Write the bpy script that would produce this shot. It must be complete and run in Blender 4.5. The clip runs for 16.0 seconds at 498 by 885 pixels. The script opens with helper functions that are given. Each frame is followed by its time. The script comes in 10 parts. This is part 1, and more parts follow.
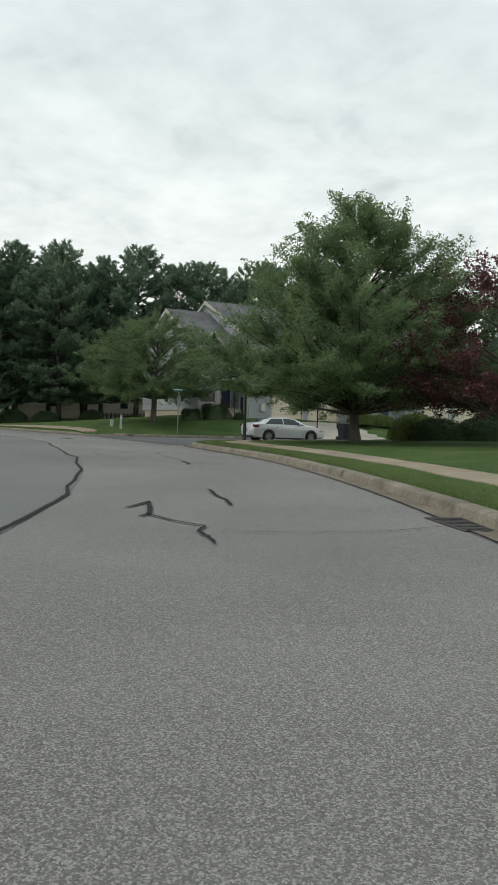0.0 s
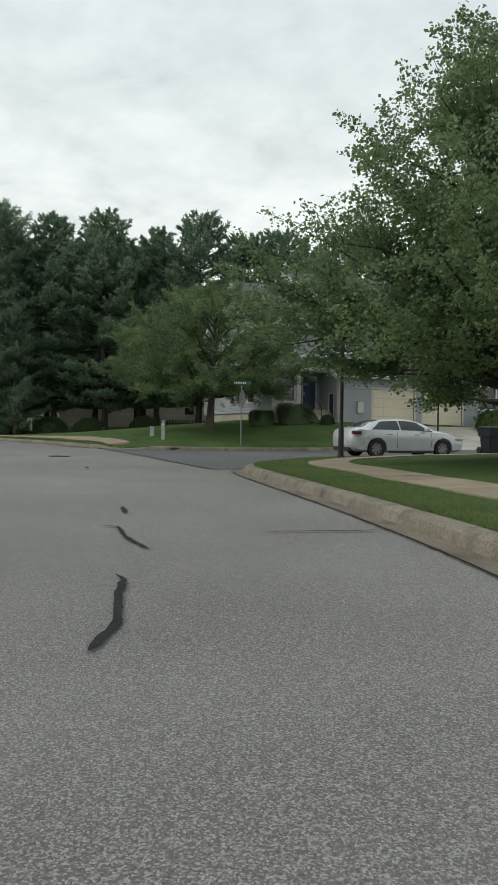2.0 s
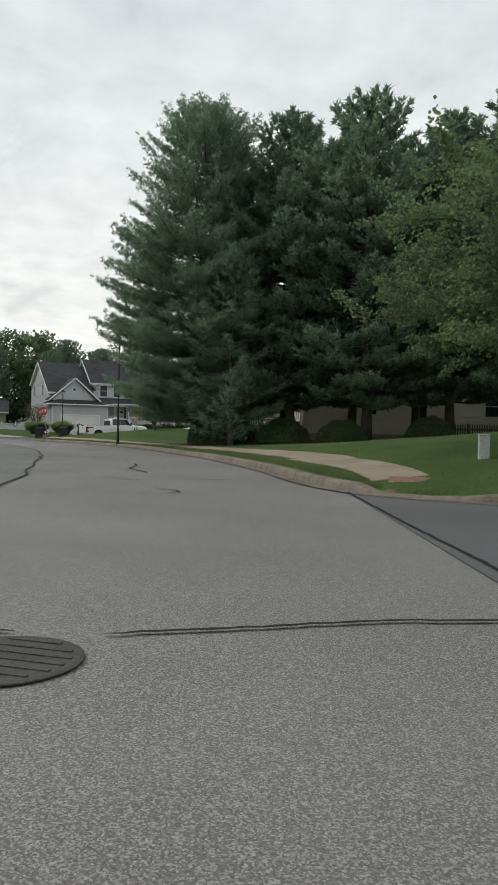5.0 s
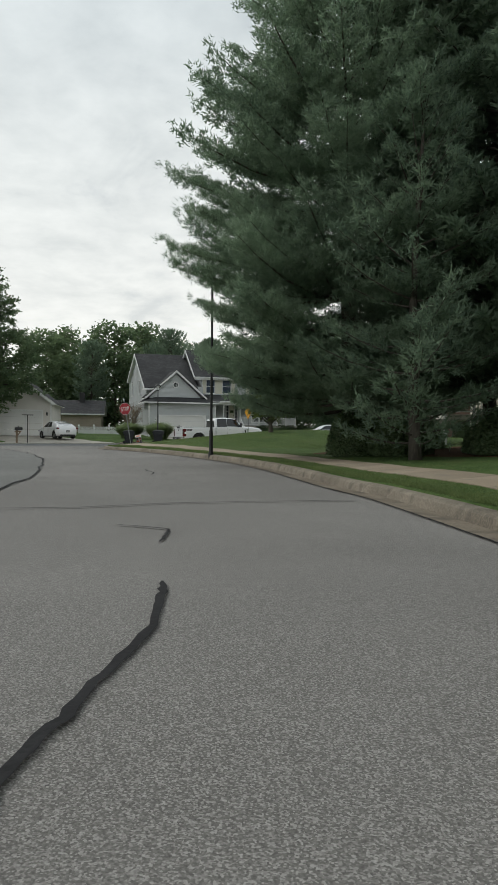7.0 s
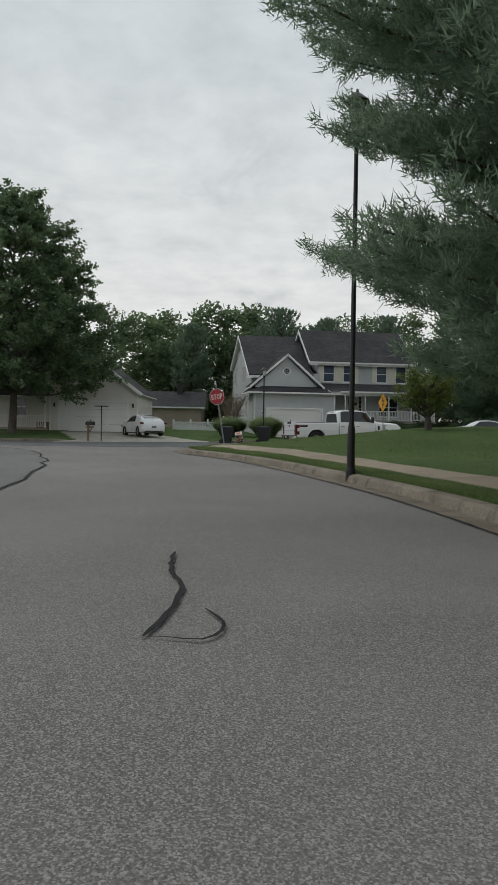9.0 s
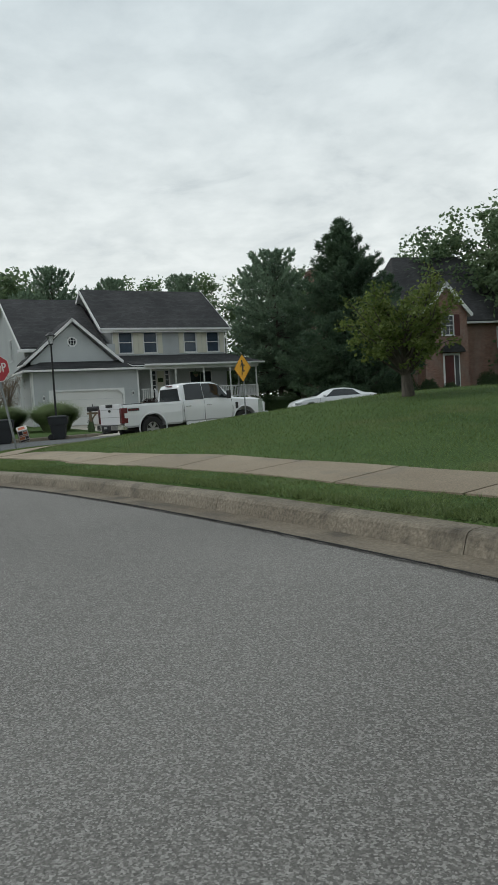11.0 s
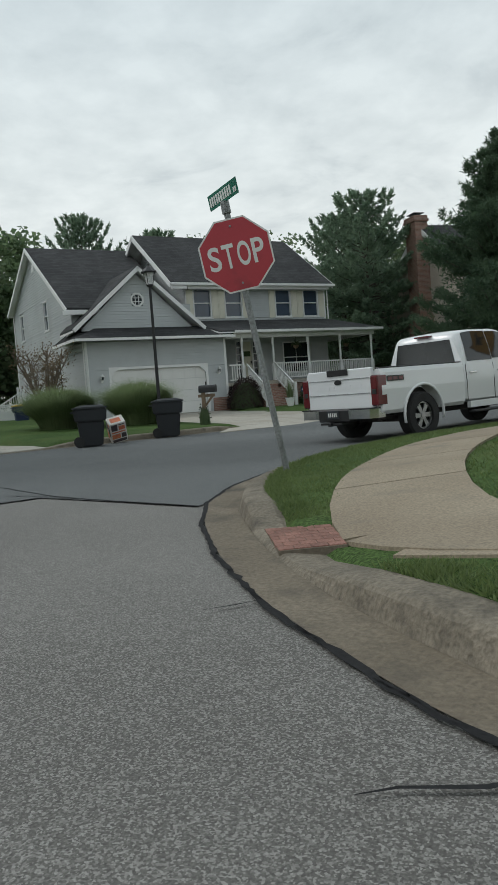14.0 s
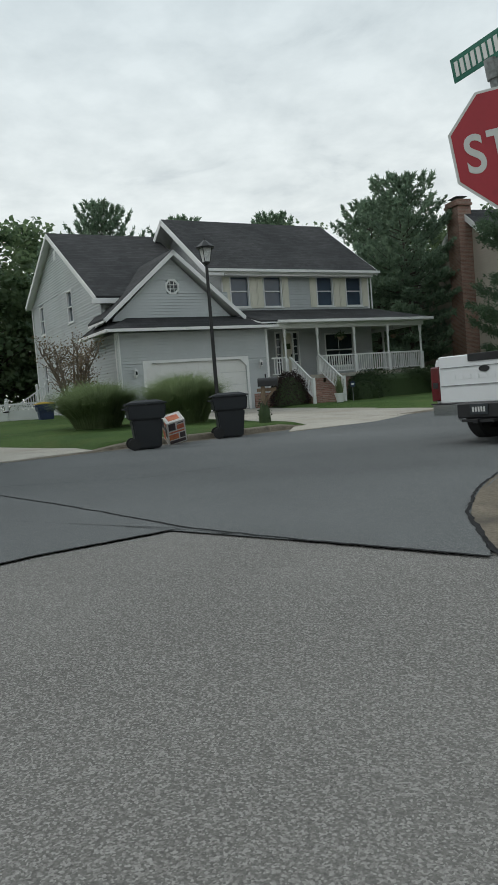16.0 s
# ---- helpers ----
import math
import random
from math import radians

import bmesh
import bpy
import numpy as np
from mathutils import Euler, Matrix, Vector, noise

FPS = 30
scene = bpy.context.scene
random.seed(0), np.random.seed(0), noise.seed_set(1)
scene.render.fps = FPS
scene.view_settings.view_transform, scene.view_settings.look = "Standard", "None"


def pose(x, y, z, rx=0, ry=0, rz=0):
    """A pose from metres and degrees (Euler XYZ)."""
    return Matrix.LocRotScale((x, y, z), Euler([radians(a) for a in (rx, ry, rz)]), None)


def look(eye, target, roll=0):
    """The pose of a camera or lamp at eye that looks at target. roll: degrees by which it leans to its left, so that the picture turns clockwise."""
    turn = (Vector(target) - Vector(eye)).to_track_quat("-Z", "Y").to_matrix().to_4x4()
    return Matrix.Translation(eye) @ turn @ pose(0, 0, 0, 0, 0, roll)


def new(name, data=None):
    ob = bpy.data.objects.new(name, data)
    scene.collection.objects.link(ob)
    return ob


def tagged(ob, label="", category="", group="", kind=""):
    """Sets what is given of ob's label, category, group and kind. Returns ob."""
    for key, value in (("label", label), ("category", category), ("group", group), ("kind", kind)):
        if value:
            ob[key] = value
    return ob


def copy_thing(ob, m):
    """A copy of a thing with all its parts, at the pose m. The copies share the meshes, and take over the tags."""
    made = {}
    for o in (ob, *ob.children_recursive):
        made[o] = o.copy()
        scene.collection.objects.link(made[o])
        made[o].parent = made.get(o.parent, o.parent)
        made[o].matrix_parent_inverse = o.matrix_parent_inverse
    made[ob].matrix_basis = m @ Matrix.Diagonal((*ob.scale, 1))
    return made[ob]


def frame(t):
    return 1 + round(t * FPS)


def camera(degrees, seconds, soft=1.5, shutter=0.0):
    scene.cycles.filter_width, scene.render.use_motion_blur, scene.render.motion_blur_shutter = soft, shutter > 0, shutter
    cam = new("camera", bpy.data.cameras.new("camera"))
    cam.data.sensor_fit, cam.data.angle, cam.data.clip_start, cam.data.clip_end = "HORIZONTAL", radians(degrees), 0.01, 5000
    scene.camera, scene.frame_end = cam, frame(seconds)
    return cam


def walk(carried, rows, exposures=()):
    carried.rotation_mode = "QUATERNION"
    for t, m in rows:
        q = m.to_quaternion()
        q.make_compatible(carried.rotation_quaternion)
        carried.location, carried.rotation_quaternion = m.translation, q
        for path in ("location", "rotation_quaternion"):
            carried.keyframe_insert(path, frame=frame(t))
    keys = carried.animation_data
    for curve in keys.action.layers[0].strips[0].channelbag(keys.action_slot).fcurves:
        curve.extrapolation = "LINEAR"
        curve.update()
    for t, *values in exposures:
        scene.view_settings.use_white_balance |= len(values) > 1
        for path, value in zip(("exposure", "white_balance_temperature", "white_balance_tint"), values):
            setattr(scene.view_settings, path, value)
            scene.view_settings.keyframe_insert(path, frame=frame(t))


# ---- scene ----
cam = camera(37.0, 16.0)
# seconds, eye x y z, yaw, pitch, roll
PATH = [
    (0.0, 5.574, 17.315, 0.976, 9.16, -1.43, 1.72),
    (0.5, 5.114, 20.797, 0.978, 10.17, -1.39, 1.41),
    (1.0, 4.543, 24.287, 0.960, 11.72, -1.34, 1.24),
    (1.5, 3.859, 27.730, 0.929, 13.37, -1.26, 1.02),
    (2.0, 2.948, 31.155, 0.936, 15.73, -1.00, 0.89),
    (2.5, 1.813, 34.518, 0.968, 18.43, -1.00, 0.95),
    (3.0, 0.491, 37.867, 0.978, 21.89, -1.01, 0.78),
    (3.5, -1.022, 41.212, 0.952, 25.42, -0.91, 0.64),
    (4.0, -2.675, 44.474, 0.938, 29.10, -0.76, 0.65),
    (4.5, -4.501, 47.352, 0.927, 32.39, -0.69, 1.03),
    (5.0, -6.477, 50.026, 0.956, 35.76, -0.78, 1.17),
    (7.5, -20.475, 64.840, 0.928, 46.73, -0.72, 0.58),
    (8.0, -22.801, 66.866, 0.946, 48.72, -0.78, 0.79),
    (8.5, -25.206, 68.798, 0.977, 50.88, -0.89, 0.83),
    (9.0, -27.672, 70.597, 0.953, 53.40, -1.10, 0.87),
    (11.5, -41.698, 78.533, 0.970, 32.95, -3.08, -3.83),
    (12.0, -44.138, 79.729, 0.978, 33.03, -3.20, -3.77),
    (12.5, -46.486, 80.889, 0.973, 33.04, -3.25, -3.87),
    (13.0, -48.573, 81.909, 0.964, 33.07, -3.32, -3.95),
    (13.5, -50.334, 82.785, 0.972, 33.28, -3.39, -4.03),
    (14.0, -51.721, 83.426, 0.958, 33.49, -3.48, -4.22),
    (14.5, -52.795, 83.911, 0.964, 33.62, -3.60, -4.34),
    (15.0, -53.510, 84.255, 0.963, 33.69, -3.65, -4.48),
    (15.5, -54.081, 84.527, 0.945, 33.66, -3.49, -4.54),
    (16.0, -54.674, 84.790, 0.956, 33.71, -3.53, -4.50),
]


def facing(x, y, z, yaw, pitch, roll):
    a, b = radians(yaw), radians(pitch)
    way = Vector((-math.sin(a) * math.cos(b), math.cos(a) * math.cos(b), math.sin(b)))
    return look((x, y, z), Vector((x, y, z)) + way, roll)


# seconds, stops, kelvin, tint
EXPOSURES = [(0.0, 0.0, 6280, 8.0), (2.0, 0.0, 6300, 8.5), (3.0, 0.0, 6380, 11.0), (5.0, -0.05, 6380, 11.5), (7.5, -0.15, 6380, 10.5), (9.0, -0.35, 6300, 12.0), (11.5, -0.2, 6130, 7.8), (13.5, -0.2, 6130, 7.8), (16.0, -0.15, 6130, 8.2)]
walk(cam, [(row[0], facing(*row[1:])) for row in PATH], EXPOSURES)

# ---- world, sun ----
SUN_AZ, SUN_EL = 105.0, 34.0      # degrees from +y to the left; over the horizon


def build_world():
    w = bpy.data.worlds.new("sky")
    scene.world = w
    w.use_nodes = True
    nt = w.node_tree
    nt.nodes.clear()
    N, L = nt.nodes.new, nt.links.new
    out, bg = N("ShaderNodeOutputWorld"), N("ShaderNodeBackground")
    sky = N("ShaderNodeTexSky")
    sky.sky_type, sky.sun_disc = "NISHITA", False
    sky.sun_elevation, sky.sun_rotation = radians(SUN_EL), radians(-SUN_AZ)
    tc, mp = N("ShaderNodeTexCoord"), N("ShaderNodeMapping")
    sep = N("ShaderNodeSeparateXYZ")
    L(tc.outputs["Generated"], sep.inputs[0])
    # clouds lie on a level sheet: the direction divided by its height
    mx = N("ShaderNodeMath"); mx.operation = "MAXIMUM"; mx.inputs[1].default_value = 0.0
    L(sep.outputs["Z"], mx.inputs[0])
    ad = N("ShaderNodeMath"); ad.operation = "ADD"; ad.inputs[1].default_value = 0.16
    L(mx.outputs[0], ad.inputs[0])
    dv = N("ShaderNodeVectorMath"); dv.operation = "DIVIDE"
    cb = N("ShaderNodeCombineXYZ")
    for i in range(3):
        L(ad.outputs[0], cb.inputs[i])
    L(tc.outputs["Generated"], dv.inputs[0]); L(cb.outputs[0], dv.inputs[1])
    L(dv.outputs[0], mp.inputs["Vector"])
    mp.inputs["Scale"].default_value = (1.0, 1.0, 0.0)
    mp.inputs["Rotation"].default_value = (0, 0, 0.7)
    n1, n2 = N("ShaderNodeTexNoise"), N("ShaderNodeTexNoise")
    for n, s, d in ((n1, 2.6, 7.0), (n2, 8.5, 5.0)):
        n.inputs["Scale"].default_value, n.inputs["Detail"].default_value = s, d
        n.inputs["Roughness"].default_value = 0.55
        L(mp.outputs[0], n.inputs["Vector"])
    n1.inputs["Distortion"].default_value = 0.5
    mixn = N("ShaderNodeMix"); mixn.data_type = "FLOAT"; mixn.inputs["Factor"].default_value = 0.4
    L(n1.outputs[0], mixn.inputs["A"]); L(n2.outputs[0], mixn.inputs["B"])
    ramp = N("ShaderNodeValToRGB")
    e = ramp.color_ramp.elements
    e[0].position, e[0].color = 0.36, CLOUD_DARK
    e[1].position, e[1].color = 0.62, CLOUD_LIGHT
    L(mixn.outputs["Result"], ramp.inputs[0])
    # a paler, brighter band low over the horizon
    hz = N("ShaderNodeMapRange")
    hz.inputs["From Min"].default_value, hz.inputs["From Max"].default_value = 0.02, 0.5
    L(sep.outputs["Z"], hz.inputs["Value"])
    mul = N("ShaderNodeVectorMath"); mul.operation = "MULTIPLY"
    tint = N("ShaderNodeMix"); tint.data_type = "RGBA"
    tint.inputs["A"].default_value, tint.inputs["B"].default_value = HORIZON_TINT, (1, 1, 1, 1)
    L(hz.outputs[0], tint.inputs["Factor"])
    L(ramp.outputs[0], mul.inputs[0]); L(tint.outputs["Result"], mul.inputs[1])
    bg2 = N("ShaderNodeBackground"); bg2.inputs["Strength"].default_value = 1.0
    L(mul.outputs[0], bg2.inputs["Color"])
    bg.inputs["Strength"].default_value = 0.06
    L(sky.outputs[0], bg.inputs["Color"])
    # thin gaps in the overcast let the blue sky through
    gap = N("ShaderNodeMapRange")
    gap.inputs["From Min"].default_value, gap.inputs["From Max"].default_value = 0.30, 0.42
    gap.inputs["To Min"].default_value, gap.inputs["To Max"].default_value = 0.86, 0.97
    L(n1.outputs[0], gap.inputs["Value"])
    mixs = N("ShaderNodeMixShader")
    L(gap.outputs[0], mixs.inputs[0]); L(bg.outputs[0], mixs.inputs[1]); L(bg2.outputs[0], mixs.inputs[2])
    L(mixs.outputs[0], out.inputs[0])


CLOUD_DARK, CLOUD_LIGHT, HORIZON_TINT = (0.67, 0.73, 0.735, 1), (0.83, 0.89, 0.885, 1), (1.40, 1.29, 1.20, 1)
build_world()
sun = new("sun", bpy.data.lights.new("sun", "SUN"))
sun.data.energy, sun.data.angle, sun.data.color = 1.25, radians(24), (1.0, 0.95, 0.88)
sun.matrix_world = look((0, 0, 60), (math.sin(radians(SUN_AZ)) * 60, -math.cos(radians(SUN_AZ)) * 60, 60 - 84.8 * math.tan(radians(SUN_EL))))


# ---- materials ----
def surf(name, c1, c2, scale=3.0, rough=0.8, bump=0.0, bscale=40.0, metal=0.0, fine=0.25, spots=None, coat=0.0, rand=0.0, stretch=None, spec=0.5, island=0.0):
    """Principled surface: two base colours mixed by broad noise, a fine grain, optional dark spots, and a bump."""
    m = bpy.data.materials.new(name)
    m.use_nodes = True
    nt = m.node_tree
    N, L = nt.nodes.new, nt.links.new
    b = nt.nodes["Principled BSDF"]
    b.inputs["Metallic"].default_value = metal
    b.inputs["Specular IOR Level"].default_value = spec
    b.inputs["Coat Weight"].default_value = coat
    b.inputs["Coat Roughness"].default_value = 0.06
    tc = N("ShaderNodeTexCoord")
    vec = tc.outputs["Object"]
    if stretch:
        mp = N("ShaderNodeMapping")
        mp.inputs["Scale"].default_value = stretch
        L(vec, mp.inputs[0])
        vec = mp.outputs[0]
    n1, n2 = N("ShaderNodeTexNoise"), N("ShaderNodeTexNoise")
    n1.inputs["Scale"].default_value, n1.inputs["Detail"].default_value = scale, 5
    n2.inputs["Scale"].default_value, n2.inputs["Detail"].default_value = bscale, 3
    L(vec, n1.inputs[0]); L(vec, n2.inputs[0])
    cr = N("ShaderNodeValToRGB")
    cr.color_ramp.elements[0].position, cr.color_ramp.elements[1].position = 0.33, 0.67
    cr.color_ramp.elements[0].color, cr.color_ramp.elements[1].color = (*c1, 1), (*c2, 1)
    L(n1.outputs[0], cr.inputs[0])
    col = cr.outputs[0]
    # grain
    mr = N("ShaderNodeMapRange")
    mr.inputs["From Min"].default_value, mr.inputs["From Max"].default_value = 0.3, 0.7
    mr.inputs["To Min"].default_value, mr.inputs["To Max"].default_value = 1 - fine, 1 + fine
    L(n2.outputs[0], mr.inputs[0])
    sc = N("ShaderNodeVectorMath"); sc.operation = "SCALE"
    L(col, sc.inputs[0]); L(mr.outputs[0], sc.inputs["Scale"])
    col = sc.outputs[0]
    if rand or island:
        src = N("ShaderNodeObjectInfo").outputs["Random"] if rand else N("ShaderNodeNewGeometry").outputs["Random Per Island"]
        k = rand or island
        mr2 = N("ShaderNodeMapRange")
        mr2.inputs["To Min"].default_value, mr2.inputs["To Max"].default_value = 1 - k, 1 + k
        L(src, mr2.inputs[0])
        sc2 = N("ShaderNodeVectorMath"); sc2.operation = "SCALE"
        L(col, sc2.inputs[0]); L(mr2.outputs[0], sc2.inputs["Scale"])
        col = sc2.outputs[0]
    if spots:
        colour, sscale, lo, hi = spots
        n3 = N("ShaderNodeTexNoise")
        n3.inputs["Scale"].default_value, n3.inputs["Detail"].default_value = sscale, 6
        L(vec, n3.inputs[0])
        mr3 = N("ShaderNodeMapRange")
        mr3.inputs["From Min"].default_value, mr3.inputs["From Max"].default_value = lo, hi
        L(n3.outputs[0], mr3.inputs[0])
        mx = N("ShaderNodeMix"); mx.data_type = "RGBA"
        L(mr3.outputs[0], mx.inputs["Factor"]); L(col, mx.inputs["A"])
        mx.inputs["B"].default_value = (*colour, 1)
        col = mx.outputs["Result"]
    L(col, b.inputs["Base Color"])
    rr = N("ShaderNodeMapRange")
    rr.inputs["To Min"].default_value, rr.inputs["To Max"].default_value = max(rough - 0.1, 0.02), min(rough + 0.1, 1)
    L(n1.outputs[0], rr.inputs[0]); L(rr.outputs[0], b.inputs["Roughness"])
    if bump:
        bp = N("ShaderNodeBump")
        bp.inputs["Strength"].default_value, bp.inputs["Distance"].default_value = min(bump, 1.0), 0.02
        L(n2.outputs[0], bp.inputs["Height"]); L(bp.outputs[0], b.inputs["Normal"])
    return m


def asphalt(name, c1, c2, chips, scale=0.5, chip=170.0, lo=0.45, hi=0.75):
    """Road surface: broad wear, tyre-track stains and light stone chips."""
    m = surf(name, c1, c2, scale, 0.9, 0.5, 90.0, fine=0.3, spec=0.3)
    nt = m.node_tree
    N, L = nt.nodes.new, nt.links.new
    b = nt.nodes["Principled BSDF"]
    col = b.inputs["Base Color"].links[0].from_socket
    tc = N("ShaderNodeTexCoord")
    v = N("ShaderNodeTexVoronoi")
    v.inputs["Scale"].default_value = chip * 0.95
    L(tc.outputs["Object"], v.inputs["Vector"])
    sep = N("ShaderNodeSeparateColor")
    L(v.outputs["Color"], sep.inputs[0])
    mr = N("ShaderNodeMapRange")
    mr.inputs["From Min"].default_value, mr.inputs["From Max"].default_value = lo, hi
    L(sep.outputs[0], mr.inputs[0])
    mx = N("ShaderNodeMix"); mx.data_type = "RGBA"
    L(mr.outputs[0], mx.inputs["Factor"]); L(col, mx.inputs["A"])
    mx.inputs["B"].default_value = (*chips, 1)
    w = N("ShaderNodeTexNoise")
    w.inputs["Scale"].default_value, w.inputs["Detail"].default_value = 0.16, 3
    L(tc.outputs["Object"], w.inputs[0])
    mr2 = N("ShaderNodeMapRange")
    mr2.inputs["From Min"].default_value, mr2.inputs["From Max"].default_value = 0.3, 0.7
    mr2.inputs["To Min"].default_value, mr2.inputs["To Max"].default_value = 0.86, 1.12
    L(w.outputs[0], mr2.inputs[0])
    sc = N("ShaderNodeVectorMath"); sc.operation = "SCALE"
    L(mx.outputs["Result"], sc.inputs[0]); L(mr2.outputs[0], sc.inputs["Scale"])
    L(sc.outputs[0], b.inputs["Base Color"])
    return m


def leafy(name, c1, c2, rough=0.6, trans=0.35):
    """Leaves: each one its own tone, partly letting light through."""
    m = bpy.data.materials.new(name)
    m.use_nodes = True
    nt = m.node_tree
    N, L = nt.nodes.new, nt.links.new
    b, out = nt.nodes["Principled BSDF"], nt.nodes["Material Output"]
    tc, n = N("ShaderNodeTexCoord"), N("ShaderNodeTexNoise")
    n.inputs["Scale"].default_value, n.inputs["Detail"].default_value = 0.55, 4
    L(tc.outputs["Object"], n.inputs[0])
    g, ob = N("ShaderNodeNewGeometry"), N("ShaderNodeObjectInfo")
    a1 = N("ShaderNodeMath"); a1.operation = "MULTIPLY_ADD"; a1.inputs[1].default_value = 0.5
    L(g.outputs["Random Per Island"], a1.inputs[0]); L(n.outputs[0], a1.inputs[2])
    a2 = N("ShaderNodeMath"); a2.operation = "MULTIPLY_ADD"; a2.inputs[1].default_value = 0.25
    L(ob.outputs["Random"], a2.inputs[0]); L(a1.outputs[0], a2.inputs[2])
    cr = N("ShaderNodeValToRGB")
    cr.color_ramp.elements[0].position, cr.color_ramp.elements[1].position = 0.45, 1.15
    cr.color_ramp.elements[1].position = 1.0
    cr.color_ramp.elements[0].color, cr.color_ramp.elements[1].color = (*c1, 1), (*c2, 1)
    L(a2.outputs[0], cr.inputs[0]); L(cr.outputs[0], b.inputs["Base Color"])
    b.inputs["Roughness"].default_value = rough
    b.inputs["Specular IOR Level"].default_value = 0.3
    t = N("ShaderNodeBsdfTranslucent")
    glow = N("ShaderNodeVectorMath"); glow.operation = "SCALE"; glow.inputs["Scale"].default_value = 1.7
    L(cr.outputs[0], glow.inputs[0]); L(glow.outputs[0], t.inputs["Color"])
    mx = N("ShaderNodeMixShader"); mx.inputs[0].default_value = trans
    L(b.outputs[0], mx.inputs[1]); L(t.outputs[0], mx.inputs[2]); L(mx.outputs[0], out.inputs["Surface"])
    return m


def glass(name, tint=(0.02, 0.025, 0.03), rough=0.05):
    """Dark window glass, seen from a lit street."""
    m = surf(name, tint, tuple(c * 1.6 for c in tint), 0.8, rough + 0.06, fine=0.05, spec=0.6)
    return m


M = {}
M["chip"] = asphalt("weathered chip-seal asphalt", (0.122, 0.116, 0.108), (0.163, 0.156, 0.146), (0.33, 0.32, 0.30), lo=0.45, hi=1.0)
M["lane"] = asphalt("older smooth asphalt", (0.125, 0.128, 0.12), (0.16, 0.162, 0.152), (0.24, 0.24, 0.23), lo=0.6, hi=1.0)
M["dark"] = asphalt("newer dark asphalt", (0.082, 0.085, 0.084), (0.11, 0.114, 0.112), (0.17, 0.17, 0.17), lo=0.6, hi=1.0)
M["street"] = asphalt("grey street asphalt", (0.09, 0.095, 0.096), (0.12, 0.126, 0.127), (0.25, 0.255, 0.25), lo=0.6, hi=1.05)
M["tar"] = surf("bitumen crack filler", (0.012, 0.012, 0.013), (0.022, 0.022, 0.023), 4, 0.85, 0.2, 30, spec=0.2)
M["kerb"] = surf("weathered concrete kerb", (0.15, 0.128, 0.096), (0.23, 0.20, 0.155), 1.1, 0.92, 0.8, 42, spots=((0.070, 0.060, 0.046), 4.0, 0.50, 0.78), rand=0.08, stretch=(1, 1, 0.8), fine=0.3)
M["gutter"] = surf("stained concrete gutter", (0.13, 0.105, 0.074), (0.20, 0.168, 0.125), 0.9, 0.9, 0.5, 45, spots=((0.085, 0.072, 0.055), 2.2, 0.5, 0.7))
M["walk"] = surf("buff concrete pavement", (0.235, 0.188, 0.132), (0.30, 0.25, 0.182), 0.9, 0.9, 0.3, 60, spots=((0.17, 0.15, 0.12), 2.2, 0.56, 0.8), rand=0.1)
M["drive"] = surf("pale concrete driveway", (0.34, 0.31, 0.26), (0.42, 0.395, 0.345), 0.6, 0.9, 0.3, 50, spots=((0.27, 0.25, 0.22), 1.4, 0.55, 0.8), rand=0.08)
M["grass"] = surf("mown lawn", (0.050, 0.088, 0.026), (0.080, 0.124, 0.040), 0.45, 0.95, 1.0, 48, fine=0.6, spots=((0.12, 0.125, 0.050), 0.8, 0.56, 0.85), spec=0.1)
M["mulch"] = surf("brown pine-needle mulch", (0.06, 0.032, 0.018), (0.11, 0.06, 0.035), 1.2, 0.95, 1.0, 60, fine=0.5, spec=0.1)
M["bark"] = surf("grey-brown bark", (0.055, 0.045, 0.035), (0.11, 0.095, 0.08), 3, 0.95, 1.0, 22, stretch=(1, 1, 0.25))
M["leaf"] = leafy("maple leaves", (0.070, 0.112, 0.056), (0.150, 0.205, 0.098), trans=0.5)
M["leaf2"] = leafy("dogwood leaves", (0.066, 0.108, 0.052), (0.150, 0.200, 0.088), trans=0.5)
M["leafred"] = leafy("purple-red leaves", (0.05, 0.02, 0.021), (0.105, 0.045, 0.045))
M["wood"] = leafy("woodland leaves", (0.06, 0.10, 0.052), (0.13, 0.178, 0.09), trans=0.45)
M["needle"] = leafy("pine needles", (0.092, 0.138, 0.100), (0.175, 0.238, 0.158), trans=0.5)
M["cedar"] = leafy("cypress foliage", (0.04, 0.072, 0.044), (0.085, 0.13, 0.072), trans=0.3)
M["bright"] = leafy("yellow-green leaves", (0.055, 0.09, 0.022), (0.16, 0.195, 0.055), trans=0.4)
M["hedge"] = leafy("clipped hedge leaves", (0.02, 0.04, 0.018), (0.055, 0.085, 0.034), trans=0.15)
M["blade"] = leafy("grass blades", (0.060, 0.095, 0.031), (0.133, 0.176, 0.062), trans=0.35)
M["reed"] = leafy("ornamental grass blades", (0.09, 0.125, 0.06), (0.20, 0.25, 0.125), trans=0.45)


# ---- mesh tools ----
def mesh(name, verts, faces, mat, parent=None, smooth=False):
    me = bpy.data.meshes.new(name)
    me.from_pydata([tuple(map(float, v)) for v in verts], [], [tuple(map(int, f)) for f in faces])
    if smooth:
        me.shade_smooth()
    if mat:
        me.materials.append(mat)
    ob = new(name, me)
    ob.parent = parent
    return ob


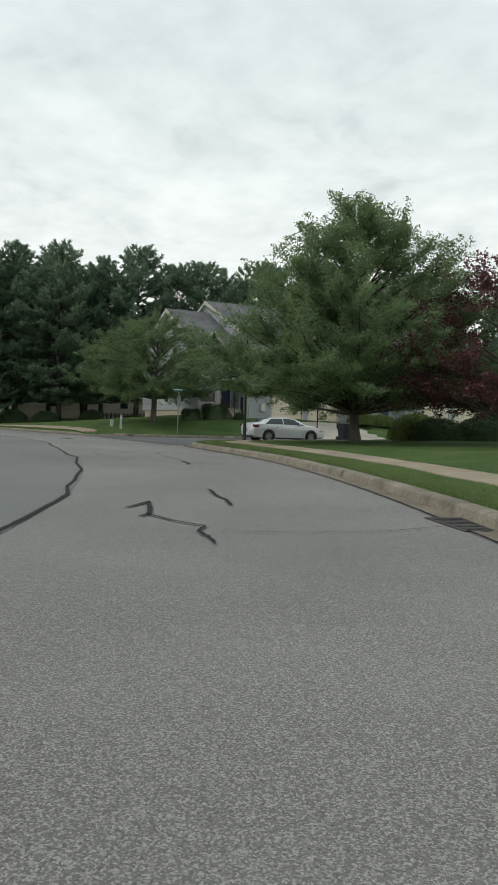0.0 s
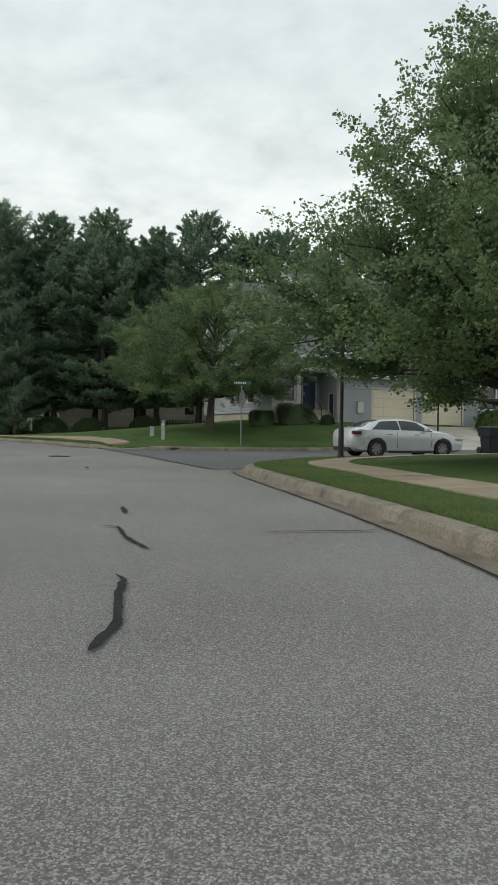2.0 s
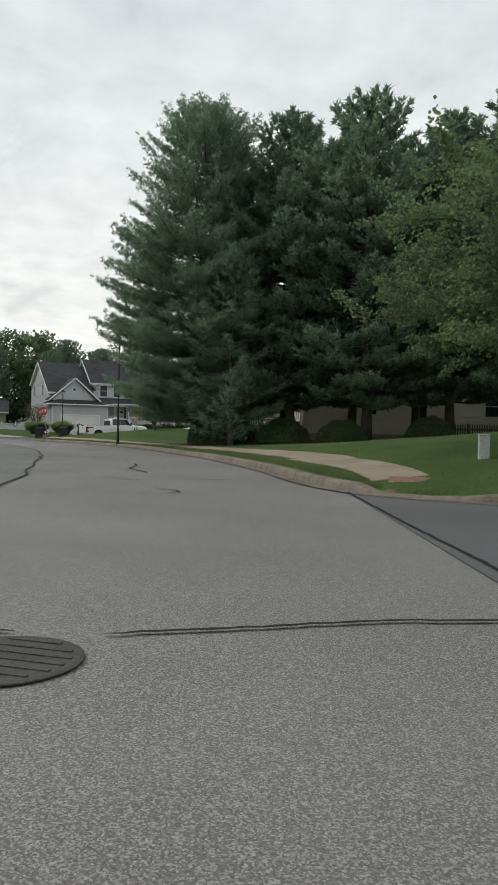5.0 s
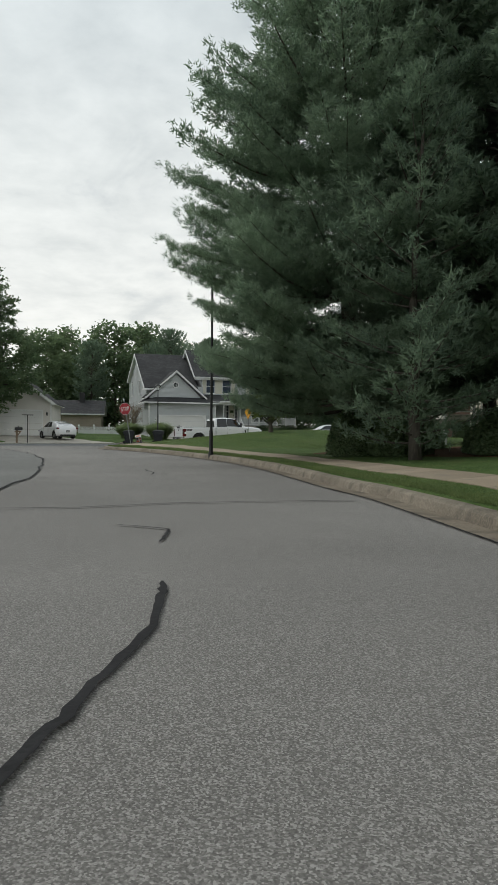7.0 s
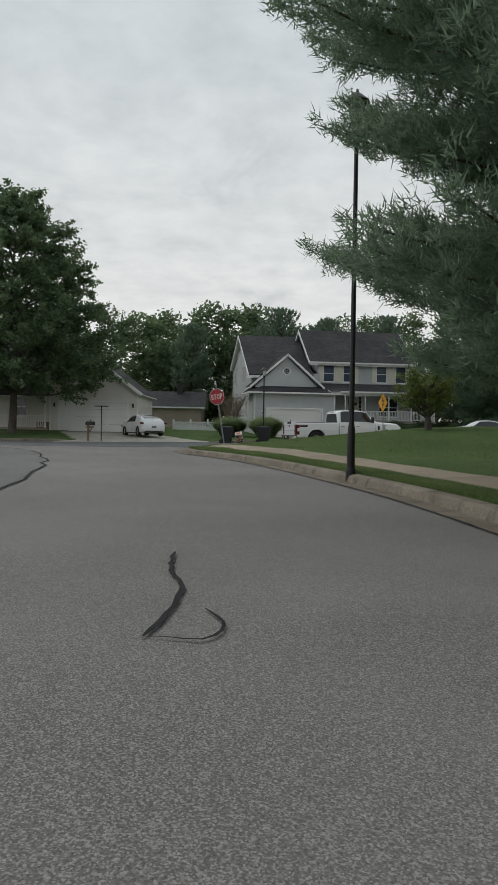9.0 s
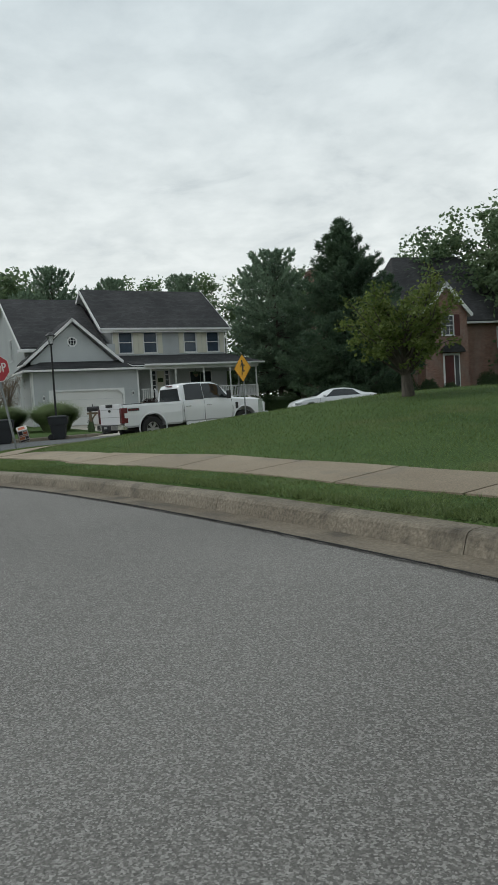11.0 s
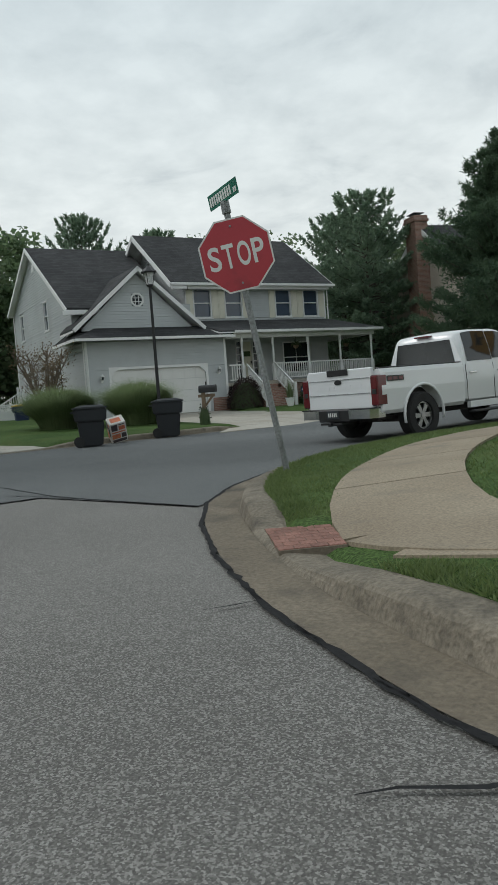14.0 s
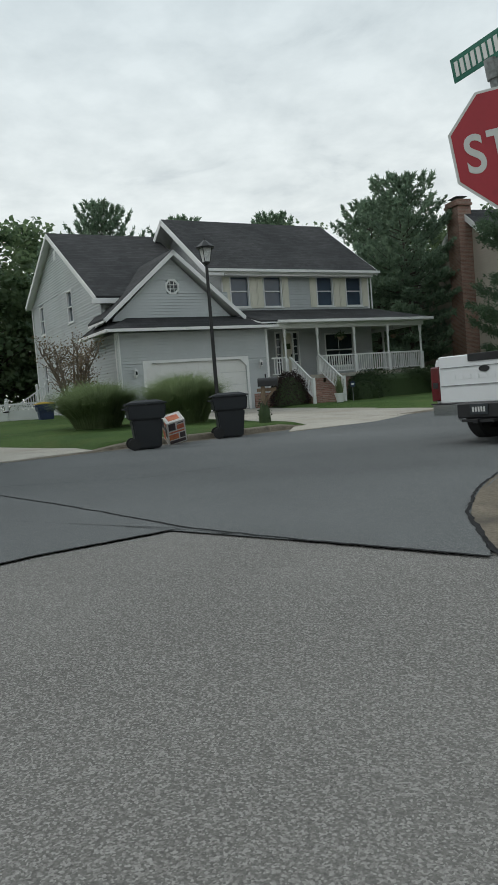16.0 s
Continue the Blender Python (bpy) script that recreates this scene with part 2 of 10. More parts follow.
def fast_mesh(name, verts, k, mat, parent=None):
    """Many loose faces of k corners each, from one array of corners."""
    me = bpy.data.meshes.new(name)
    n = len(verts) // k
    me.vertices.add(len(verts))
    me.vertices.foreach_set("co", np.asarray(verts, np.float32).ravel())
    me.loops.add(n * k)
    me.loops.foreach_set("vertex_index", np.arange(n * k, dtype=np.int32))
    me.polygons.add(n)
    me.polygons.foreach_set("loop_start", np.arange(0, n * k, k, dtype=np.int32))
    me.update(calc_edges=True)
    me.materials.append(mat)
    ob = new(name, me)
    ob.parent = parent
    return ob


def thing(name, x, y, z, rz=0.0, label="", category="", group="", kind=""):
    ob = new(name)
    ob.empty_display_size = 0.2
    ob.matrix_world = pose(x, y, z, 0, 0, rz)
    return tagged(ob, label, category, group, kind)


def part(name, bm, mat, parent=None, label="", smooth=False):
    """Links a bmesh as one mesh object under a thing or a part."""
    me = bpy.data.meshes.new(name)
    bmesh.ops.recalc_face_normals(bm, faces=bm.faces)
    bm.to_mesh(me)
    bm.free()
    if smooth:
        me.shade_smooth()
    if mat:
        me.materials.append(mat)
    ob = new(name, me)
    ob.parent = parent
    if label:
        ob["label"] = label
    return ob


def add_box(bm, x0, x1, y0, y1, z0, z1, bevel=0.0):
    r = bmesh.ops.create_cube(bm, size=1.0, matrix=Matrix.LocRotScale(((x0 + x1) / 2, (y0 + y1) / 2, (z0 + z1) / 2), None, (x1 - x0, y1 - y0, z1 - z0)))
    if bevel:
        edges = list({e for v in r["verts"] for e in v.link_edges})
        bmesh.ops.bevel(bm, geom=edges, offset=bevel, segments=1, affect="EDGES")
    return r


def box(x0, x1, y0, y1, z0, z1, bevel=0.0):
    bm = bmesh.new()
    add_box(bm, x0, x1, y0, y1, z0, z1, bevel)
    return bm


def add_tube(bm, pts, radii, sides=8, cap=True):
    """A tapered tube along points."""
    rings = []
    pts = [Vector(p) for p in pts]
    for i, p in enumerate(pts):
        d = (pts[min(i + 1, len(pts) - 1)] - pts[max(i - 1, 0)]).normalized()
        a = d.cross(Vector((0.31, 0.95, 0.05))).normalized()
        if a.length < 0.1:
            a = d.cross(Vector((1, 0, 0))).normalized()
        b = d.cross(a)
        r = radii[i] if isinstance(radii, (list, tuple)) else radii
        rings.append([bm.verts.new(p + (a * math.cos(2 * math.pi * k / sides) + b * math.sin(2 * math.pi * k / sides)) * r) for k in range(sides)])
    for r0, r1 in zip(rings, rings[1:]):
        for k in range(sides):
            bm.faces.new((r0[k], r0[(k + 1) % sides], r1[(k + 1) % sides], r1[k]))
    if cap:
        bm.faces.new(rings[0]); bm.faces.new(rings[-1])
    return bm


def lathe(bm, profile, sides=16, x=0.0, y=0.0, z=0.0):
    """A turned solid from (radius, height) pairs."""
    rings = [[bm.verts.new((x + r * math.cos(2 * math.pi * k / sides), y + r * math.sin(2 * math.pi * k / sides), z + h)) for k in range(sides)] for r, h in profile]
    for r0, r1 in zip(rings, rings[1:]):
        for k in range(sides):
            bm.faces.new((r0[k], r0[(k + 1) % sides], r1[(k + 1) % sides], r1[k]))
    bm.faces.new(rings[0]); bm.faces.new(rings[-1])
    return bm


def add_prism(bm, outline, axis, a0, a1):
    """A flat outline pushed through along an axis: 'x' outlines are (y, z), 'y' are (x, z), 'z' are (x, y)."""
    def at(p, a):
        return {"x": (a, p[0], p[1]), "y": (p[0], a, p[1]), "z": (p[0], p[1], a)}[axis]
    v0, v1 = [bm.verts.new(at(p, a0)) for p in outline], [bm.verts.new(at(p, a1)) for p in outline]
    n = len(outline)
    bm.faces.new(v0); bm.faces.new(v1)
    for i in range(n):
        bm.faces.new((v0[i], v0[(i + 1) % n], v1[(i + 1) % n], v1[i]))
    return bm


def prism(outline, axis, a0, a1):
    return add_prism(bmesh.new(), outline, axis, a0, a1)


# ---- plan of the streets ----
def smooth_line(pts, step=0.6):
    """Catmull-Rom curve through plan points, in even steps."""
    p = np.array(pts, float)
    p = np.vstack([2 * p[0] - p[1], p, 2 * p[-1] - p[-2]])
    out = []
    for i in range(1, len(p) - 2):
        a, b, c, d = p[i - 1:i + 3]
        for t in np.linspace(0, 1, 24, endpoint=False)[:, None]:
            out.append((0.5 * (2 * b + (c - a) * t + (2 * a - 5 * b + 4 * c - d) * t**2 + (3 * b - a - 3 * c + d) * t**3))[0] if False else (0.5 * (2 * b + (c - a) * t[0] + (2 * a - 5 * b + 4 * c - d) * t[0]**2 + (3 * b - a - 3 * c + d) * t[0]**3)))
    out.append(p[-2])
    out = np.array(out)
    s = np.concatenate([[0], np.cumsum(np.linalg.norm(np.diff(out, axis=0), axis=1))])
    n = max(int(s[-1] / step), 2)
    q = np.linspace(0, s[-1], n + 1)
    return np.stack([np.interp(q, s, out[:, 0]), np.interp(q, s, out[:, 1])], 1)


def offset_line(line, d):
    """The line moved d metres to its right."""
    t = np.gradient(line, axis=0)
    t /= np.linalg.norm(t, axis=1)[:, None]
    return line + np.stack([t[:, 1], -t[:, 0]], 1) * d


# joint between asphalt and gutter, lawn on the right hand
K1 = smooth_line([(9.6, -60), (9.6, 0), (8.6, 14), (6.6, 24.6), (5.05, 30.8), (3.3, 36), (1.9, 39.2), (0.85, 41.3), (-0.58, 44.1), (-1.45, 45.85), (-1.8, 46.7), (-1.93, 47.5), (-1.9, 48.5), (-1.75, 49.8), (-1.4, 51.3), (-0.7, 53.2), (0.5, 55.1), (2.2, 57.0), (6, 60.2), (12, 64.7), (30, 77.9), (60, 100)])
K2 = smooth_line([(60, 109.4), (30, 87.6), (12, 74.5), (4, 68.7), (-2, 64.3), (-6.0, 61.5), (-8.4, 60.6), (-10.2, 60.4), (-11.3, 60.4), (-12.4, 60.8), (-14.2, 62.2), (-17.6, 65.6), (-23.6, 70.7), (-25.9, 72.3), (-30.4, 75.6), (-34.2, 78), (-37.9, 79.9), (-42.7, 82.1), (-46.8, 83.6), (-50.0, 84.4), (-51.5, 84.95), (-52.5, 85.47), (-53.5, 86.2), (-54.3, 86.95), (-55.05, 87.8), (-55.67, 88.62), (-56.24, 89.8), (-56.58, 91.2), (-56.7, 92.6), (-56.5, 94.2), (-55.9, 96.5), (-54.6, 100), (-52.5, 104), (-49.5, 108), (-45.5, 112), (-40, 115.5), (-28, 119), (10, 124)])
K3 = smooth_line([(8, 134), (-32, 129), (-46, 124.4), (-54.3, 119.6), (-59.6, 113.4), (-62.3, 107), (-64.2, 101.6), (-66, 97), (-68, 92), (-70.4, 86), (-73.3, 77.5), (-76, 66), (-77, 50), (-77, -20)])
K4 = smooth_line([(-67, -20), (-67, 50), (-66.3, 64.5), (-63.8, 74.3), (-62.2, 77.3), (-59.6, 78.3), (-56, 77.2), (-52, 75.6), (-43.3, 71.1), (-34.6, 66), (-27.2, 60.3), (-20, 53.8), (-13, 45.2), (-8.7, 37.8), (-4.8, 29.8), (-2.2, 22), (-0.7, 11.5), (-0.1, 0), (0, -60)])
SEAM = smooth_line([(4.8, -60), (4.8, 0), (4.2, 12), (2.6, 23), (0, 31.3), (-4.2, 39.8), (-9, 47.9), (-16.3, 57), (-24, 63.9), (-32, 70.2), (-41, 75.4), (-48.3, 78.6), (-55, 80.6), (-60.5, 80.4), (-65, 77)])
KERBS = (K1, K2, K3, K4)


def kerb_distance(x, y):
    """Metres past the asphalt's edge (negative on the road)."""
    p = np.stack([np.asarray(x, float).ravel(), np.asarray(y, float).ravel()], 1)
    best, sign = np.full(len(p), 1e9), np.ones(len(p))
    for line in KERBS:
        a = line[:-1]; b = line[1:]
        for s in range(0, len(p), 20000):
            q = p[s:s + 20000]
            i = np.argmin((q[:, None, 0] - (a[None, :, 0] + b[None, :, 0]) / 2)**2 + (q[:, None, 1] - (a[None, :, 1] + b[None, :, 1]) / 2)**2, axis=1)
            d = b[i] - a[i]
            r = q - a[i]
            k = np.clip((r * d).sum(1) / (d * d).sum(1), 0, 1)
            off = r - d * k[:, None]
            dist = np.hypot(off[:, 0], off[:, 1])
            sg = np.sign(d[:, 1] * r[:, 0] - d[:, 0] * r[:, 1])
            m = dist < best[s:s + 20000]
            best[s:s + 20000][m] = dist[m]
            sign[s:s + 20000][m] = np.where(sg[m] == 0, 1, sg[m])
    return (best * sign).reshape(np.shape(x))


def road_z(x, y):
    """The streets are level but for a gentle rise into the side street."""
    x, y = np.asarray(x, float), np.asarray(y, float)
    return 0.2 * np.exp(-(((x - 8) / 7)**2 + ((y - 64) / 6)**2)) + 0.4 * np.exp(-(((x + 54) / 10)**2 + ((y - 115) / 9)**2))


KERB_GAPS = [((-11.2, 60.6), 0.75), ((-54.25, 86.98), 0.72)]      # dropped kerbs at the ramps


def lawn_z(x, y, d):
    """Lawns rise gently from the kerb; a low mound on the corner by the stop sign."""
    x, y, d = np.asarray(x, float), np.asarray(y, float), np.asarray(d, float)
    rise = 0.15 + 0.035 * np.clip(d, 0, 14) + 0.02 * np.clip(d - 14, 0, 30)
    mound = 0.62 * np.exp(-(((x + 45) / 6.5)**2 + ((y - 93.5) / 7)**2))
    mound = mound + 1.15 * np.exp(-(((x + 3) / 15)**2 + ((y - 74) / 11)**2))
    bump = 0.012 * np.sin(x * 1.7 + 0.6 * np.sin(y)) * np.sin(y * 1.3 + 0.4) * np.clip(d, 0, 1)
    z = road_z(x, y) + rise + mound * np.clip(d / 4, 0, 1) + bump
    for (gx, gy), _ in KERB_GAPS:
        z = z - 0.12 * np.exp(-((x - gx)**2 + (y - gy)**2) / 2.0)
    return np.minimum(z, drive_blend(x, y) - 0.06)


# driveways: street end, garage end, half widths there, heights there
DRIVES = [((-62.5, 104.9), (-72.4, 108.6), 3.3, 2.6, 0.04, 0.46), ((-67.8, 92.7), (-79.4, 95.0), 4.3, 3.0, 0.04, 0.5), ((3.5, 69.0), (0.9, 73.0), 4.3, 3.6, 0.12, 1.24)]


def drive_blend(x, y):
    """How far each place lies along a driveway, and the driveway's height there (or None-like 9)."""
    z = np.full(np.shape(x), 9.0)
    for (x0, y0), (x1, y1), w0, w1, z0, z1 in DRIVES:
        L = math.hypot(x1 - x0, y1 - y0)
        dx, dy = (x1 - x0) / L, (y1 - y0) / L
        t = ((x - x0) * dx + (y - y0) * dy) / L
        s = np.abs((x - x0) * dy - (y - y0) * dx)
        m = (t > -0.1) & (t < 1.05) & (s < w0 + (w1 - w0) * t + 0.1)
        z = np.where(m, z0 + (z1 - z0) * np.clip(t, 0, 1), z)
    return z


def ground_at(x, y):
    d = float(kerb_distance([x], [y])[0])
    return float(lawn_z(x, y, d)) if d > 0.3 else float(road_z(x, y))


def build_ground():
    xs = np.concatenate([[-2500, -900, -400, -220, -150, -120], np.arange(-104, 34, 0.7), [40, 60, 100, 200, 400, 900, 2500]])
    ys = np.concatenate([[-2500, -900, -300, -120, -60, -30, -10, 0, 8], np.arange(12, 150, 0.7), [156, 170, 200, 260, 400, 900, 2500]])
    gx, gy = np.meshgrid(xs, ys)
    d = kerb_distance(gx, gy)
    z = np.where(d > 1.15, lawn_z(gx, gy, d), road_z(gx, gy) - 0.06)
    far = np.clip((np.hypot(gx + 30, gy - 70) - 80) / 60, 0, 1)
    z = z * (1 - far) + 0.6 * far
    n, m = gx.shape
    idx = np.arange(n * m).reshape(n, m)
    faces = np.stack([idx[:-1, :-1], idx[:-1, 1:], idx[1:, 1:], idx[1:, :-1]], -1).reshape(-1, 4)
    ob = mesh("ground", np.stack([gx, gy, z], -1).reshape(-1, 3), faces, M["grass"], smooth=True)
    tagged(ob, "mown green lawn with dry patches", "lawn", kind="structure")


def loft(name, lines, heights, mat, label, category, closed=False):
    """A sheet across several plan lines of equal length, at given heights over the road."""
    n = min(len(l) for l in lines)
    rows = []
    for l, h in zip(lines, heights):
        l = l[:n]
        rows.append(np.column_stack([l, road_z(l[:, 0], l[:, 1]) + h]))
    v = np.stack(rows, 1).reshape(-1, 3)
    k = len(lines)
    faces = [(i * k + j, i * k + j + 1, (i + 1) * k + j + 1, (i + 1) * k + j) for i in range(n - 1) for j in range(k - 1)]
    ob = mesh(name, v, faces, mat)
    return tagged(ob, label, category, kind="structure") if label else ob


def resample(line, n):
    s = np.concatenate([[0], np.cumsum(np.linalg.norm(np.diff(line, axis=0), axis=1))])
    q = np.linspace(0, s[-1], n)
    return np.stack([np.interp(q, s, line[:, 0]), np.interp(q, s, line[:, 1])], 1)


def between(a, b, k):
    """k lines evenly from a to b."""
    return [a + (b - a) * t for t in np.linspace(0, 1, k)]


def cut(line, p, q):
    """The stretch of a line between the points nearest to p and q."""
    i = int(np.argmin(((line - p)**2).sum(1)))
    j = int(np.argmin(((line - q)**2).sum(1)))
    return line[i:j + 1] if i <= j else line[j:i + 1][::-1]


def build_roads():
    # the chip-sealed through road is the base sheet
    xs, ys = np.arange(-80, 62, 0.6), np.arange(-62, 138, 0.6)
    gx, gy = np.meshgrid(xs, ys)
    d = kerb_distance(gx, gy)
    idx = np.arange(gx.size).reshape(gx.shape)
    f = np.stack([idx[:-1, :-1], idx[:-1, 1:], idx[1:, 1:], idx[1:, :-1]], -1).reshape(-1, 4)
    dd = d.ravel()
    f = f[(dd[f] < 0.05).any(1)]
    used, inv = np.unique(f, return_inverse=True)
    v = np.stack([gx, gy, road_z(gx, gy)], -1).reshape(-1, 3)[used]
    ob = mesh("road", v, inv.reshape(-1, 4), M["chip"], smooth=True)
    tagged(ob, "pale weathered chip-seal asphalt road with cracks", "road", kind="structure")
    n = 260
    a, b = resample(cut(SEAM, (4.8, -60), (-60.5, 80.4)), n), resample(cut(K4, (0, -60), (-62.2, 77.3)), n)
    loft("road_left_lane", between(a, b, 8), [0.007] * 8, M["lane"], "greenish-grey smooth asphalt lane beside a ragged seam", "road")
    edge_n = np.array([(-2.56, 47.44), (-2.1, 47.55)])
    a = resample(np.vstack([edge_n, cut(K1, (-1.9, 48.3), (60, 100))]), 120)
    far = cut(K2, (60, 109.4), (-11.4, 60.4))[::-1]
    b = resample(np.vstack([[(-12.3, 60.9)], far]), 120)
    rows = between(a, b, 10)
    loft("road_side_street", rows, [0.009] * 10, M["dark"], "dark smooth asphalt of a side street", "road")
    a = resample(cut(K2, (-56.2, 90), (10, 124)), 150)
    b = resample(cut(K3, (8, 134), (-67.6, 93))[::-1], 150)
    loft("road_cross_street", between(a, b, 10), [0.009] * 10, M["street"], "blue-grey asphalt of the cross street", "road")
    a = resample(cut(K3, (-66.9, 94.8), (-77, -20)), 900)
    b = resample(np.vstack([[(-56.66, 92.2), (-56.42, 90.2), (-55.8, 88.72), (-57.0, 88.87), (-58.2, 89.12), (-58.6, 88.1), (-58.95, 86.7), (-60.0, 84.6), (-62.0, 81.5)], cut(K4, (-67, -20), (-62.6, 76.6))[::-1]]), 900)
    loft("road_cross_street_south", between(a, b, 10), [0.0125] * 10, M["street"], "blue-grey asphalt of the cross street", "road")


DRIVE_GAPS = [((-62.7, 105.0), 3.2), ((-67.9, 92.6), 4.2), ((3.7, 68.7), 4.6)]


def kerb_height(p):
    h = 0.155
    for (x, y), r in KERB_GAPS + DRIVE_GAPS:
        k = math.hypot(p[0] - x, p[1] - y)
        low = 0.02 if r > 2 else 0.045
        h = min(h, low + (0.155 - low) * min(max((k - r) / 0.6, 0), 1))
    return h


def build_kerbs():
    for ki, line in enumerate(KERBS):
        g = (0.23, 0.30, 0.30, 0.30)[ki]             # width of the gutter
        prof = [(0.0, 0.004), (g, 0.012), (g + 0.018, 0.45), (g + 0.035, 0.78), (g + 0.06, 0.93), (g + 0.10, 1.0), (g + 0.21, 1.03), (g + 0.25, 0.97), (g + 0.26, -0.5)]
        lines = [offset_line(line, o) for o, _ in prof]
        hs = np.array([kerb_height(p) for p in line])
        z0 = road_z(line[:, 0], line[:, 1])
        gut = np.stack([np.column_stack([lines[0], z0 + 0.014]), np.column_stack([offset_line(line, g * 0.6), z0 + 0.006]), np.column_stack([lines[1], z0 + 0.012])], 1).reshape(-1, 3)
        n = len(line)
        ob = mesh("gutter", gut, [(i * 3 + j, i * 3 + j + 1, i * 3 + j + 4, i * 3 + j + 3) for i in range(n - 1) for j in range(2)], M["gutter"])
        tagged(ob, "stained concrete gutter along the road", "gutter", kind="structure")
        kerb = thing("kerb", 0, 0, 0, label="weathered concrete kerb, cast in lengths", category="kerb", kind="structure")
        s = 0
        L = 5                                   # stations per cast length, 3 m
        while s < n - 1:
            e = min(s + L, n - 1)
            verts, faces = [], []
            seg = list(range(s, e + 1))
            for i in seg:
                f = 0.0
                for j, (o, hh) in enumerate(prof[1:]):
                    z = z0[i] + (hs[i] * hh if 0 < hh <= 1.1 and j else (0.0 if j == 0 else -0.08))
                    p = lines[j + 1][i].copy()
                    t = line[min(i + 1, n - 1)] - line[max(i - 1, 0)]
                    t = t / np.linalg.norm(t)
                    if i == s: p += t * 0.004
                    if i == e: p -= t * 0.004
                    worn = noise.noise(Vector((p[0] * 0.8, p[1] * 0.8, j * 0.3)))
                    if 1 <= j <= 6:
                        p += np.array((t[1], -t[0])) * 0.008 * worn
                    verts.append((p[0], p[1], z + (0.006 * worn - 0.002 if 1 <= j <= 6 else 0)))
            k = len(prof) - 1
            for a in range(len(seg) - 1):
                for j in range(k - 1):
                    faces.append((a * k + j, a * k + j + 1, (a + 1) * k + j + 1, (a + 1) * k + j))
            faces.append(tuple(range(k))[::-1]); faces.append(tuple((len(seg) - 1) * k + j for j in range(k)))
            mid = line[(s + e) // 2]
            if -85 < mid[0] < 40 and 5 < mid[1] < 130:
                mesh("kerbstone", verts, faces, M["kerb"], kerb)
            s = e
        # mown verge close behind the kerb
        cols = [g + 0.22, g + 0.29, g + 0.42, 1.0, 1.5, 2.2]
        vl = [offset_line(line, o) for o in cols]
        v = []
        for i in range(n):
            for j, l in enumerate(vl):
                z = float(lawn_z(l[i, 0], l[i, 1], cols[j]))
                low = hs[i] / 0.155
                z = z - (1 - low) * 0.10 * (j == 0) + 0.002 - (0.03 if j == 5 else 0) + (0.006 if j in (2, 3) else 0) + 0.004 * math.sin(i * 3.7 + j)
                if j == 0:
                    z = z0[i] + hs[i] - 0.012
                v.append((l[i, 0], l[i, 1], z))
        k = len(cols)
        ob = mesh("verge", v, [(i * k + j, i * k + j + 1, (i + 1) * k + j + 1, (i + 1) * k + j) for i in range(n - 1) for j in range(k - 1)], M["grass"], smooth=True)
        tagged(ob, "mown grass verge behind the kerb", "lawn", kind="structure")


WALKS = []


def build_sidewalk(line, o0, o1, name, label, lift=0.02, length=1.5):
    """Pavement of cast slabs beside a kerb line."""
    root = thing(name, 0, 0, 0, label=label, category="pavement", kind="structure")
    a, b = offset_line(line, o0), offset_line(line, o1)
    n = len(line)
    step = max(int(round(length / 0.5)), 1)
    m = max(int(np.linalg.norm(np.diff(line, axis=0), axis=1).sum() / 0.5), 2)
    a, b = resample(a, m), resample(b, m)
    WALKS.append((a + b) / 2)
    for s in range(0, m - 1, step):
        e = min(s + step, m - 1)
        bm = bmesh.new()
        ring = []
        for i in range(s, e + 1):
            t = 0.012 / 0.5 if i in (s, e) else 0
            sgn = 1 if i == s else -1
            row = []
            for k in (0, 1):
                l = (a, b)[k]
                p = l[i] + (l[min(i + 1, m - 1)] - l[max(i - 1, 0)]) * 0.5 * t * sgn
                d = float(kerb_distance([p[0]], [p[1]])[0])
                z = float(lawn_z(p[0], p[1], max(d, 0.5))) + lift
                row.append((p[0], p[1], z))
            ring.append(row)
        top = [[bm.verts.new(p) for p in r] for r in ring]
        low = [[bm.verts.new((p[0], p[1], p[2] - 0.12)) for p in r] for r in ring]
        for i in range(len(ring) - 1):
            bm.faces.new((top[i][0], top[i][1], top[i + 1][1], top[i + 1][0]))
            bm.faces.new((top[i][0], top[i + 1][0], low[i + 1][0], low[i][0]))
            bm.faces.new((top[i][1], top[i + 1][1], low[i + 1][1], low[i][1]))
        for i in (0, -1):
            bm.faces.new((top[i][0], top[i][1], low[i][1], low[i][0]))
        part("slab", bm, M["walk"], root)


build_ground()
build_roads()
build_kerbs()
build_sidewalk(cut(K1, (9.0, 8), (0.35, 42.4)), 1.55, 2.45, "pavement", "buff concrete pavement of cast slabs in the lawn")
build_sidewalk(smooth_line([(2.15, 43.2), (1.45, 44.6), (0.75, 45.9), (0.22, 47.3), (0.12, 48.7), (0.42, 50.4), (1.3, 52.5), (3.2, 54.9), (6.4, 57.6), (12, 61.7), (24, 70.4)], 0.5), -0.45, 0.45, "pavement", "buff concrete pavement bending into the side street", 0.026)
build_sidewalk(smooth_line([(-11.75, 61.75), (-12.9, 63.1), (-14.6, 64.8), (-16.8, 66.9)], 0.5), -0.5, 0.5, "pavement", "buff concrete path down to the dropped kerb")
build_sidewalk(cut(K2, (-16.0, 64.0), (-48.5, 84.3)), 1.2, 2.1, "pavement", "buff concrete pavement of cast slabs beside the verge")
build_sidewalk(smooth_line([(-47.8, 85.5), (-49.4, 86.12), (-51.0, 86.65), (-52.3, 87.02), (-52.75, 87.1), (-53.1, 87.15)], 0.3), -0.38, 0.38, "pavement", "buff concrete pavement running out to the corner ramp", 0.024)
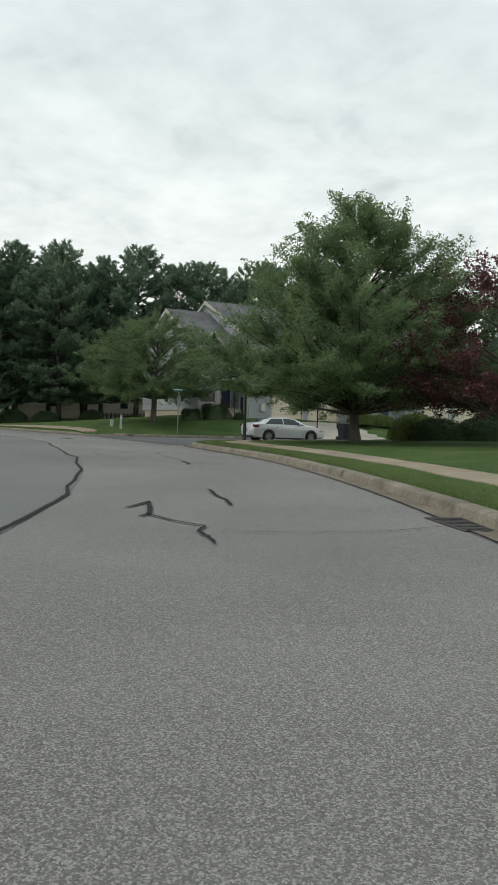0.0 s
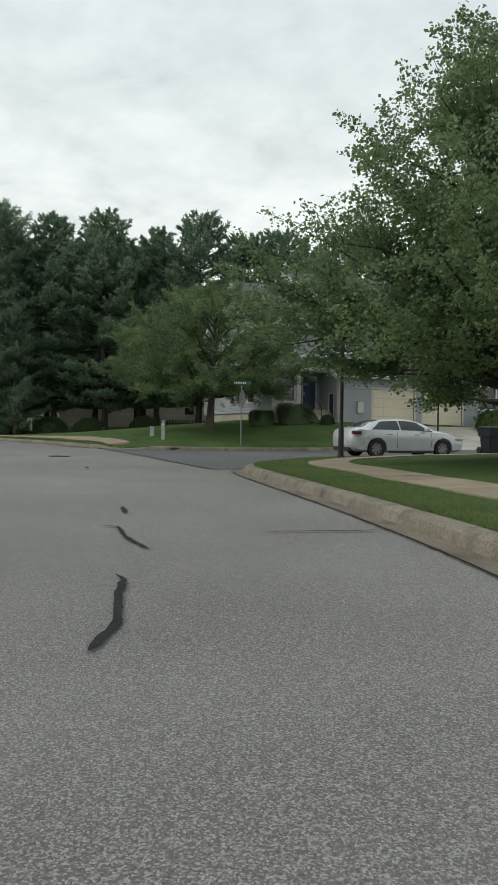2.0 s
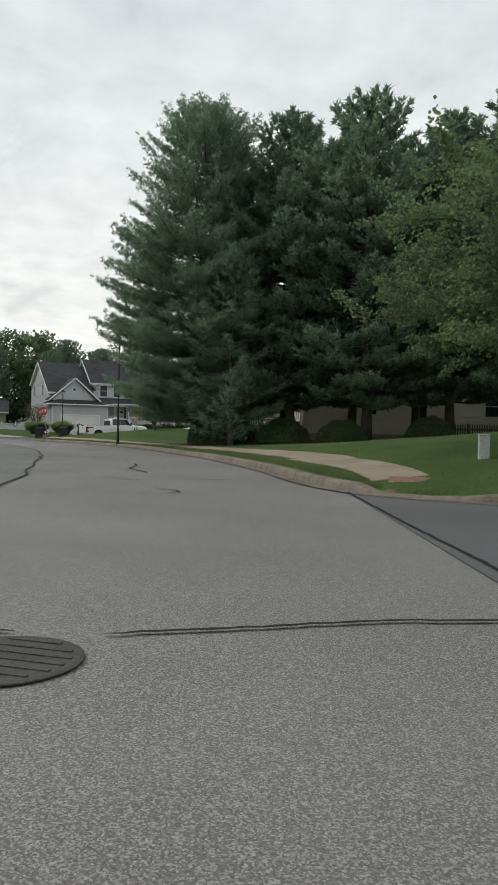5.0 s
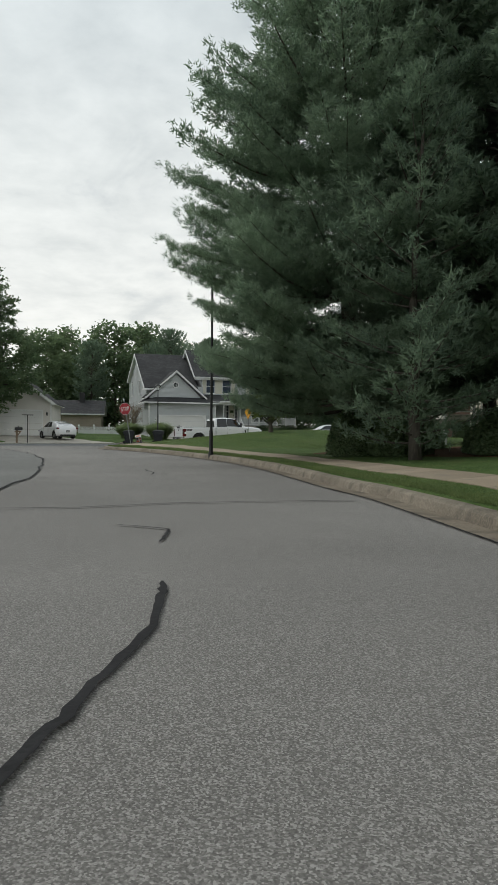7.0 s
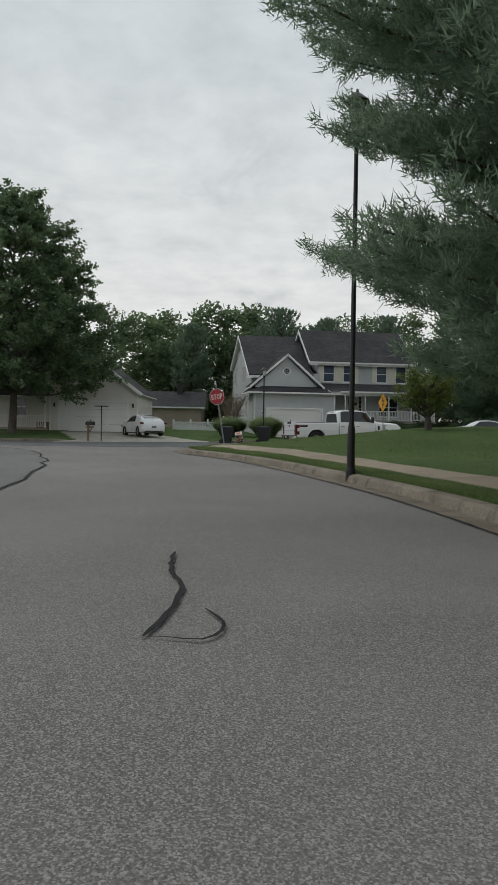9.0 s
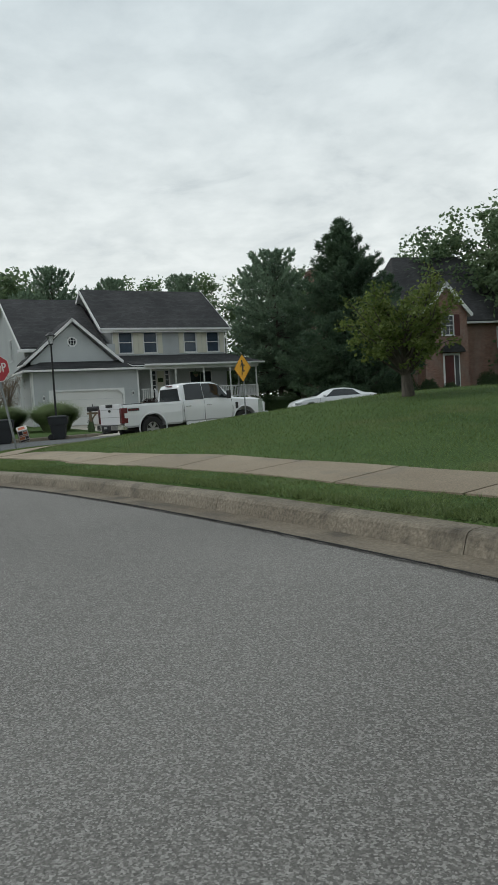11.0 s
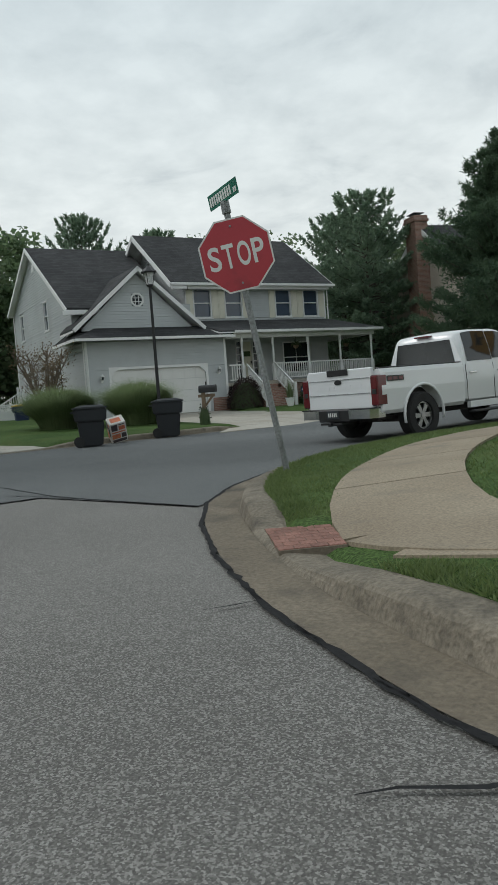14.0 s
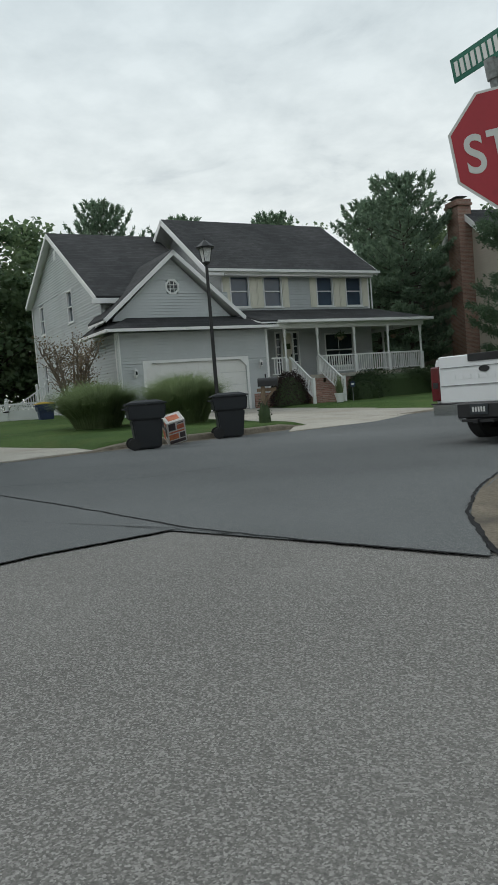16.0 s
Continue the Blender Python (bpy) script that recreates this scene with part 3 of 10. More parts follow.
build_sidewalk(smooth_line([(-53.2, 87.46), (-53.52, 87.95), (-53.84, 88.6), (-54.2, 89.7), (-54.48, 91.3), (-54.5, 93.0), (-54.2, 95.4), (-53.3, 98.6), (-52.1, 101.4), (-50.5, 104.2), (-47.5, 108), (-43.6, 111.6), (-38.6, 114.4), (-27, 117.8)], 0.5), -0.5, 0.5, "pavement", "buff concrete pavement curving round the corner lawn", 0.028)

# the bay where both pavements meet the ramp
bay = thing("pavement", 0, 0, 0, label="buff concrete corner bay beside the brick ramp", category="pavement", kind="structure")
bm = bmesh.new()
rim = [(-53.57, 87.12), (-53.28, 86.95), (-52.95, 86.83), (-52.5, 86.75), (-52.2, 86.95), (-52.25, 87.4), (-52.55, 87.62), (-52.8, 87.8), (-53.3, 87.5)]
rim = [(x, y, ground_at(x, y) + 0.033) for x, y in rim]
up, lo = [bm.verts.new(p) for p in rim], [bm.verts.new((p[0], p[1], p[2] - 0.12)) for p in rim]
mid = bm.verts.new((-52.9, 87.2, ground_at(-52.9, 87.2) + 0.033))
for k in range(len(rim)):
    n = (k + 1) % len(rim)
    bm.faces.new((up[k], up[n], mid)); bm.faces.new((up[k], lo[k], lo[n], up[n]))
part("slab", bm, M["walk"], bay)

# ---- trees ----
def leaf_quads(pos, size, rng, up=0.35):
    """Folded-kite leaves at given places, one quad each."""
    n = len(pos)
    a = rng.normal(size=(n, 3)); a[:, 2] *= 0.6
    a /= np.linalg.norm(a, axis=1)[:, None]
    nrm = rng.normal(size=(n, 3)); nrm[:, 2] += up * 2
    b = np.cross(nrm, a)
    b /= np.linalg.norm(b, axis=1)[:, None] + 1e-9
    s = (size * rng.uniform(0.6, 1.25, n))[:, None]
    return np.stack([pos - a * s * 0.5, pos + b * s * 0.38, pos + a * s * 0.55, pos - b * s * 0.38], 1).reshape(-1, 3)


def bent(p, q, rng, n=5, sag=0.0, wob=0.08):
    p, q = np.asarray(p, float), np.asarray(q, float)
    d = np.linalg.norm(q - p)
    mid = rng.normal(scale=wob * d, size=3)
    return [p + (q - p) * t + mid * math.sin(math.pi * t) + np.array([0, 0, -sag * d * math.sin(math.pi * t)]) for t in np.linspace(0, 1, n)]


def broadleaf(name, h, base, profile, clumps, per, leaf, clump_r, trunk_r, mat, seed, label="", place=(0, 0, 0), rz=0, group=""):
    """A tree with a tapered trunk, limbs and a crown of leaf clumps. profile(k): crown radius at k = 0 (crown's foot) to 1 (top)."""
    rng = np.random.default_rng(seed)
    root = thing(name, *place, rz, label, "tree", group)
    k = 1 - (1 - (np.arange(clumps) + rng.random(clumps)) / clumps * 0.985)**(1 / 1.4)
    ang = rng.uniform(0, 2 * math.pi, clumps)
    lob = 1 + 0.17 * np.sin(ang * 3 + seed) + 0.16 * np.sin(ang * 5 + k * 9 + seed) + 0.1 * rng.normal(size=clumps)
    lob = np.clip(lob, 0.7, 1.18)
    rad = np.array([profile(x) for x in k]) * lob * np.sqrt(rng.uniform(0.12, 1.0, clumps))
    cx = np.stack([rad * np.cos(ang), rad * np.sin(ang), base + (h - base) * k], 1)
    bm = bmesh.new()
    top = np.array([0, 0, base + (h - base) * 0.86])
    foot = [(0, 0, -0.15), (0.01, 0, 0.12), (0.02, 0.01, 0.5), (0.0, 0.03, base * 0.6 + 0.4)]
    stem = foot + [tuple(np.array((0, 0.03, base * 0.6 + 0.4)) * (1 - t) + top * t + rng.normal(scale=0.06, size=3) * (1 if t < 1 else 0)) for t in (0.25, 0.5, 0.75, 1.0)]
    rr = [trunk_r * 1.7, trunk_r * 1.25, trunk_r, trunk_r * 0.9, trunk_r * 0.62, trunk_r * 0.4, trunk_r * 0.22, 0.02]
    add_tube(bm, stem, rr, 10)
    for i in range(0, clumps, max(1, clumps // 55)):
        q = cx[i]
        zt = max(base * 0.55 + 0.35, min(q[2] - rad[i] * 0.45 - 0.2, top[2] - 0.3))
        t = min(max((zt - base * 0.6 - 0.4) / (top[2] - base * 0.6 - 0.4), 0), 1)
        p = np.array((0, 0.03, base * 0.6 + 0.4)) * (1 - t) + top * t if zt > base * 0.6 + 0.4 else np.array((0.0, 0.02, zt))
        r0 = max(0.018, trunk_r * 0.3 * (1 - t) + 0.012) * (0.5 + 0.5 * min(rad[i] / 2, 1))
        add_tube(bm, bent(p, q, rng, 5, -0.06), [r0, r0 * 0.75, r0 * 0.5, r0 * 0.3, 0.008], 5)
    part("trunk", bm, M["bark"], root, smooth=True)
    n = clumps * per
    c = np.repeat(cx, per, 0)
    r = np.repeat(clump_r * rng.uniform(0.6, 1.3, clumps), per)
    off = rng.normal(size=(n, 3))
    off /= np.linalg.norm(off, axis=1)[:, None]
    off *= (r * rng.uniform(0.1, 1.0, n)**0.8)[:, None]
    off[:, 2] *= 0.6
    fast_mesh("crown", leaf_quads(c + off, leaf, rng), 4, M[mat], root)
    return root


def conifer(name, h, base, gap, per, mat, seed, shape, trunk_r=0.2, label="", place=(0, 0, 0), rz=0, needle=0.24, droop=0.12, width=0.03, blades=9, group="", whorl=(4, 7)):
    """A cypress: whorls of branches, needle tufts along their outer part. shape(z): branch length at a height."""
    rng = np.random.default_rng(seed)
    root = thing(name, *place, rz, label, "tree", group)
    bm = bmesh.new()
    hs = np.linspace(-0.2, h - 0.2, 9)
    add_tube(bm, [(0.08 * math.sin(z * 0.5 + seed), 0.08 * math.cos(z * 0.4 + seed) - 0.08, z) for z in hs], [trunk_r * (1.25 if z < 0.3 else 1) * max(1 - z / h, 0.05) + 0.015 for z in hs], 9)
    tufts, dirs = [], []
    z = base
    while z < h - 0.15:
        k = (z - base) / (h - base)
        for b in range(rng.integers(*whorl)):
            L = shape(z) * rng.uniform(0.62, 1.16)
            a = rng.uniform(0, 2 * math.pi)
            zz = z + rng.uniform(-gap, gap) * 0.5
            d = np.array([math.cos(a), math.sin(a), 0.0])
            side = np.array([-d[1], d[0], 0])
            rise = (0.55 * k - droop) + rng.uniform(-0.08, 0.08)
            pts = [np.array([0, 0, zz]) + d * L * s + np.array([0, 0, L * (rise * s + 0.16 * s * s)]) for s in (0, 0.4, 0.75, 1)]
            r0 = 0.012 + 0.011 * L
            add_tube(bm, pts, [r0, r0 * 0.7, r0 * 0.4, 0.006], 4, cap=False)
            m = max(int(per * L), 5)
            s = rng.uniform(0.14, 1.0, m)**0.8
            lat = rng.normal(size=m) * 0.32 * L * (1.12 - s) * np.minimum(s * 2.2, 1) + rng.normal(size=m) * 0.06
            p = np.array([0, 0, zz]) + d * (L * s)[:, None] + side * lat[:, None]
            p[:, 2] += L * (rise * s + 0.16 * s * s) + rng.normal(size=m) * 0.07 - 0.05 * np.abs(lat)
            dv = d * 0.8 + side * (np.sign(lat) * 0.55)[:, None] + np.array([0, 0, 0.45])
            tufts.append(p); dirs.append(dv)
        z += gap * rng.uniform(0.8, 1.2)
    m = 14
    tufts.append(np.column_stack([rng.normal(scale=0.08, size=m), rng.normal(scale=0.08, size=m), h - np.linspace(0, 0.7, m)]))
    dirs.append(np.tile([0, 0, 1.0], (m, 1)))
    part("trunk", bm, M["bark"], root, smooth=True)
    P, D = np.vstack(tufts), np.vstack(dirs)
    P, D = np.repeat(P, blades, 0), np.repeat(D, blades, 0)
    n = len(P)
    P = P + rng.normal(scale=needle * 0.3, size=(n, 3))
    D = D / np.linalg.norm(D, axis=1)[:, None] * 0.55 + rng.normal(scale=0.55, size=(n, 3))
    D /= np.linalg.norm(D, axis=1)[:, None]
    w = np.cross(D, rng.normal(size=(n, 3)))
    w /= np.linalg.norm(w, axis=1)[:, None] + 1e-9
    ln = (needle * rng.uniform(0.65, 1.2, n))[:, None]
    fast_mesh("crown", np.stack([P - w * width * 0.5, P + w * width * 0.5, P + D * ln], 1).reshape(-1, 3), 3, M[mat], root)
    return root


def limbed_tree(name, h, base, profile, limbs, twigs, leaves, leaf, trunk_r, mat, seed, label="", rise=0.7, spread=0.62, lift=0.35, spray=0.16, place=(0, 0, 0), rz=0, group="", low=0.6, twig=(0.55, 1.35)):
    """A broadleaf tree grown limb by limb: ascending limbs, twigs along them, leaf sprays along the twigs. profile(k): crown radius at k = 0 (foot) to 1 (top)."""
    rng = np.random.default_rng(seed)
    root = thing(name, *place, rz, label, "tree", group)
    bm = bmesh.new()
    top = h - 0.7
    def axis(z):
        return np.array([0.10 * math.sin(z * 0.7 + seed), 0.10 * math.cos(z * 0.6 + seed) - 0.1 * math.cos(seed), z])
    hs = np.concatenate([[-0.2, 0.06, 0.35], np.linspace(max(base * low, 0.6), top, 8)])
    add_tube(bm, [tuple(axis(z)) for z in hs], [trunk_r * (1.75 if z < 0 else 1.3 if z < 0.2 else 1.05 if z < 0.5 else max(1 - z / h, 0.06)) for z in hs], 10)
    P, D = [], []
    for i in range(limbs):
        k = ((i + rng.random()) / limbs)**1.25
        a = i * 2.39996 + rng.normal(scale=0.25)
        R = profile(k) * rng.uniform(0.74, 1.12) * (1 + 0.1 * math.sin(3 * a + seed))
        ze = base + (h - base) * k + rng.normal(scale=0.15)
        zs = min(max(base * low + 0.1, ze - R * rise * rng.uniform(0.7, 1.2)), top - 0.2)
        p0, p1 = axis(zs), np.array([R * math.cos(a), R * math.sin(a), ze])
        pts = np.array(bent(p0, p1, rng, 6, -0.07, 0.05))
        L = np.linalg.norm(p1 - p0)
        r0 = min(trunk_r * 0.42, 0.016 + 0.014 * L)
        add_tube(bm, [tuple(q) for q in pts], [r0, r0 * 0.85, r0 * 0.66, r0 * 0.48, r0 * 0.3, 0.007], 5, cap=False)
        d0 = (p1 - p0) / L
        n = max(int(twigs * (0.45 + 0.55 * min(R / 3.0, 1.3))), 4)
        for j in range(n):
            s = 1.0 if j == 0 else rng.uniform(0.28, 1.0)**0.75
            q = np.array([np.interp(s, np.linspace(0, 1, 6), pts[:, c]) for c in range(3)])
            v = d0 * spread + rng.normal(size=3) * [0.6, 0.6, 0.4] + [0, 0, lift]
            v /= np.linalg.norm(v)
            l = rng.uniform(*twig) * (0.75 + 0.25 * min(L / 3, 1.3))
            if j % 3 == 0:
                add_tube(bm, [tuple(q), tuple(q + v * l * 0.5 + [0, 0, 0.02]), tuple(q + v * l)], [0.011, 0.008, 0.004], 3, cap=False)
            m = int(leaves * rng.uniform(0.6, 1.3) * l)
            t = rng.uniform(0.08, 1.05, m)[:, None]
            P.append(q + v * l * t + rng.normal(size=(m, 3)) * spray * (1.15 - 0.65 * t) * [1, 1, 0.7])
    part("trunk", bm, M["bark"], root, smooth=True)
    fast_mesh("crown", leaf_quads(np.vstack(P), leaf, rng), 4, M[mat], root)
    return root


def pine(name, h, base, shape, seed, label, place, gap=0.6, per=(4, 7), twig_gap=0.45, tuft_gap=0.3, needle=0.22, width=0.05, blades=12, trunk_r=0.24, group="pines by the road", rz=0, fine_below=0.0, skip=0.1, tilt=0.0):
    """A white pine: whorls of boughs that turn up at their ends, side twigs along them, needle tufts along the twigs."""
    rng = np.random.default_rng(seed)
    root = thing(name, *place, rz, label, "tree", group)
    bm = bmesh.new()
    hs = np.linspace(-0.2, h - 0.3, 10)
    def axis(z):
        return np.array([0.10 * math.sin(z * 0.5 + seed), 0.10 * math.cos(z * 0.4 + seed) - 0.1, z])
    add_tube(bm, [tuple(axis(z)) for z in hs], [trunk_r * (1.25 if z < 0.3 else 1) * max(1 - z / h, 0.05) + 0.015 for z in hs], 9)
    tp, td, up = [], [], np.array([0, 0, 1.0])
    z = base
    while z < h - 0.35:
        k = (z - base) / (h - base)
        nb, turn = rng.integers(*per), rng.uniform(0, 2 * math.pi)
        for b in range(nb):
            if rng.random() < skip:
                continue
            L = max(min(shape(z) * rng.uniform(0.68, 1.04), (h - z) * 0.9 + 0.15), 0.25)
            a = turn + 2 * math.pi * (b + rng.uniform(-0.35, 0.35)) / nb
            d = np.array([math.cos(a), math.sin(a), 0.0])
            side = np.array([-d[1], d[0], 0.0])
            e0 = -0.16 + tilt + 1.25 * k**2.2 + rng.normal(scale=0.07)
            p0 = axis(z + rng.uniform(-0.4, 0.4) * gap)
            def at(q):
                return p0 + d * (L * q) + up * (L * (math.tan(min(e0, 0.72)) * q + (0.26 - 0.1 * k) * q**2.4))
            r0 = 0.012 + 0.011 * L
            add_tube(bm, [tuple(at(q)) for q in (0, 0.3, 0.6, 0.85, 1)], [r0, r0 * 0.8, r0 * 0.55, r0 * 0.3, 0.006], 4, cap=False)
            near = z < fine_below
            s, sg = 0.22 if L < 2 else 0.3, 1
            while s <= 1.0:
                q0 = at(s)
                l = min(0.36 * L * (1.05 - s) + 0.28, 1.5) * rng.uniform(0.7, 1.25)
                v = d * 0.75 + side * (sg * rng.uniform(0.5, 1.0)) + up * rng.uniform(0.0, 0.35)
                v /= np.linalg.norm(v)
                n = max(int(l / tuft_gap), 1) + 1
                t = (np.arange(n) + rng.random(n)) / n
                tp.append(q0 + v * (l * t)[:, None] + up * (0.12 * l * t**2)[:, None] + rng.normal(size=(n, 3)) * 0.05)
                td.append(np.column_stack([np.tile(v * 0.8 + up * 0.45, (n, 1)), np.full(n, near)]))
                s += twig_gap / L * rng.uniform(0.6, 1.3) * 0.5
                sg = -sg
            n = 4
            tp.append(np.array([at(q) for q in np.linspace(0.88, 1.06, n)]))
            td.append(np.column_stack([np.tile(d * 0.7 + up * 0.6, (n, 1)), np.full(n, near)]))
        z += gap * rng.uniform(0.75, 1.3)
    n = 12
    tp.append(np.array([axis(q) for q in np.linspace(h - 1.3, h, n)]))
    td.append(np.column_stack([np.tile(up, (n, 1)), np.zeros(n)]))
    part("trunk", bm, M["bark"], root, smooth=True)
    P, D = np.vstack(tp), np.vstack(td)
    near = D[:, 3] > 0.5
    count = np.where(near, blades * 2, blades)
    wid = np.repeat(np.where(near, width * 0.5, width), count)[:, None]
    P, D = np.repeat(P, count, 0), np.repeat(D[:, :3], count, 0)
    n = len(P)
    D = D / np.linalg.norm(D, axis=1)[:, None] * 0.75 + rng.normal(scale=0.5, size=(n, 3))
    D /= np.linalg.norm(D, axis=1)[:, None]
    P = P + rng.normal(scale=0.05, size=(n, 3))
    w = np.cross(D, rng.normal(size=(n, 3)))
    w /= np.linalg.norm(w, axis=1)[:, None] + 1e-9
    ln = (needle * rng.uniform(0.6, 1.2, n))[:, None]
    fast_mesh("crown", np.stack([P - w * wid * 0.5, P + w * wid * 0.5, P + D * ln], 1).reshape(-1, 3), 3, M["needle"], root)
    return root


def place_copy(ob, x, y, rz, s=1.0, label=None, group=None, z=None, sz=None):
    c = copy_thing(ob, Matrix.Translation((x, y, ground_at(x, y) if z is None else z)) @ Matrix.Rotation(radians(rz), 4, "Z"))
    c.scale = (s, s, sz or s)
    if label:
        c["label"] = label
    if group:
        c["group"] = group
    return c


def trees():
    # big maple on the corner lawn
    def maple(k):
        return float(np.interp(k, [0, 0.08, 0.2, 0.34, 0.5, 0.65, 0.8, 0.92, 1.0], [4.4, 5.2, 5.5, 5.15, 4.25, 3.4, 2.4, 1.45, 0.6]))
    limbed_tree("maple_tree", 9.15, 1.7, maple, 150, 13, 165, 0.082, 0.21, "leaf", 3, "tall broad green maple standing in the corner lawn", place=(5.0, 47.7, ground_at(5, 47.7)))
    def dog(k):
        return float(np.interp(k, [0, 0.15, 0.35, 0.6, 0.8, 0.93, 1.0], [3.6, 4.5, 4.6, 3.8, 2.6, 1.5, 0.5]))
    limbed_tree("ornamental_tree", 6.9, 1.8, dog, 80, 12, 120, 0.09, 0.2, "leaf2", 11, "spreading olive-green tree on the lawn behind the street sign", rise=0.6, lift=0.12, spray=0.15, place=(-8.8, 66.0, ground_at(-8.8, 66)), low=0.8)
    def red(k):
        return 3.1 * (math.sin(math.pi * min(0.22 + 0.78 * k, 1))**0.6)
    limbed_tree("purple_leaf_tree", 6.1, 1.2, red, 55, 10, 90, 0.1, 0.16, "leafred", 5, "purple-red leaved maple beside the house", place=(10.4, 44.0, ground_at(10.4, 44.0)))
    def small(k):
        return float(np.interp(k, [0, 0.3, 0.6, 0.85, 1.0], [0.7, 0.9, 0.95, 0.8, 0.5]))
    limbed_tree("ornamental_tree", 2.05, 1.0, small, 44, 9, 125, 0.075, 0.1, "bright", 21, "low yellow-green tree with a forked trunk on the mound", rise=1.1, lift=0.12, spray=0.09, place=(-45.05, 91.3, ground_at(-45.05, 91.3)), low=0.28, twig=(0.28, 0.5))
    # pines beside the road
    def wide(z):
        return float(np.interp(z, [0, 1.2, 2.0, 2.8, 4, 6, 7.5, 9, 11, 13, 15, 16.3, 17.6], [1.8, 3.6, 5.1, 5.5, 5.4, 5.2, 5.2, 4.9, 4.0, 3.4, 2.5, 1.6, 0.5]))
    def tall(z):
        return float(np.interp(z, [0, 1.0, 2.5, 5, 9, 11, 12.5, 13.6, 14.8, 16.0], [1.8, 2.4, 3.6, 4.4, 4.3, 3.6, 2.7, 1.9, 1.2, 0.5]))
    pine("pine_tree", 17.2, 1.5, wide, 1, "tall dark green white pine with wide drooping branches", (-31.3, 80.2, ground_at(-31.3, 80.2)), gap=0.40, per=(8, 11), twig_gap=0.25, tuft_gap=0.12, needle=0.16, width=0.04, blades=11, fine_below=7.5, trunk_r=0.27, skip=0.05)
    mid1 = pine("pine_tree", 16.5, 2.0, tall, 2, "tall dark green white pine in a row", (-26.9, 82.0, ground_at(-26.9, 82)), gap=0.52, per=(6, 9), twig_gap=0.42, tuft_gap=0.22, needle=0.27, width=0.085, blades=12)
    mid2 = pine("pine_tree", 16.2, 2.0, tall, 7, "tall dark green white pine in a row", (-22.8, 82.2, ground_at(-22.8, 82.2)), gap=0.54, per=(6, 9), twig_gap=0.42, tuft_gap=0.22, needle=0.27, width=0.085, blades=12)
    far = pine("pine_tree", 14.7, 2.2, tall, 17, "tall dark green white pine at the back of a row", (-13.2, 88.0, ground_at(-13.2, 88.0)), gap=0.6, per=(6, 9), twig_gap=0.55, tuft_gap=0.34, needle=0.34, width=0.13, blades=10)
    for i, (x, y, s) in enumerate(((-19.6, 84.5, 0.93), (-16.2, 84.6, 1.0), (-25.0, 84.8, 0.98), (-29.2, 85.0, 0.95))):
        place_copy((mid1, mid2)[i % 2], x, y, i * 67 + 31, s)
    for i, (x, y, s) in enumerate(((-10.6, 88.6, 1.02), (-8.0, 90.0, 0.93), (-5.4, 91.5, 1.06), (-22.4, 87.0, 1.0), (-2.4, 93.5, 0.96), (1.5, 95.0, 1.08), (5.5, 97.0, 1.0), (9.5, 99.0, 1.1), (14, 100, 0.98), (20, 100, 1.0), (27, 99, 1.03))):
        place_copy(far, x, y, i * 67, s)
    def young(z):
        return float(np.interp(z, [0, 0.8, 2, 4, 6.5, 8.5, 9.4], [1.6, 2.2, 2.6, 2.3, 1.5, 0.7, 0.2]))
    pine("pine_tree", 9.4, 0.5, young, 9, "younger bushy pine in front of the taller ones", (-27.6, 78.0, ground_at(-27.6, 78)), gap=0.5, per=(5, 8), twig_gap=0.42, tuft_gap=0.22, needle=0.2, width=0.036, blades=11, trunk_r=0.13, tilt=0.2)
    # cypress and woodland behind the cross street
    def spire(z):
        return float(np.interp(11.6 - z, [0, 0.6, 1.75, 2.9, 4.5, 6.2, 8, 11.6], [0.1, 0.4, 0.95, 1.5, 2.35, 3.3, 4.0, 4.4]))
    conifer("cypress_tree", 11.6, 0.3, 0.36, 36, "cedar", 13, spire, 0.2, "dense dark conical cypress beside the cross street", place=(-60.35, 118.6, ground_at(-60.35, 118.6)), needle=0.2, width=0.06, blades=7, droop=-0.12, whorl=(8, 12))
    def oak(k):
        return 4.6 * (math.sin(math.pi * min(0.18 + 0.82 * k, 1))**0.55)
    def dome(k):
        return 4.0 * (math.sin(math.pi * min(0.25 + 0.75 * k, 1))**0.5)
    g = "trees behind the houses"
    n1 = broadleaf("woodland_tree", 13.5, 1.6, oak, 170, 80, 0.29, 1.2, 0.25, "wood", 31, "tall woodland tree in full leaf behind the houses", place=(-76.3, 139.0, 0.7), group=g)
    n2 = broadleaf("woodland_tree", 12.0, 1.2, dome, 160, 80, 0.29, 1.2, 0.22, "wood", 37, "rounded woodland tree in full leaf behind the houses", place=(-70, 137, 0.7), group=g)
    f1 = broadleaf("woodland_tree", 13.5, 1.6, oak, 170, 62, 0.42, 1.35, 0.25, "wood", 32, "tall woodland tree in full leaf behind the houses", place=(-104, 112, 0.6), group=g)
    f2 = broadleaf("woodland_tree", 12.5, 1.2, dome, 160, 62, 0.42, 1.35, 0.22, "wood", 38, "rounded woodland tree in full leaf behind the houses", place=(-109, 106, 0.6), group=g)
    near = [(-88, 131, 1.0), (-94, 125, 1.05), (-83, 135, 1.0), (-61.5, 138.5, 1.2), (-58.0, 140.5, 1.2), (-51, 135, 1.25), (-47.5, 139, 1.3), (-41.5, 135.5, 1.25), (-66, 146, 1.1), (-37, 131, 1.15), (-54, 141, 1.3), (-40, 138, 0.95)]
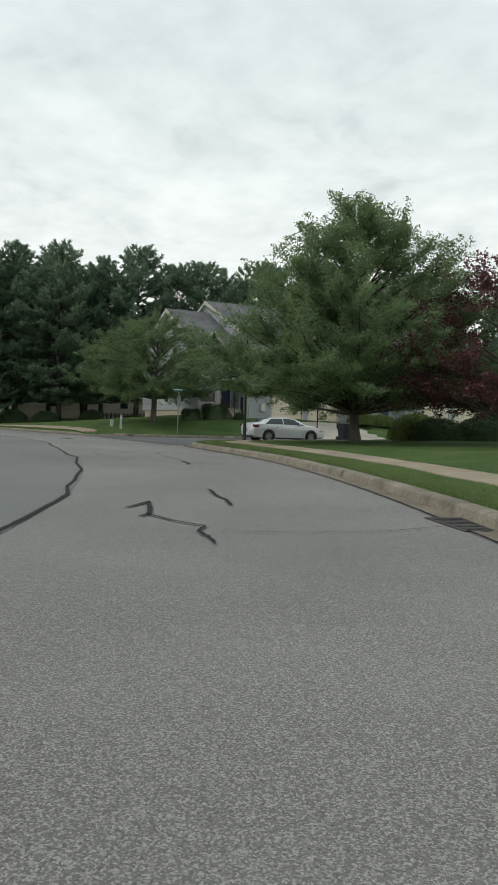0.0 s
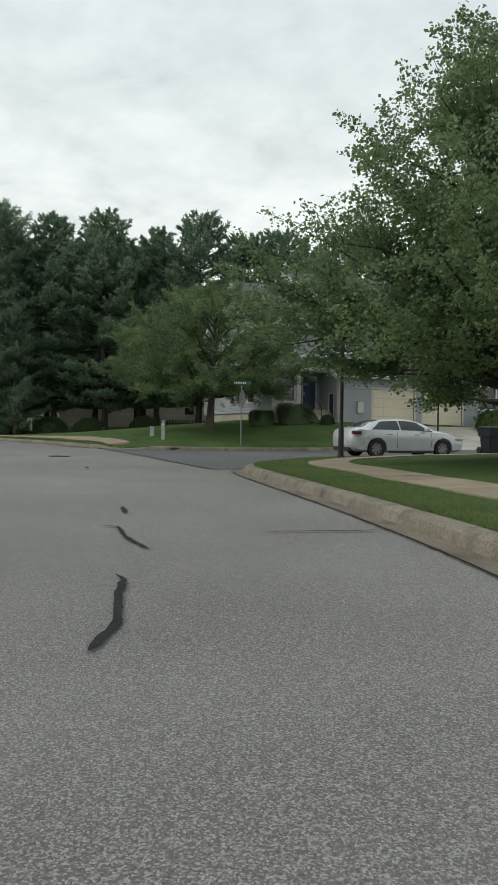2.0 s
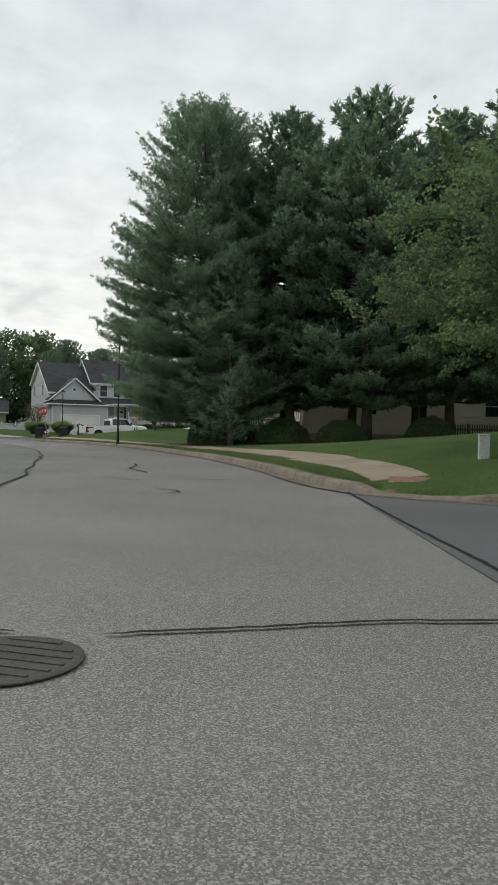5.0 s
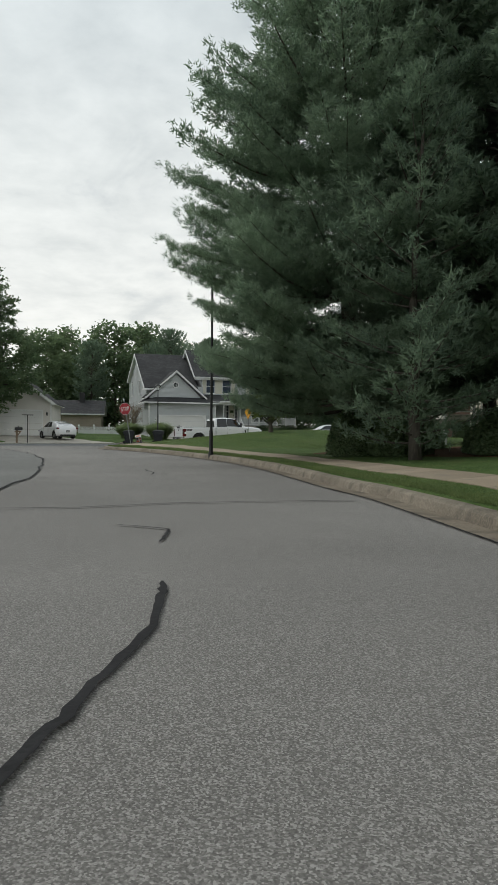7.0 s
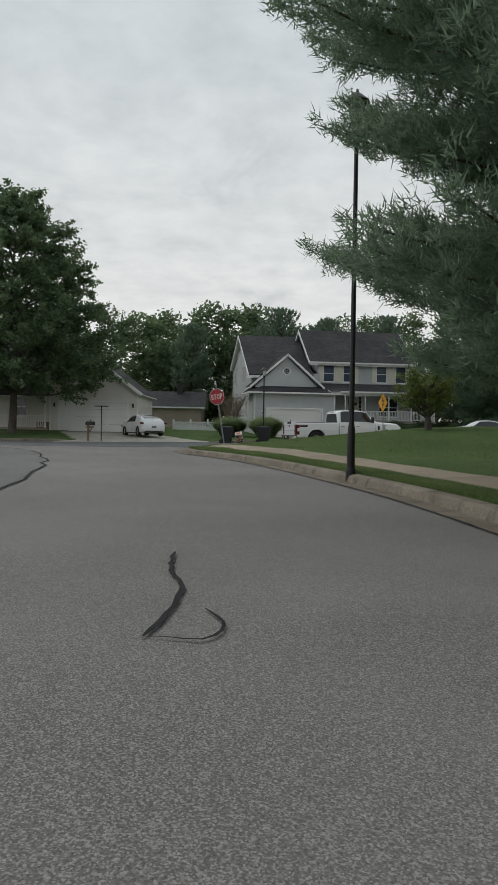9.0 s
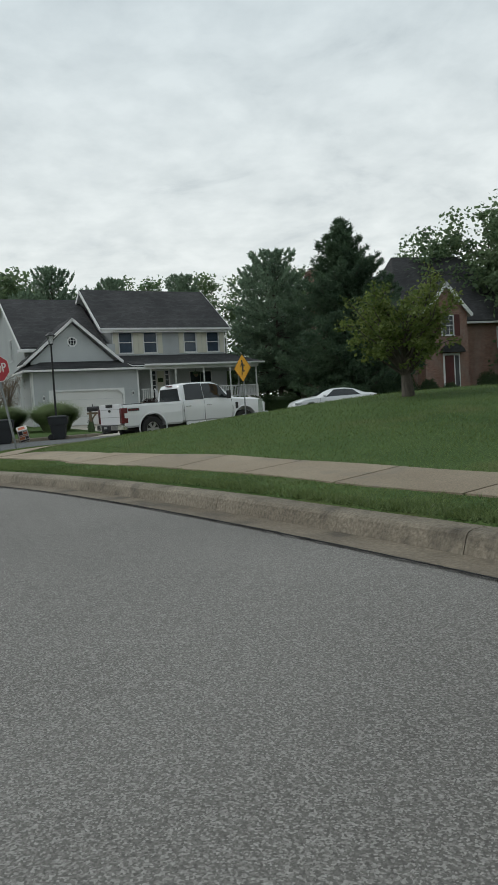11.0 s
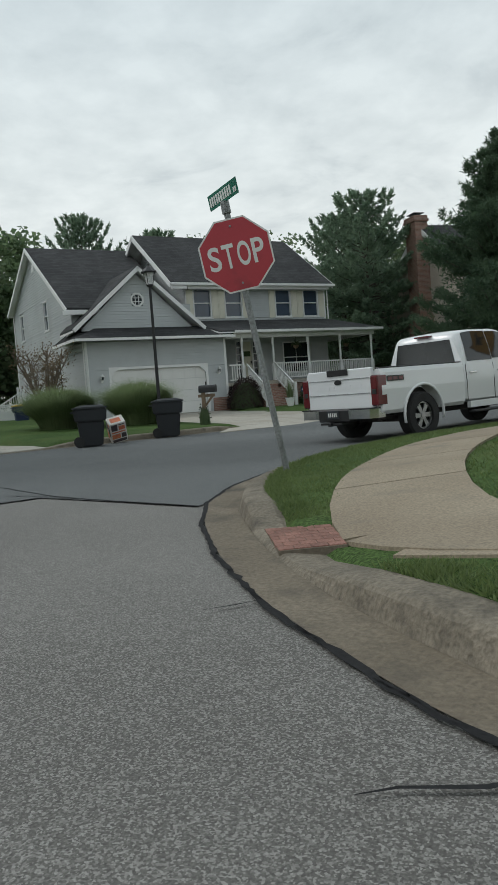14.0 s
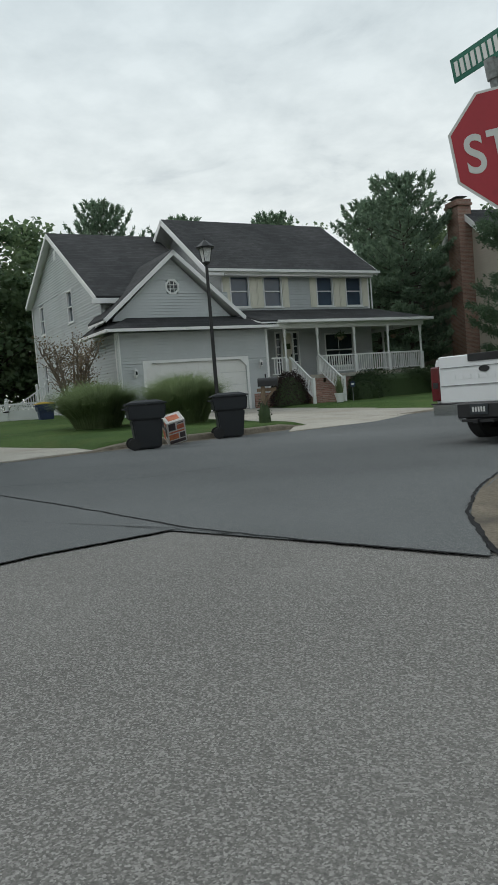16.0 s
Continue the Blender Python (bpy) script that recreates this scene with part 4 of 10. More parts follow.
    rest = [(-99, 119, 1.1), (-113, 100, 1.05), (-118, 95, 1.05), (-122, 90, 1.0), (-126, 84, 1.0), (-110, 118, 1.2), (-102, 126, 1.15), (-57, 146, 1.05), (-31, 137, 1.0), (-22, 140, 1.0), (-128, 76, 1.0), (-130, 68, 1.0), (-121, 100, 1.15)]
    for i, (x, y, s) in enumerate(near):
        place_copy((n1, n2)[i % 2], x, y, i * 77, s, z=0.6)
    for i, (x, y, s) in enumerate(rest):
        place_copy((f1, f2)[i % 2], x, y, i * 77, s, z=0.6)
    for i, (x, y, s) in enumerate(((-85.7, 117.7, 0.82), (-82.5, 121.0, 0.75), (-79.1, 125.5, 0.77), (-91.5, 119.5, 0.75), (-96, 113.5, 0.76), (-88, 125, 0.78), (-71.0, 127.6, 0.84), (-74.5, 131.0, 0.82))):
        place_copy(far, x, y, i * 50 + 20, s * (0.9 if i > 5 else 0.72), "tall pine standing behind the grey house", "trees behind the houses", z=0.6, sz=s)
    # leafy undergrowth that closes the wood between the trunks
    rng = np.random.default_rng(71)
    line = smooth_line([(-133, 60), (-128, 82), (-119, 97), (-108, 112), (-99, 122), (-90, 131), (-80, 138), (-66, 144), (-50, 142), (-34, 138), (-18, 141)], 0.5)
    n = 52000
    k = rng.integers(0, len(line), n)
    q = line[k] + rng.normal(scale=1.6, size=(n, 2))
    crest = 4.6 + 1.5 * np.sin(k * 0.13) + 1.1 * np.sin(k * 0.31 + 1) + 0.7 * np.sin(k * 0.83)
    z = 0.4 + crest * rng.uniform(0, 1, n)**0.8
    ob = fast_mesh("undergrowth", leaf_quads(np.column_stack([q, z]), 0.36, rng), 4, M["wood"])
    tagged(ob, "dense green undergrowth along the edge of the wood", "undergrowth", kind="stuff")
    # maple before the house across the street
    def side(k):
        return float(np.interp(k, [0, 0.12, 0.3, 0.5, 0.7, 0.88, 1.0], [5.6, 6.6, 6.4, 5.4, 3.8, 2.0, 0.7]))
    limbed_tree("maple_tree", 15.8, 3.4, side, 120, 12, 62, 0.21, 0.27, "wood", 41, "dark green maple on the lawn beside the white garage", rise=0.45, lift=0.0, spray=0.24, place=(-77.2, 87.6, ground_at(-77.2, 87.6)), low=0.75, twig=(0.8, 1.7))


trees()

# ---- building materials ----
M["siding"] = surf("pale blue-grey vinyl siding", (0.44, 0.462, 0.468), (0.50, 0.522, 0.528), 0.5, 0.55, 0.1, 60, fine=0.05, spec=0.4, spots=((0.40, 0.415, 0.415), 0.9, 0.56, 0.9))
M["sidingA"] = surf("grey-blue lap siding", (0.262, 0.280, 0.286), (0.312, 0.330, 0.336), 0.5, 0.6, 0.1, 60, fine=0.06)
M["sidingC"] = surf("warm white vinyl siding", (0.62, 0.59, 0.55), (0.70, 0.67, 0.63), 0.5, 0.55, 0.1, 60, fine=0.05)
M["beige"] = surf("beige vinyl siding", (0.42, 0.37, 0.31), (0.50, 0.45, 0.38), 0.5, 0.6, 0.1, 60, fine=0.05)
M["tan"] = surf("tan rendered wall", (0.30, 0.25, 0.20), (0.36, 0.31, 0.25), 0.8, 0.85, 0.2, 40)
M["white"] = surf("white painted trim", (0.70, 0.71, 0.70), (0.80, 0.80, 0.79), 0.7, 0.5, 0.05, 40, fine=0.04, spots=((0.55, 0.55, 0.52), 1.6, 0.6, 0.9))
M["cream"] = surf("cream painted shutters", (0.62, 0.60, 0.50), (0.70, 0.68, 0.58), 0.8, 0.55, 0.05, 40, fine=0.05)
M["gdoor"] = surf("white steel garage door", (0.66, 0.66, 0.64), (0.74, 0.74, 0.72), 0.5, 0.5, 0.05, 50, fine=0.03)
M["gdoorA"] = surf("cream garage door", (0.60, 0.53, 0.40), (0.68, 0.61, 0.47), 0.5, 0.55, 0.05, 50, fine=0.03)
M["pale"] = surf("pale yellow front door", (0.62, 0.60, 0.48), (0.68, 0.66, 0.54), 0.8, 0.5, 0.05, 40, fine=0.04)
M["navy"] = surf("dark blue painted panel", (0.02, 0.035, 0.07), (0.03, 0.05, 0.09), 1.0, 0.6, 0.05, 40)
M["trimA"] = surf("taupe painted trim", (0.42, 0.39, 0.34), (0.50, 0.47, 0.42), 0.8, 0.6, 0.05, 40)
M["glass"] = glass("dark window glass")
M["glassblue"] = glass("blue-grey window glass", (0.045, 0.06, 0.085), 0.08)
M["concrete"] = surf("parged foundation wall", (0.29, 0.25, 0.195), (0.37, 0.325, 0.26), 0.7, 0.9, 0.3, 30)
M["lampblack"] = surf("black painted metal", (0.008, 0.008, 0.009), (0.015, 0.015, 0.016), 3, 0.45, 0.1, 60)
M["lampglass"] = surf("frosted lantern glass", (0.55, 0.56, 0.55), (0.65, 0.66, 0.65), 3, 0.3)


def shingles(name, c1, c2):
    m = surf(name, c1, c2, 0.45, 0.92, 0.6, 38, fine=0.22, spec=0.25, island=0.0)
    nt = m.node_tree
    N, L = nt.nodes.new, nt.links.new
    b = nt.nodes["Principled BSDF"]
    col = b.inputs["Base Color"].links[0].from_socket
    tc, br = N("ShaderNodeTexCoord"), N("ShaderNodeTexBrick")
    br.inputs["Scale"].default_value = 1.0
    br.inputs["Color1"].default_value, br.inputs["Color2"].default_value = (0.78, 0.78, 0.78, 1), (1.15, 1.15, 1.15, 1)
    br.inputs["Mortar"].default_value = (0.6, 0.6, 0.6, 1)
    br.inputs["Brick Width"].default_value, br.inputs["Row Height"].default_value = 0.32, 0.11
    br.inputs["Mortar Size"].default_value = 0.008
    mp = N("ShaderNodeMapping")
    mp.inputs["Rotation"].default_value = (radians(90), 0, 0)
    L(tc.outputs["Object"], mp.inputs[0]); L(mp.outputs[0], br.inputs[0])
    mu = N("ShaderNodeVectorMath"); mu.operation = "MULTIPLY"
    L(col, mu.inputs[0]); L(br.outputs[0], mu.inputs[1]); L(mu.outputs[0], b.inputs["Base Color"])
    return m


M["roof"] = shingles("dark grey asphalt shingles", (0.036, 0.037, 0.039), (0.062, 0.062, 0.064))
M["roofA"] = shingles("grey asphalt shingles", (0.10, 0.10, 0.105), (0.15, 0.15, 0.155))


def brickwork(name, c1, c2, mortar):
    m = surf(name, c1, c2, 1.2, 0.9, 0.3, 60, fine=0.15)
    nt = m.node_tree
    N, L = nt.nodes.new, nt.links.new
    b = nt.nodes["Principled BSDF"]
    col = b.inputs["Base Color"].links[0].from_socket
    tc, sp, cb, ad = N("ShaderNodeTexCoord"), N("ShaderNodeSeparateXYZ"), N("ShaderNodeCombineXYZ"), N("ShaderNodeMath")
    L(tc.outputs["Object"], sp.inputs[0])
    L(sp.outputs["X"], ad.inputs[0]); L(sp.outputs["Y"], ad.inputs[1])
    L(ad.outputs[0], cb.inputs[0]); L(sp.outputs["Z"], cb.inputs[1])
    br = N("ShaderNodeTexBrick")
    br.inputs["Scale"].default_value = 1.0
    br.inputs["Brick Width"].default_value, br.inputs["Row Height"].default_value, br.inputs["Mortar Size"].default_value = 0.215, 0.075, 0.008
    br.inputs["Color1"].default_value, br.inputs["Color2"].default_value = (0.8, 0.75, 0.72, 1), (1.2, 1.2, 1.2, 1)
    br.inputs["Mortar"].default_value = (*mortar, 1)
    L(cb.outputs[0], br.inputs[0])
    mu = N("ShaderNodeVectorMath"); mu.operation = "MULTIPLY"
    L(col, mu.inputs[0]); L(br.outputs[0], mu.inputs[1])
    mx = N("ShaderNodeMix"); mx.data_type = "RGBA"
    L(br.outputs["Fac"], mx.inputs["Factor"]); L(mu.outputs[0], mx.inputs["A"]); mx.inputs["B"].default_value = (*mortar, 1)
    L(mx.outputs["Result"], b.inputs["Base Color"])
    bp = N("ShaderNodeBump"); bp.inputs["Strength"].default_value, bp.inputs["Distance"].default_value = 0.6, 0.01
    bp.invert = True
    L(br.outputs["Fac"], bp.inputs["Height"]); L(bp.outputs[0], b.inputs["Normal"])
    return m


M["brick"] = brickwork("weathered red brick", (0.22, 0.115, 0.085), (0.31, 0.18, 0.14), (0.33, 0.29, 0.25))


# ---- building parts: walls are drawn on planes P(along, height, outwards) ----
def front(y0):
    return lambda s, z, o=0.0: (s, y0 - o, z)


def left_side(x0):
    return lambda s, z, o=0.0: (x0 - o, s, z)


def right_side(x0):
    return lambda s, z, o=0.0: (x0 + o, s, z)


def pbox(bm, P, s0, s1, z0, z1, o0, o1):
    v = [bm.verts.new(P(s, z, o)) for o in (o0, o1) for s, z in ((s0, z0), (s1, z0), (s1, z1), (s0, z1))]
    for f in ((0, 1, 2, 3), (7, 6, 5, 4), (0, 4, 5, 1), (1, 5, 6, 2), (2, 6, 7, 3), (3, 7, 4, 0)):
        bm.faces.new([v[i] for i in f])


def pring(bm, P, s0, s1, z0, z1, w, o0, o1):
    """A closed rectangular frame of one piece."""
    ring = []
    for a, b, c, d in ((s0, s1, z0, z1), (s0 + w, s1 - w, z0 + w, z1 - w)):
        for o in (o0, o1):
            ring.append([bm.verts.new(P(s, z, o)) for s, z in ((a, c), (b, c), (b, d), (a, d))])
    for k in range(4):
        j = (k + 1) % 4
        for a, b in ((0, 1), (1, 3), (3, 2), (2, 0)):
            bm.faces.new((ring[a][k], ring[a][j], ring[b][j], ring[b][k]))


def beam(bm, p, q, w, h):
    """A straight board from p to q: w across, h high (downwards from the line)."""
    p, q = Vector(p), Vector(q)
    d = (q - p).normalized()
    side = d.cross(Vector((0, 0, 1)))
    side = side.normalized() * w / 2 if side.length > 1e-3 else Vector((w / 2, 0, 0))
    up = side.cross(d).normalized() * h
    if up.z < 0:
        up = -up
    v = [bm.verts.new(c + s + u) for c in (p, q) for s, u in ((-side, -up), (side, -up), (side, Vector()), (-side, Vector()))]
    for f in ((3, 2, 1, 0), (4, 5, 6, 7), (0, 1, 5, 4), (1, 2, 6, 5), (2, 3, 7, 6), (3, 0, 4, 7)):
        bm.faces.new([v[i] for i in f])


def clapboards(house, P, s0, s1, z0, z1, mat, holes=(), gable=None, course=0.115, name="wall", thick=0.16):
    """A wall clad in lapped boards with real openings. gable: (eave height, peak along, peak height)."""
    bm = bmesh.new()
    levels = set(np.round(np.arange(z0, z1 + 1e-6, course), 4)) | {z0, z1}
    for a, b, c, d in holes:
        levels |= {c, d}
    levels = sorted(z for z in levels if z0 - 1e-6 <= z <= z1 + 1e-6)

    cache = {}

    def vert(a, z, o):
        k = (round(a, 4), round(z, 4), o)
        if k not in cache:
            cache[k] = bm.verts.new(P(a, z, o))
        return cache[k]

    def ends(z):
        if not gable or z <= gable[0]:
            return s0, s1
        k = min((z - gable[0]) / (gable[2] - gable[0]), 1)
        return s0 + (gable[1] - s0) * k, s1 + (gable[1] - s1) * k
    for za, zb in zip(levels, levels[1:]):
        if zb - za < 0.004:
            continue
        zm = (za + zb) / 2
        cuts = sorted((a, b) for a, b, c, d in holes if c <= zm <= d)
        la, ra = ends(za); lb, rb = ends(zb)
        runs, x = [], None
        at = [(la, lb)] + [q for a, b in cuts for q in ((a, a), (b, b))] + [(ra, rb)]
        for i in range(0, len(at), 2):
            runs.append((at[i], at[i + 1]))
        for (pa, pb), (qa, qb) in runs:
            if qa - pa < 0.01:
                continue
            v = [vert(pa, za, 0.032), vert(qa, za, 0.032), vert(qb, zb, 0.002), vert(pb, zb, 0.002), vert(pa, za, 0.002), vert(qa, za, 0.002)]
            w = [vert(pa, za, -thick), vert(qa, za, -thick), vert(qb, zb, -thick), vert(pb, zb, -thick)]
            for f in ((v[0], v[1], v[2], v[3]), (v[0], v[4], v[5], v[1]), (w[3], w[2], w[1], w[0]), (v[0], v[3], w[3], w[0]), (v[1], w[1], w[2], v[2])):
                if len(set(f)) == 4 and not bm.faces.get(f):
                    bm.faces.new(f)
    for a, b, c, d in holes:                                   # the reveals
        for z in (c, d):
            f = [vert(a, z, 0.002), vert(b, z, 0.002), vert(b, z, -thick), vert(a, z, -thick)]
            if not bm.faces.get(f):
                bm.faces.new(f)
    me = part(name, bm, mat, house)
    return me


def trim_boards(house, P, boxes, mat, name="corner_board"):
    for s0, s1, z0, z1 in boxes:
        bm = bmesh.new()
        pbox(bm, P, s0, s1, z0, z1, 0.004, 0.048)
        part(name, bm, mat, house)


def window(house, P, s0, s1, z0, z1, trim, glassmat, shutters=None, muntins=(1, 1), label="", shutter_w=0.36):
    """A sash window: frame, two panes, bars, sill, and a shutter either side if asked."""
    bm = bmesh.new()
    w = 0.055
    zm = (z0 + z1) / 2
    pring(bm, P, s0, s1, z0, z1, w, -0.1, 0.044)
    win = part("window", bm, trim, house, label)
    bm = bmesh.new(); pbox(bm, P, s0 + w, s1 - w, zm - 0.025, zm + 0.025, -0.08, 0.0); part("meeting_rail", bm, trim, win)
    for c, d, o in ((z0 + w, zm - 0.025, -0.07), (zm + 0.025, z1 - w, -0.05)):
        bm = bmesh.new()
        pbox(bm, P, s0 + w, s1 - w, c, d, o - 0.01, o)
        part("pane", bm, glassmat, win)
    nx, nz = muntins
    if nx > 1 or nz > 1:
        for i in range(1, nx):
            s = s0 + w + (s1 - s0 - 2 * w) * i / nx
            bm = bmesh.new(); pbox(bm, P, s - 0.009, s + 0.009, z0 + w, z1 - w, -0.05, -0.04); part("glazing_bar", bm, trim, win)
        for i in range(1, nz):
            z = z0 + w + (z1 - z0 - 2 * w) * i / nz
            bm = bmesh.new(); pbox(bm, P, s0 + w, s1 - w, z - 0.009, z + 0.009, -0.049, -0.041); part("glazing_bar", bm, trim, win)
    bm = bmesh.new()
    pbox(bm, P, s0 - 0.05, s1 + 0.05, z0 - 0.05, z0 - 0.003, 0.0, 0.07)
    part("sill", bm, trim, win)
    if shutters:
        for a in (s0 - shutter_w - 0.02, s1 + 0.02):
            bm = bmesh.new()
            pbox(bm, P, a, a + shutter_w, z0 - 0.03, z1 + 0.03, 0.018, 0.052)
            for c, d in ((z0 + 0.06, zm - 0.04), (zm + 0.04, z1 - 0.06)):
                pbox(bm, P, a + 0.06, a + shutter_w - 0.06, c, d, 0.053, 0.066)
            part("shutter", bm, shutters, win)
    return win


def garage_door(house, P, s0, s1, z0, z1, mat, trim, rows=4, cols=8, chamfer=0.0, label=""):
    bm = bmesh.new()
    w = 0.11
    for a, b, c, d in ((s0 - w, s0, z0, z1 + w), (s1, s1 + w, z0, z1 + w), (s0, s1, z1, z1 + w)):
        pbox(bm, P, a, b, c, d, 0.0, 0.035)
    if chamfer:
        for sg, s in ((1, s0), (-1, s1)):
            v = [bm.verts.new(P(*q, o)) for o in (-0.05, 0.036) for q in ((s, z1), (s + sg * chamfer, z1), (s, z1 - chamfer))]
            for f in ((0, 1, 2), (3, 5, 4), (0, 3, 4, 1), (1, 4, 5, 2), (2, 5, 3, 0)):
                bm.faces.new([v[i] for i in f])
    door = part("garage_door", bm, trim, house, label)
    h = (z1 - z0) / rows
    for r in range(rows):
        bm = bmesh.new()
        pbox(bm, P, s0, s1, z0 + r * h + 0.006, z0 + (r + 1) * h - 0.006, -0.12, -0.06)
        for c in range(cols):
            a = s0 + (s1 - s0) * (c + 0.12) / cols
            b = s0 + (s1 - s0) * (c + 0.88) / cols
            pbox(bm, P, a, b, z0 + r * h + 0.1, z0 + (r + 1) * h - 0.1, -0.0601, -0.048)
        part("panel", bm, mat, door)
    return door


def roof_slab(house, pts, mat, thick=0.16, name="roof"):
    bm = bmesh.new()
    top = [bm.verts.new(p) for p in pts]
    k = thick * 0.5
    low = [bm.verts.new((p[0], p[1], p[2] - k + 0.002)) for p in pts]
    n = len(pts)
    bm.faces.new(top); bm.faces.new(low[::-1])
    for i in range(n):
        bm.faces.new((top[i], top[(i + 1) % n], low[(i + 1) % n], low[i]))
    roof = part(name, bm, mat, house)
    bm = bmesh.new()
    a, b = [bm.verts.new((p[0], p[1], p[2] - k)) for p in pts], [bm.verts.new((p[0], p[1], p[2] - thick)) for p in pts]
    bm.faces.new(a); bm.faces.new(b[::-1])
    for i in range(n):
        bm.faces.new((a[i], a[(i + 1) % n], b[(i + 1) % n], b[i]))
    part("soffit", bm, M["white"], roof, "white boarded soffit")
    return roof


def boards(house, lines, mat, w=0.05, h=0.2, name="fascia", drop=0.0):
    for p, q in lines:
        bm = bmesh.new()
        beam(bm, (p[0], p[1], p[2] - drop), (q[0], q[1], q[2] - drop), w, h)
        part(name, bm, mat, house)


def gutter_run(house, p, q, mat):
    bm = bmesh.new()
    beam(bm, p, q, 0.12, 0.11)
    part("rain_gutter", bm, mat, house)


def wall_lamp(house, P, s, z, mat):
    """A carriage lantern on a round plate: bracket, tapered body, cap and finial."""
    bm = bmesh.new()
    pbox(bm, P, s - 0.055, s + 0.055, z - 0.16, z - 0.02, 0.03, 0.055)
    pbox(bm, P, s - 0.014, s + 0.014, z - 0.11, z - 0.08, 0.055, 0.15)
    lamp = part("wall_lamp", bm, mat, house)
    bm = bmesh.new()
    for k, (w, a, b) in enumerate(((0.03, -0.13, -0.09), (0.05, -0.09, -0.06), (0.075, 0.075, 0.095), (0.05, 0.095, 0.14), (0.014, 0.14, 0.19))):
        pbox(bm, P, s - w, s + w, z + a, z + b, 0.15 - w, 0.15 + w)
    for q in (-1, 1):
        for o in (-1, 1):
            pbox(bm, P, s + q * 0.05 - 0.008, s + q * 0.05 + 0.008, z - 0.06, z + 0.075, 0.15 + o * 0.05 - 0.008, 0.15 + o * 0.05 + 0.008)
    part("lantern_cage", bm, mat, lamp)
    bm = bmesh.new(); pbox(bm, P, s - 0.04, s + 0.04, z - 0.059, z + 0.074, 0.11, 0.19); part("lantern_glass", bm, M["glass"], lamp)


POST = [(0.07, 0), (0.07, 0.78), (0.045, 0.80), (0.06, 0.84), (0.038, 0.9), (0.055, 1.2), (0.05, 1.45), (0.036, 1.62), (0.06, 1.66), (0.045, 1.7), (0.07, 1.72), (0.07, 2.0)]


def turned_post(house, x, y, z, h, mat):
    bm = bmesh.new()
    k = h / 2.0
    lathe(bm, [(r, q * k) for r, q in POST], 12, x, y, z)
    add_box(bm, x - 0.075, x + 0.075, y - 0.075, y + 0.075, z, z + 0.76 * k)
    part("post", bm, mat, house)


def railing(house, p, q, h, mat, gap=0.115, low=0.09, name="railing"):
    """Two rails and their balusters between two points on the floor line."""
    p, q = Vector(p), Vector(q)
    bm = bmesh.new()
    beam(bm, p + Vector((0, 0, h)), q + Vector((0, 0, h)), 0.07, 0.06)
    beam(bm, p + Vector((0, 0, low + 0.05)), q + Vector((0, 0, low + 0.05)), 0.05, 0.05)
    rail = part(name, bm, mat, house)
    n = max(int((q - p).length / gap), 1)
    slope = (q.z - p.z)
    me = None
    for i in range(1, n):
        c = p + (q - p) * i / n
        if me is None:
            b2 = box(-0.018, 0.018, -0.018, 0.018, low + 0.05, h - 0.055)
            me = part("baluster", b2, mat, rail)
            me.location = c
        else:
            o = me.copy()
            scene.collection.objects.link(o)
            o.location = c
    return rail


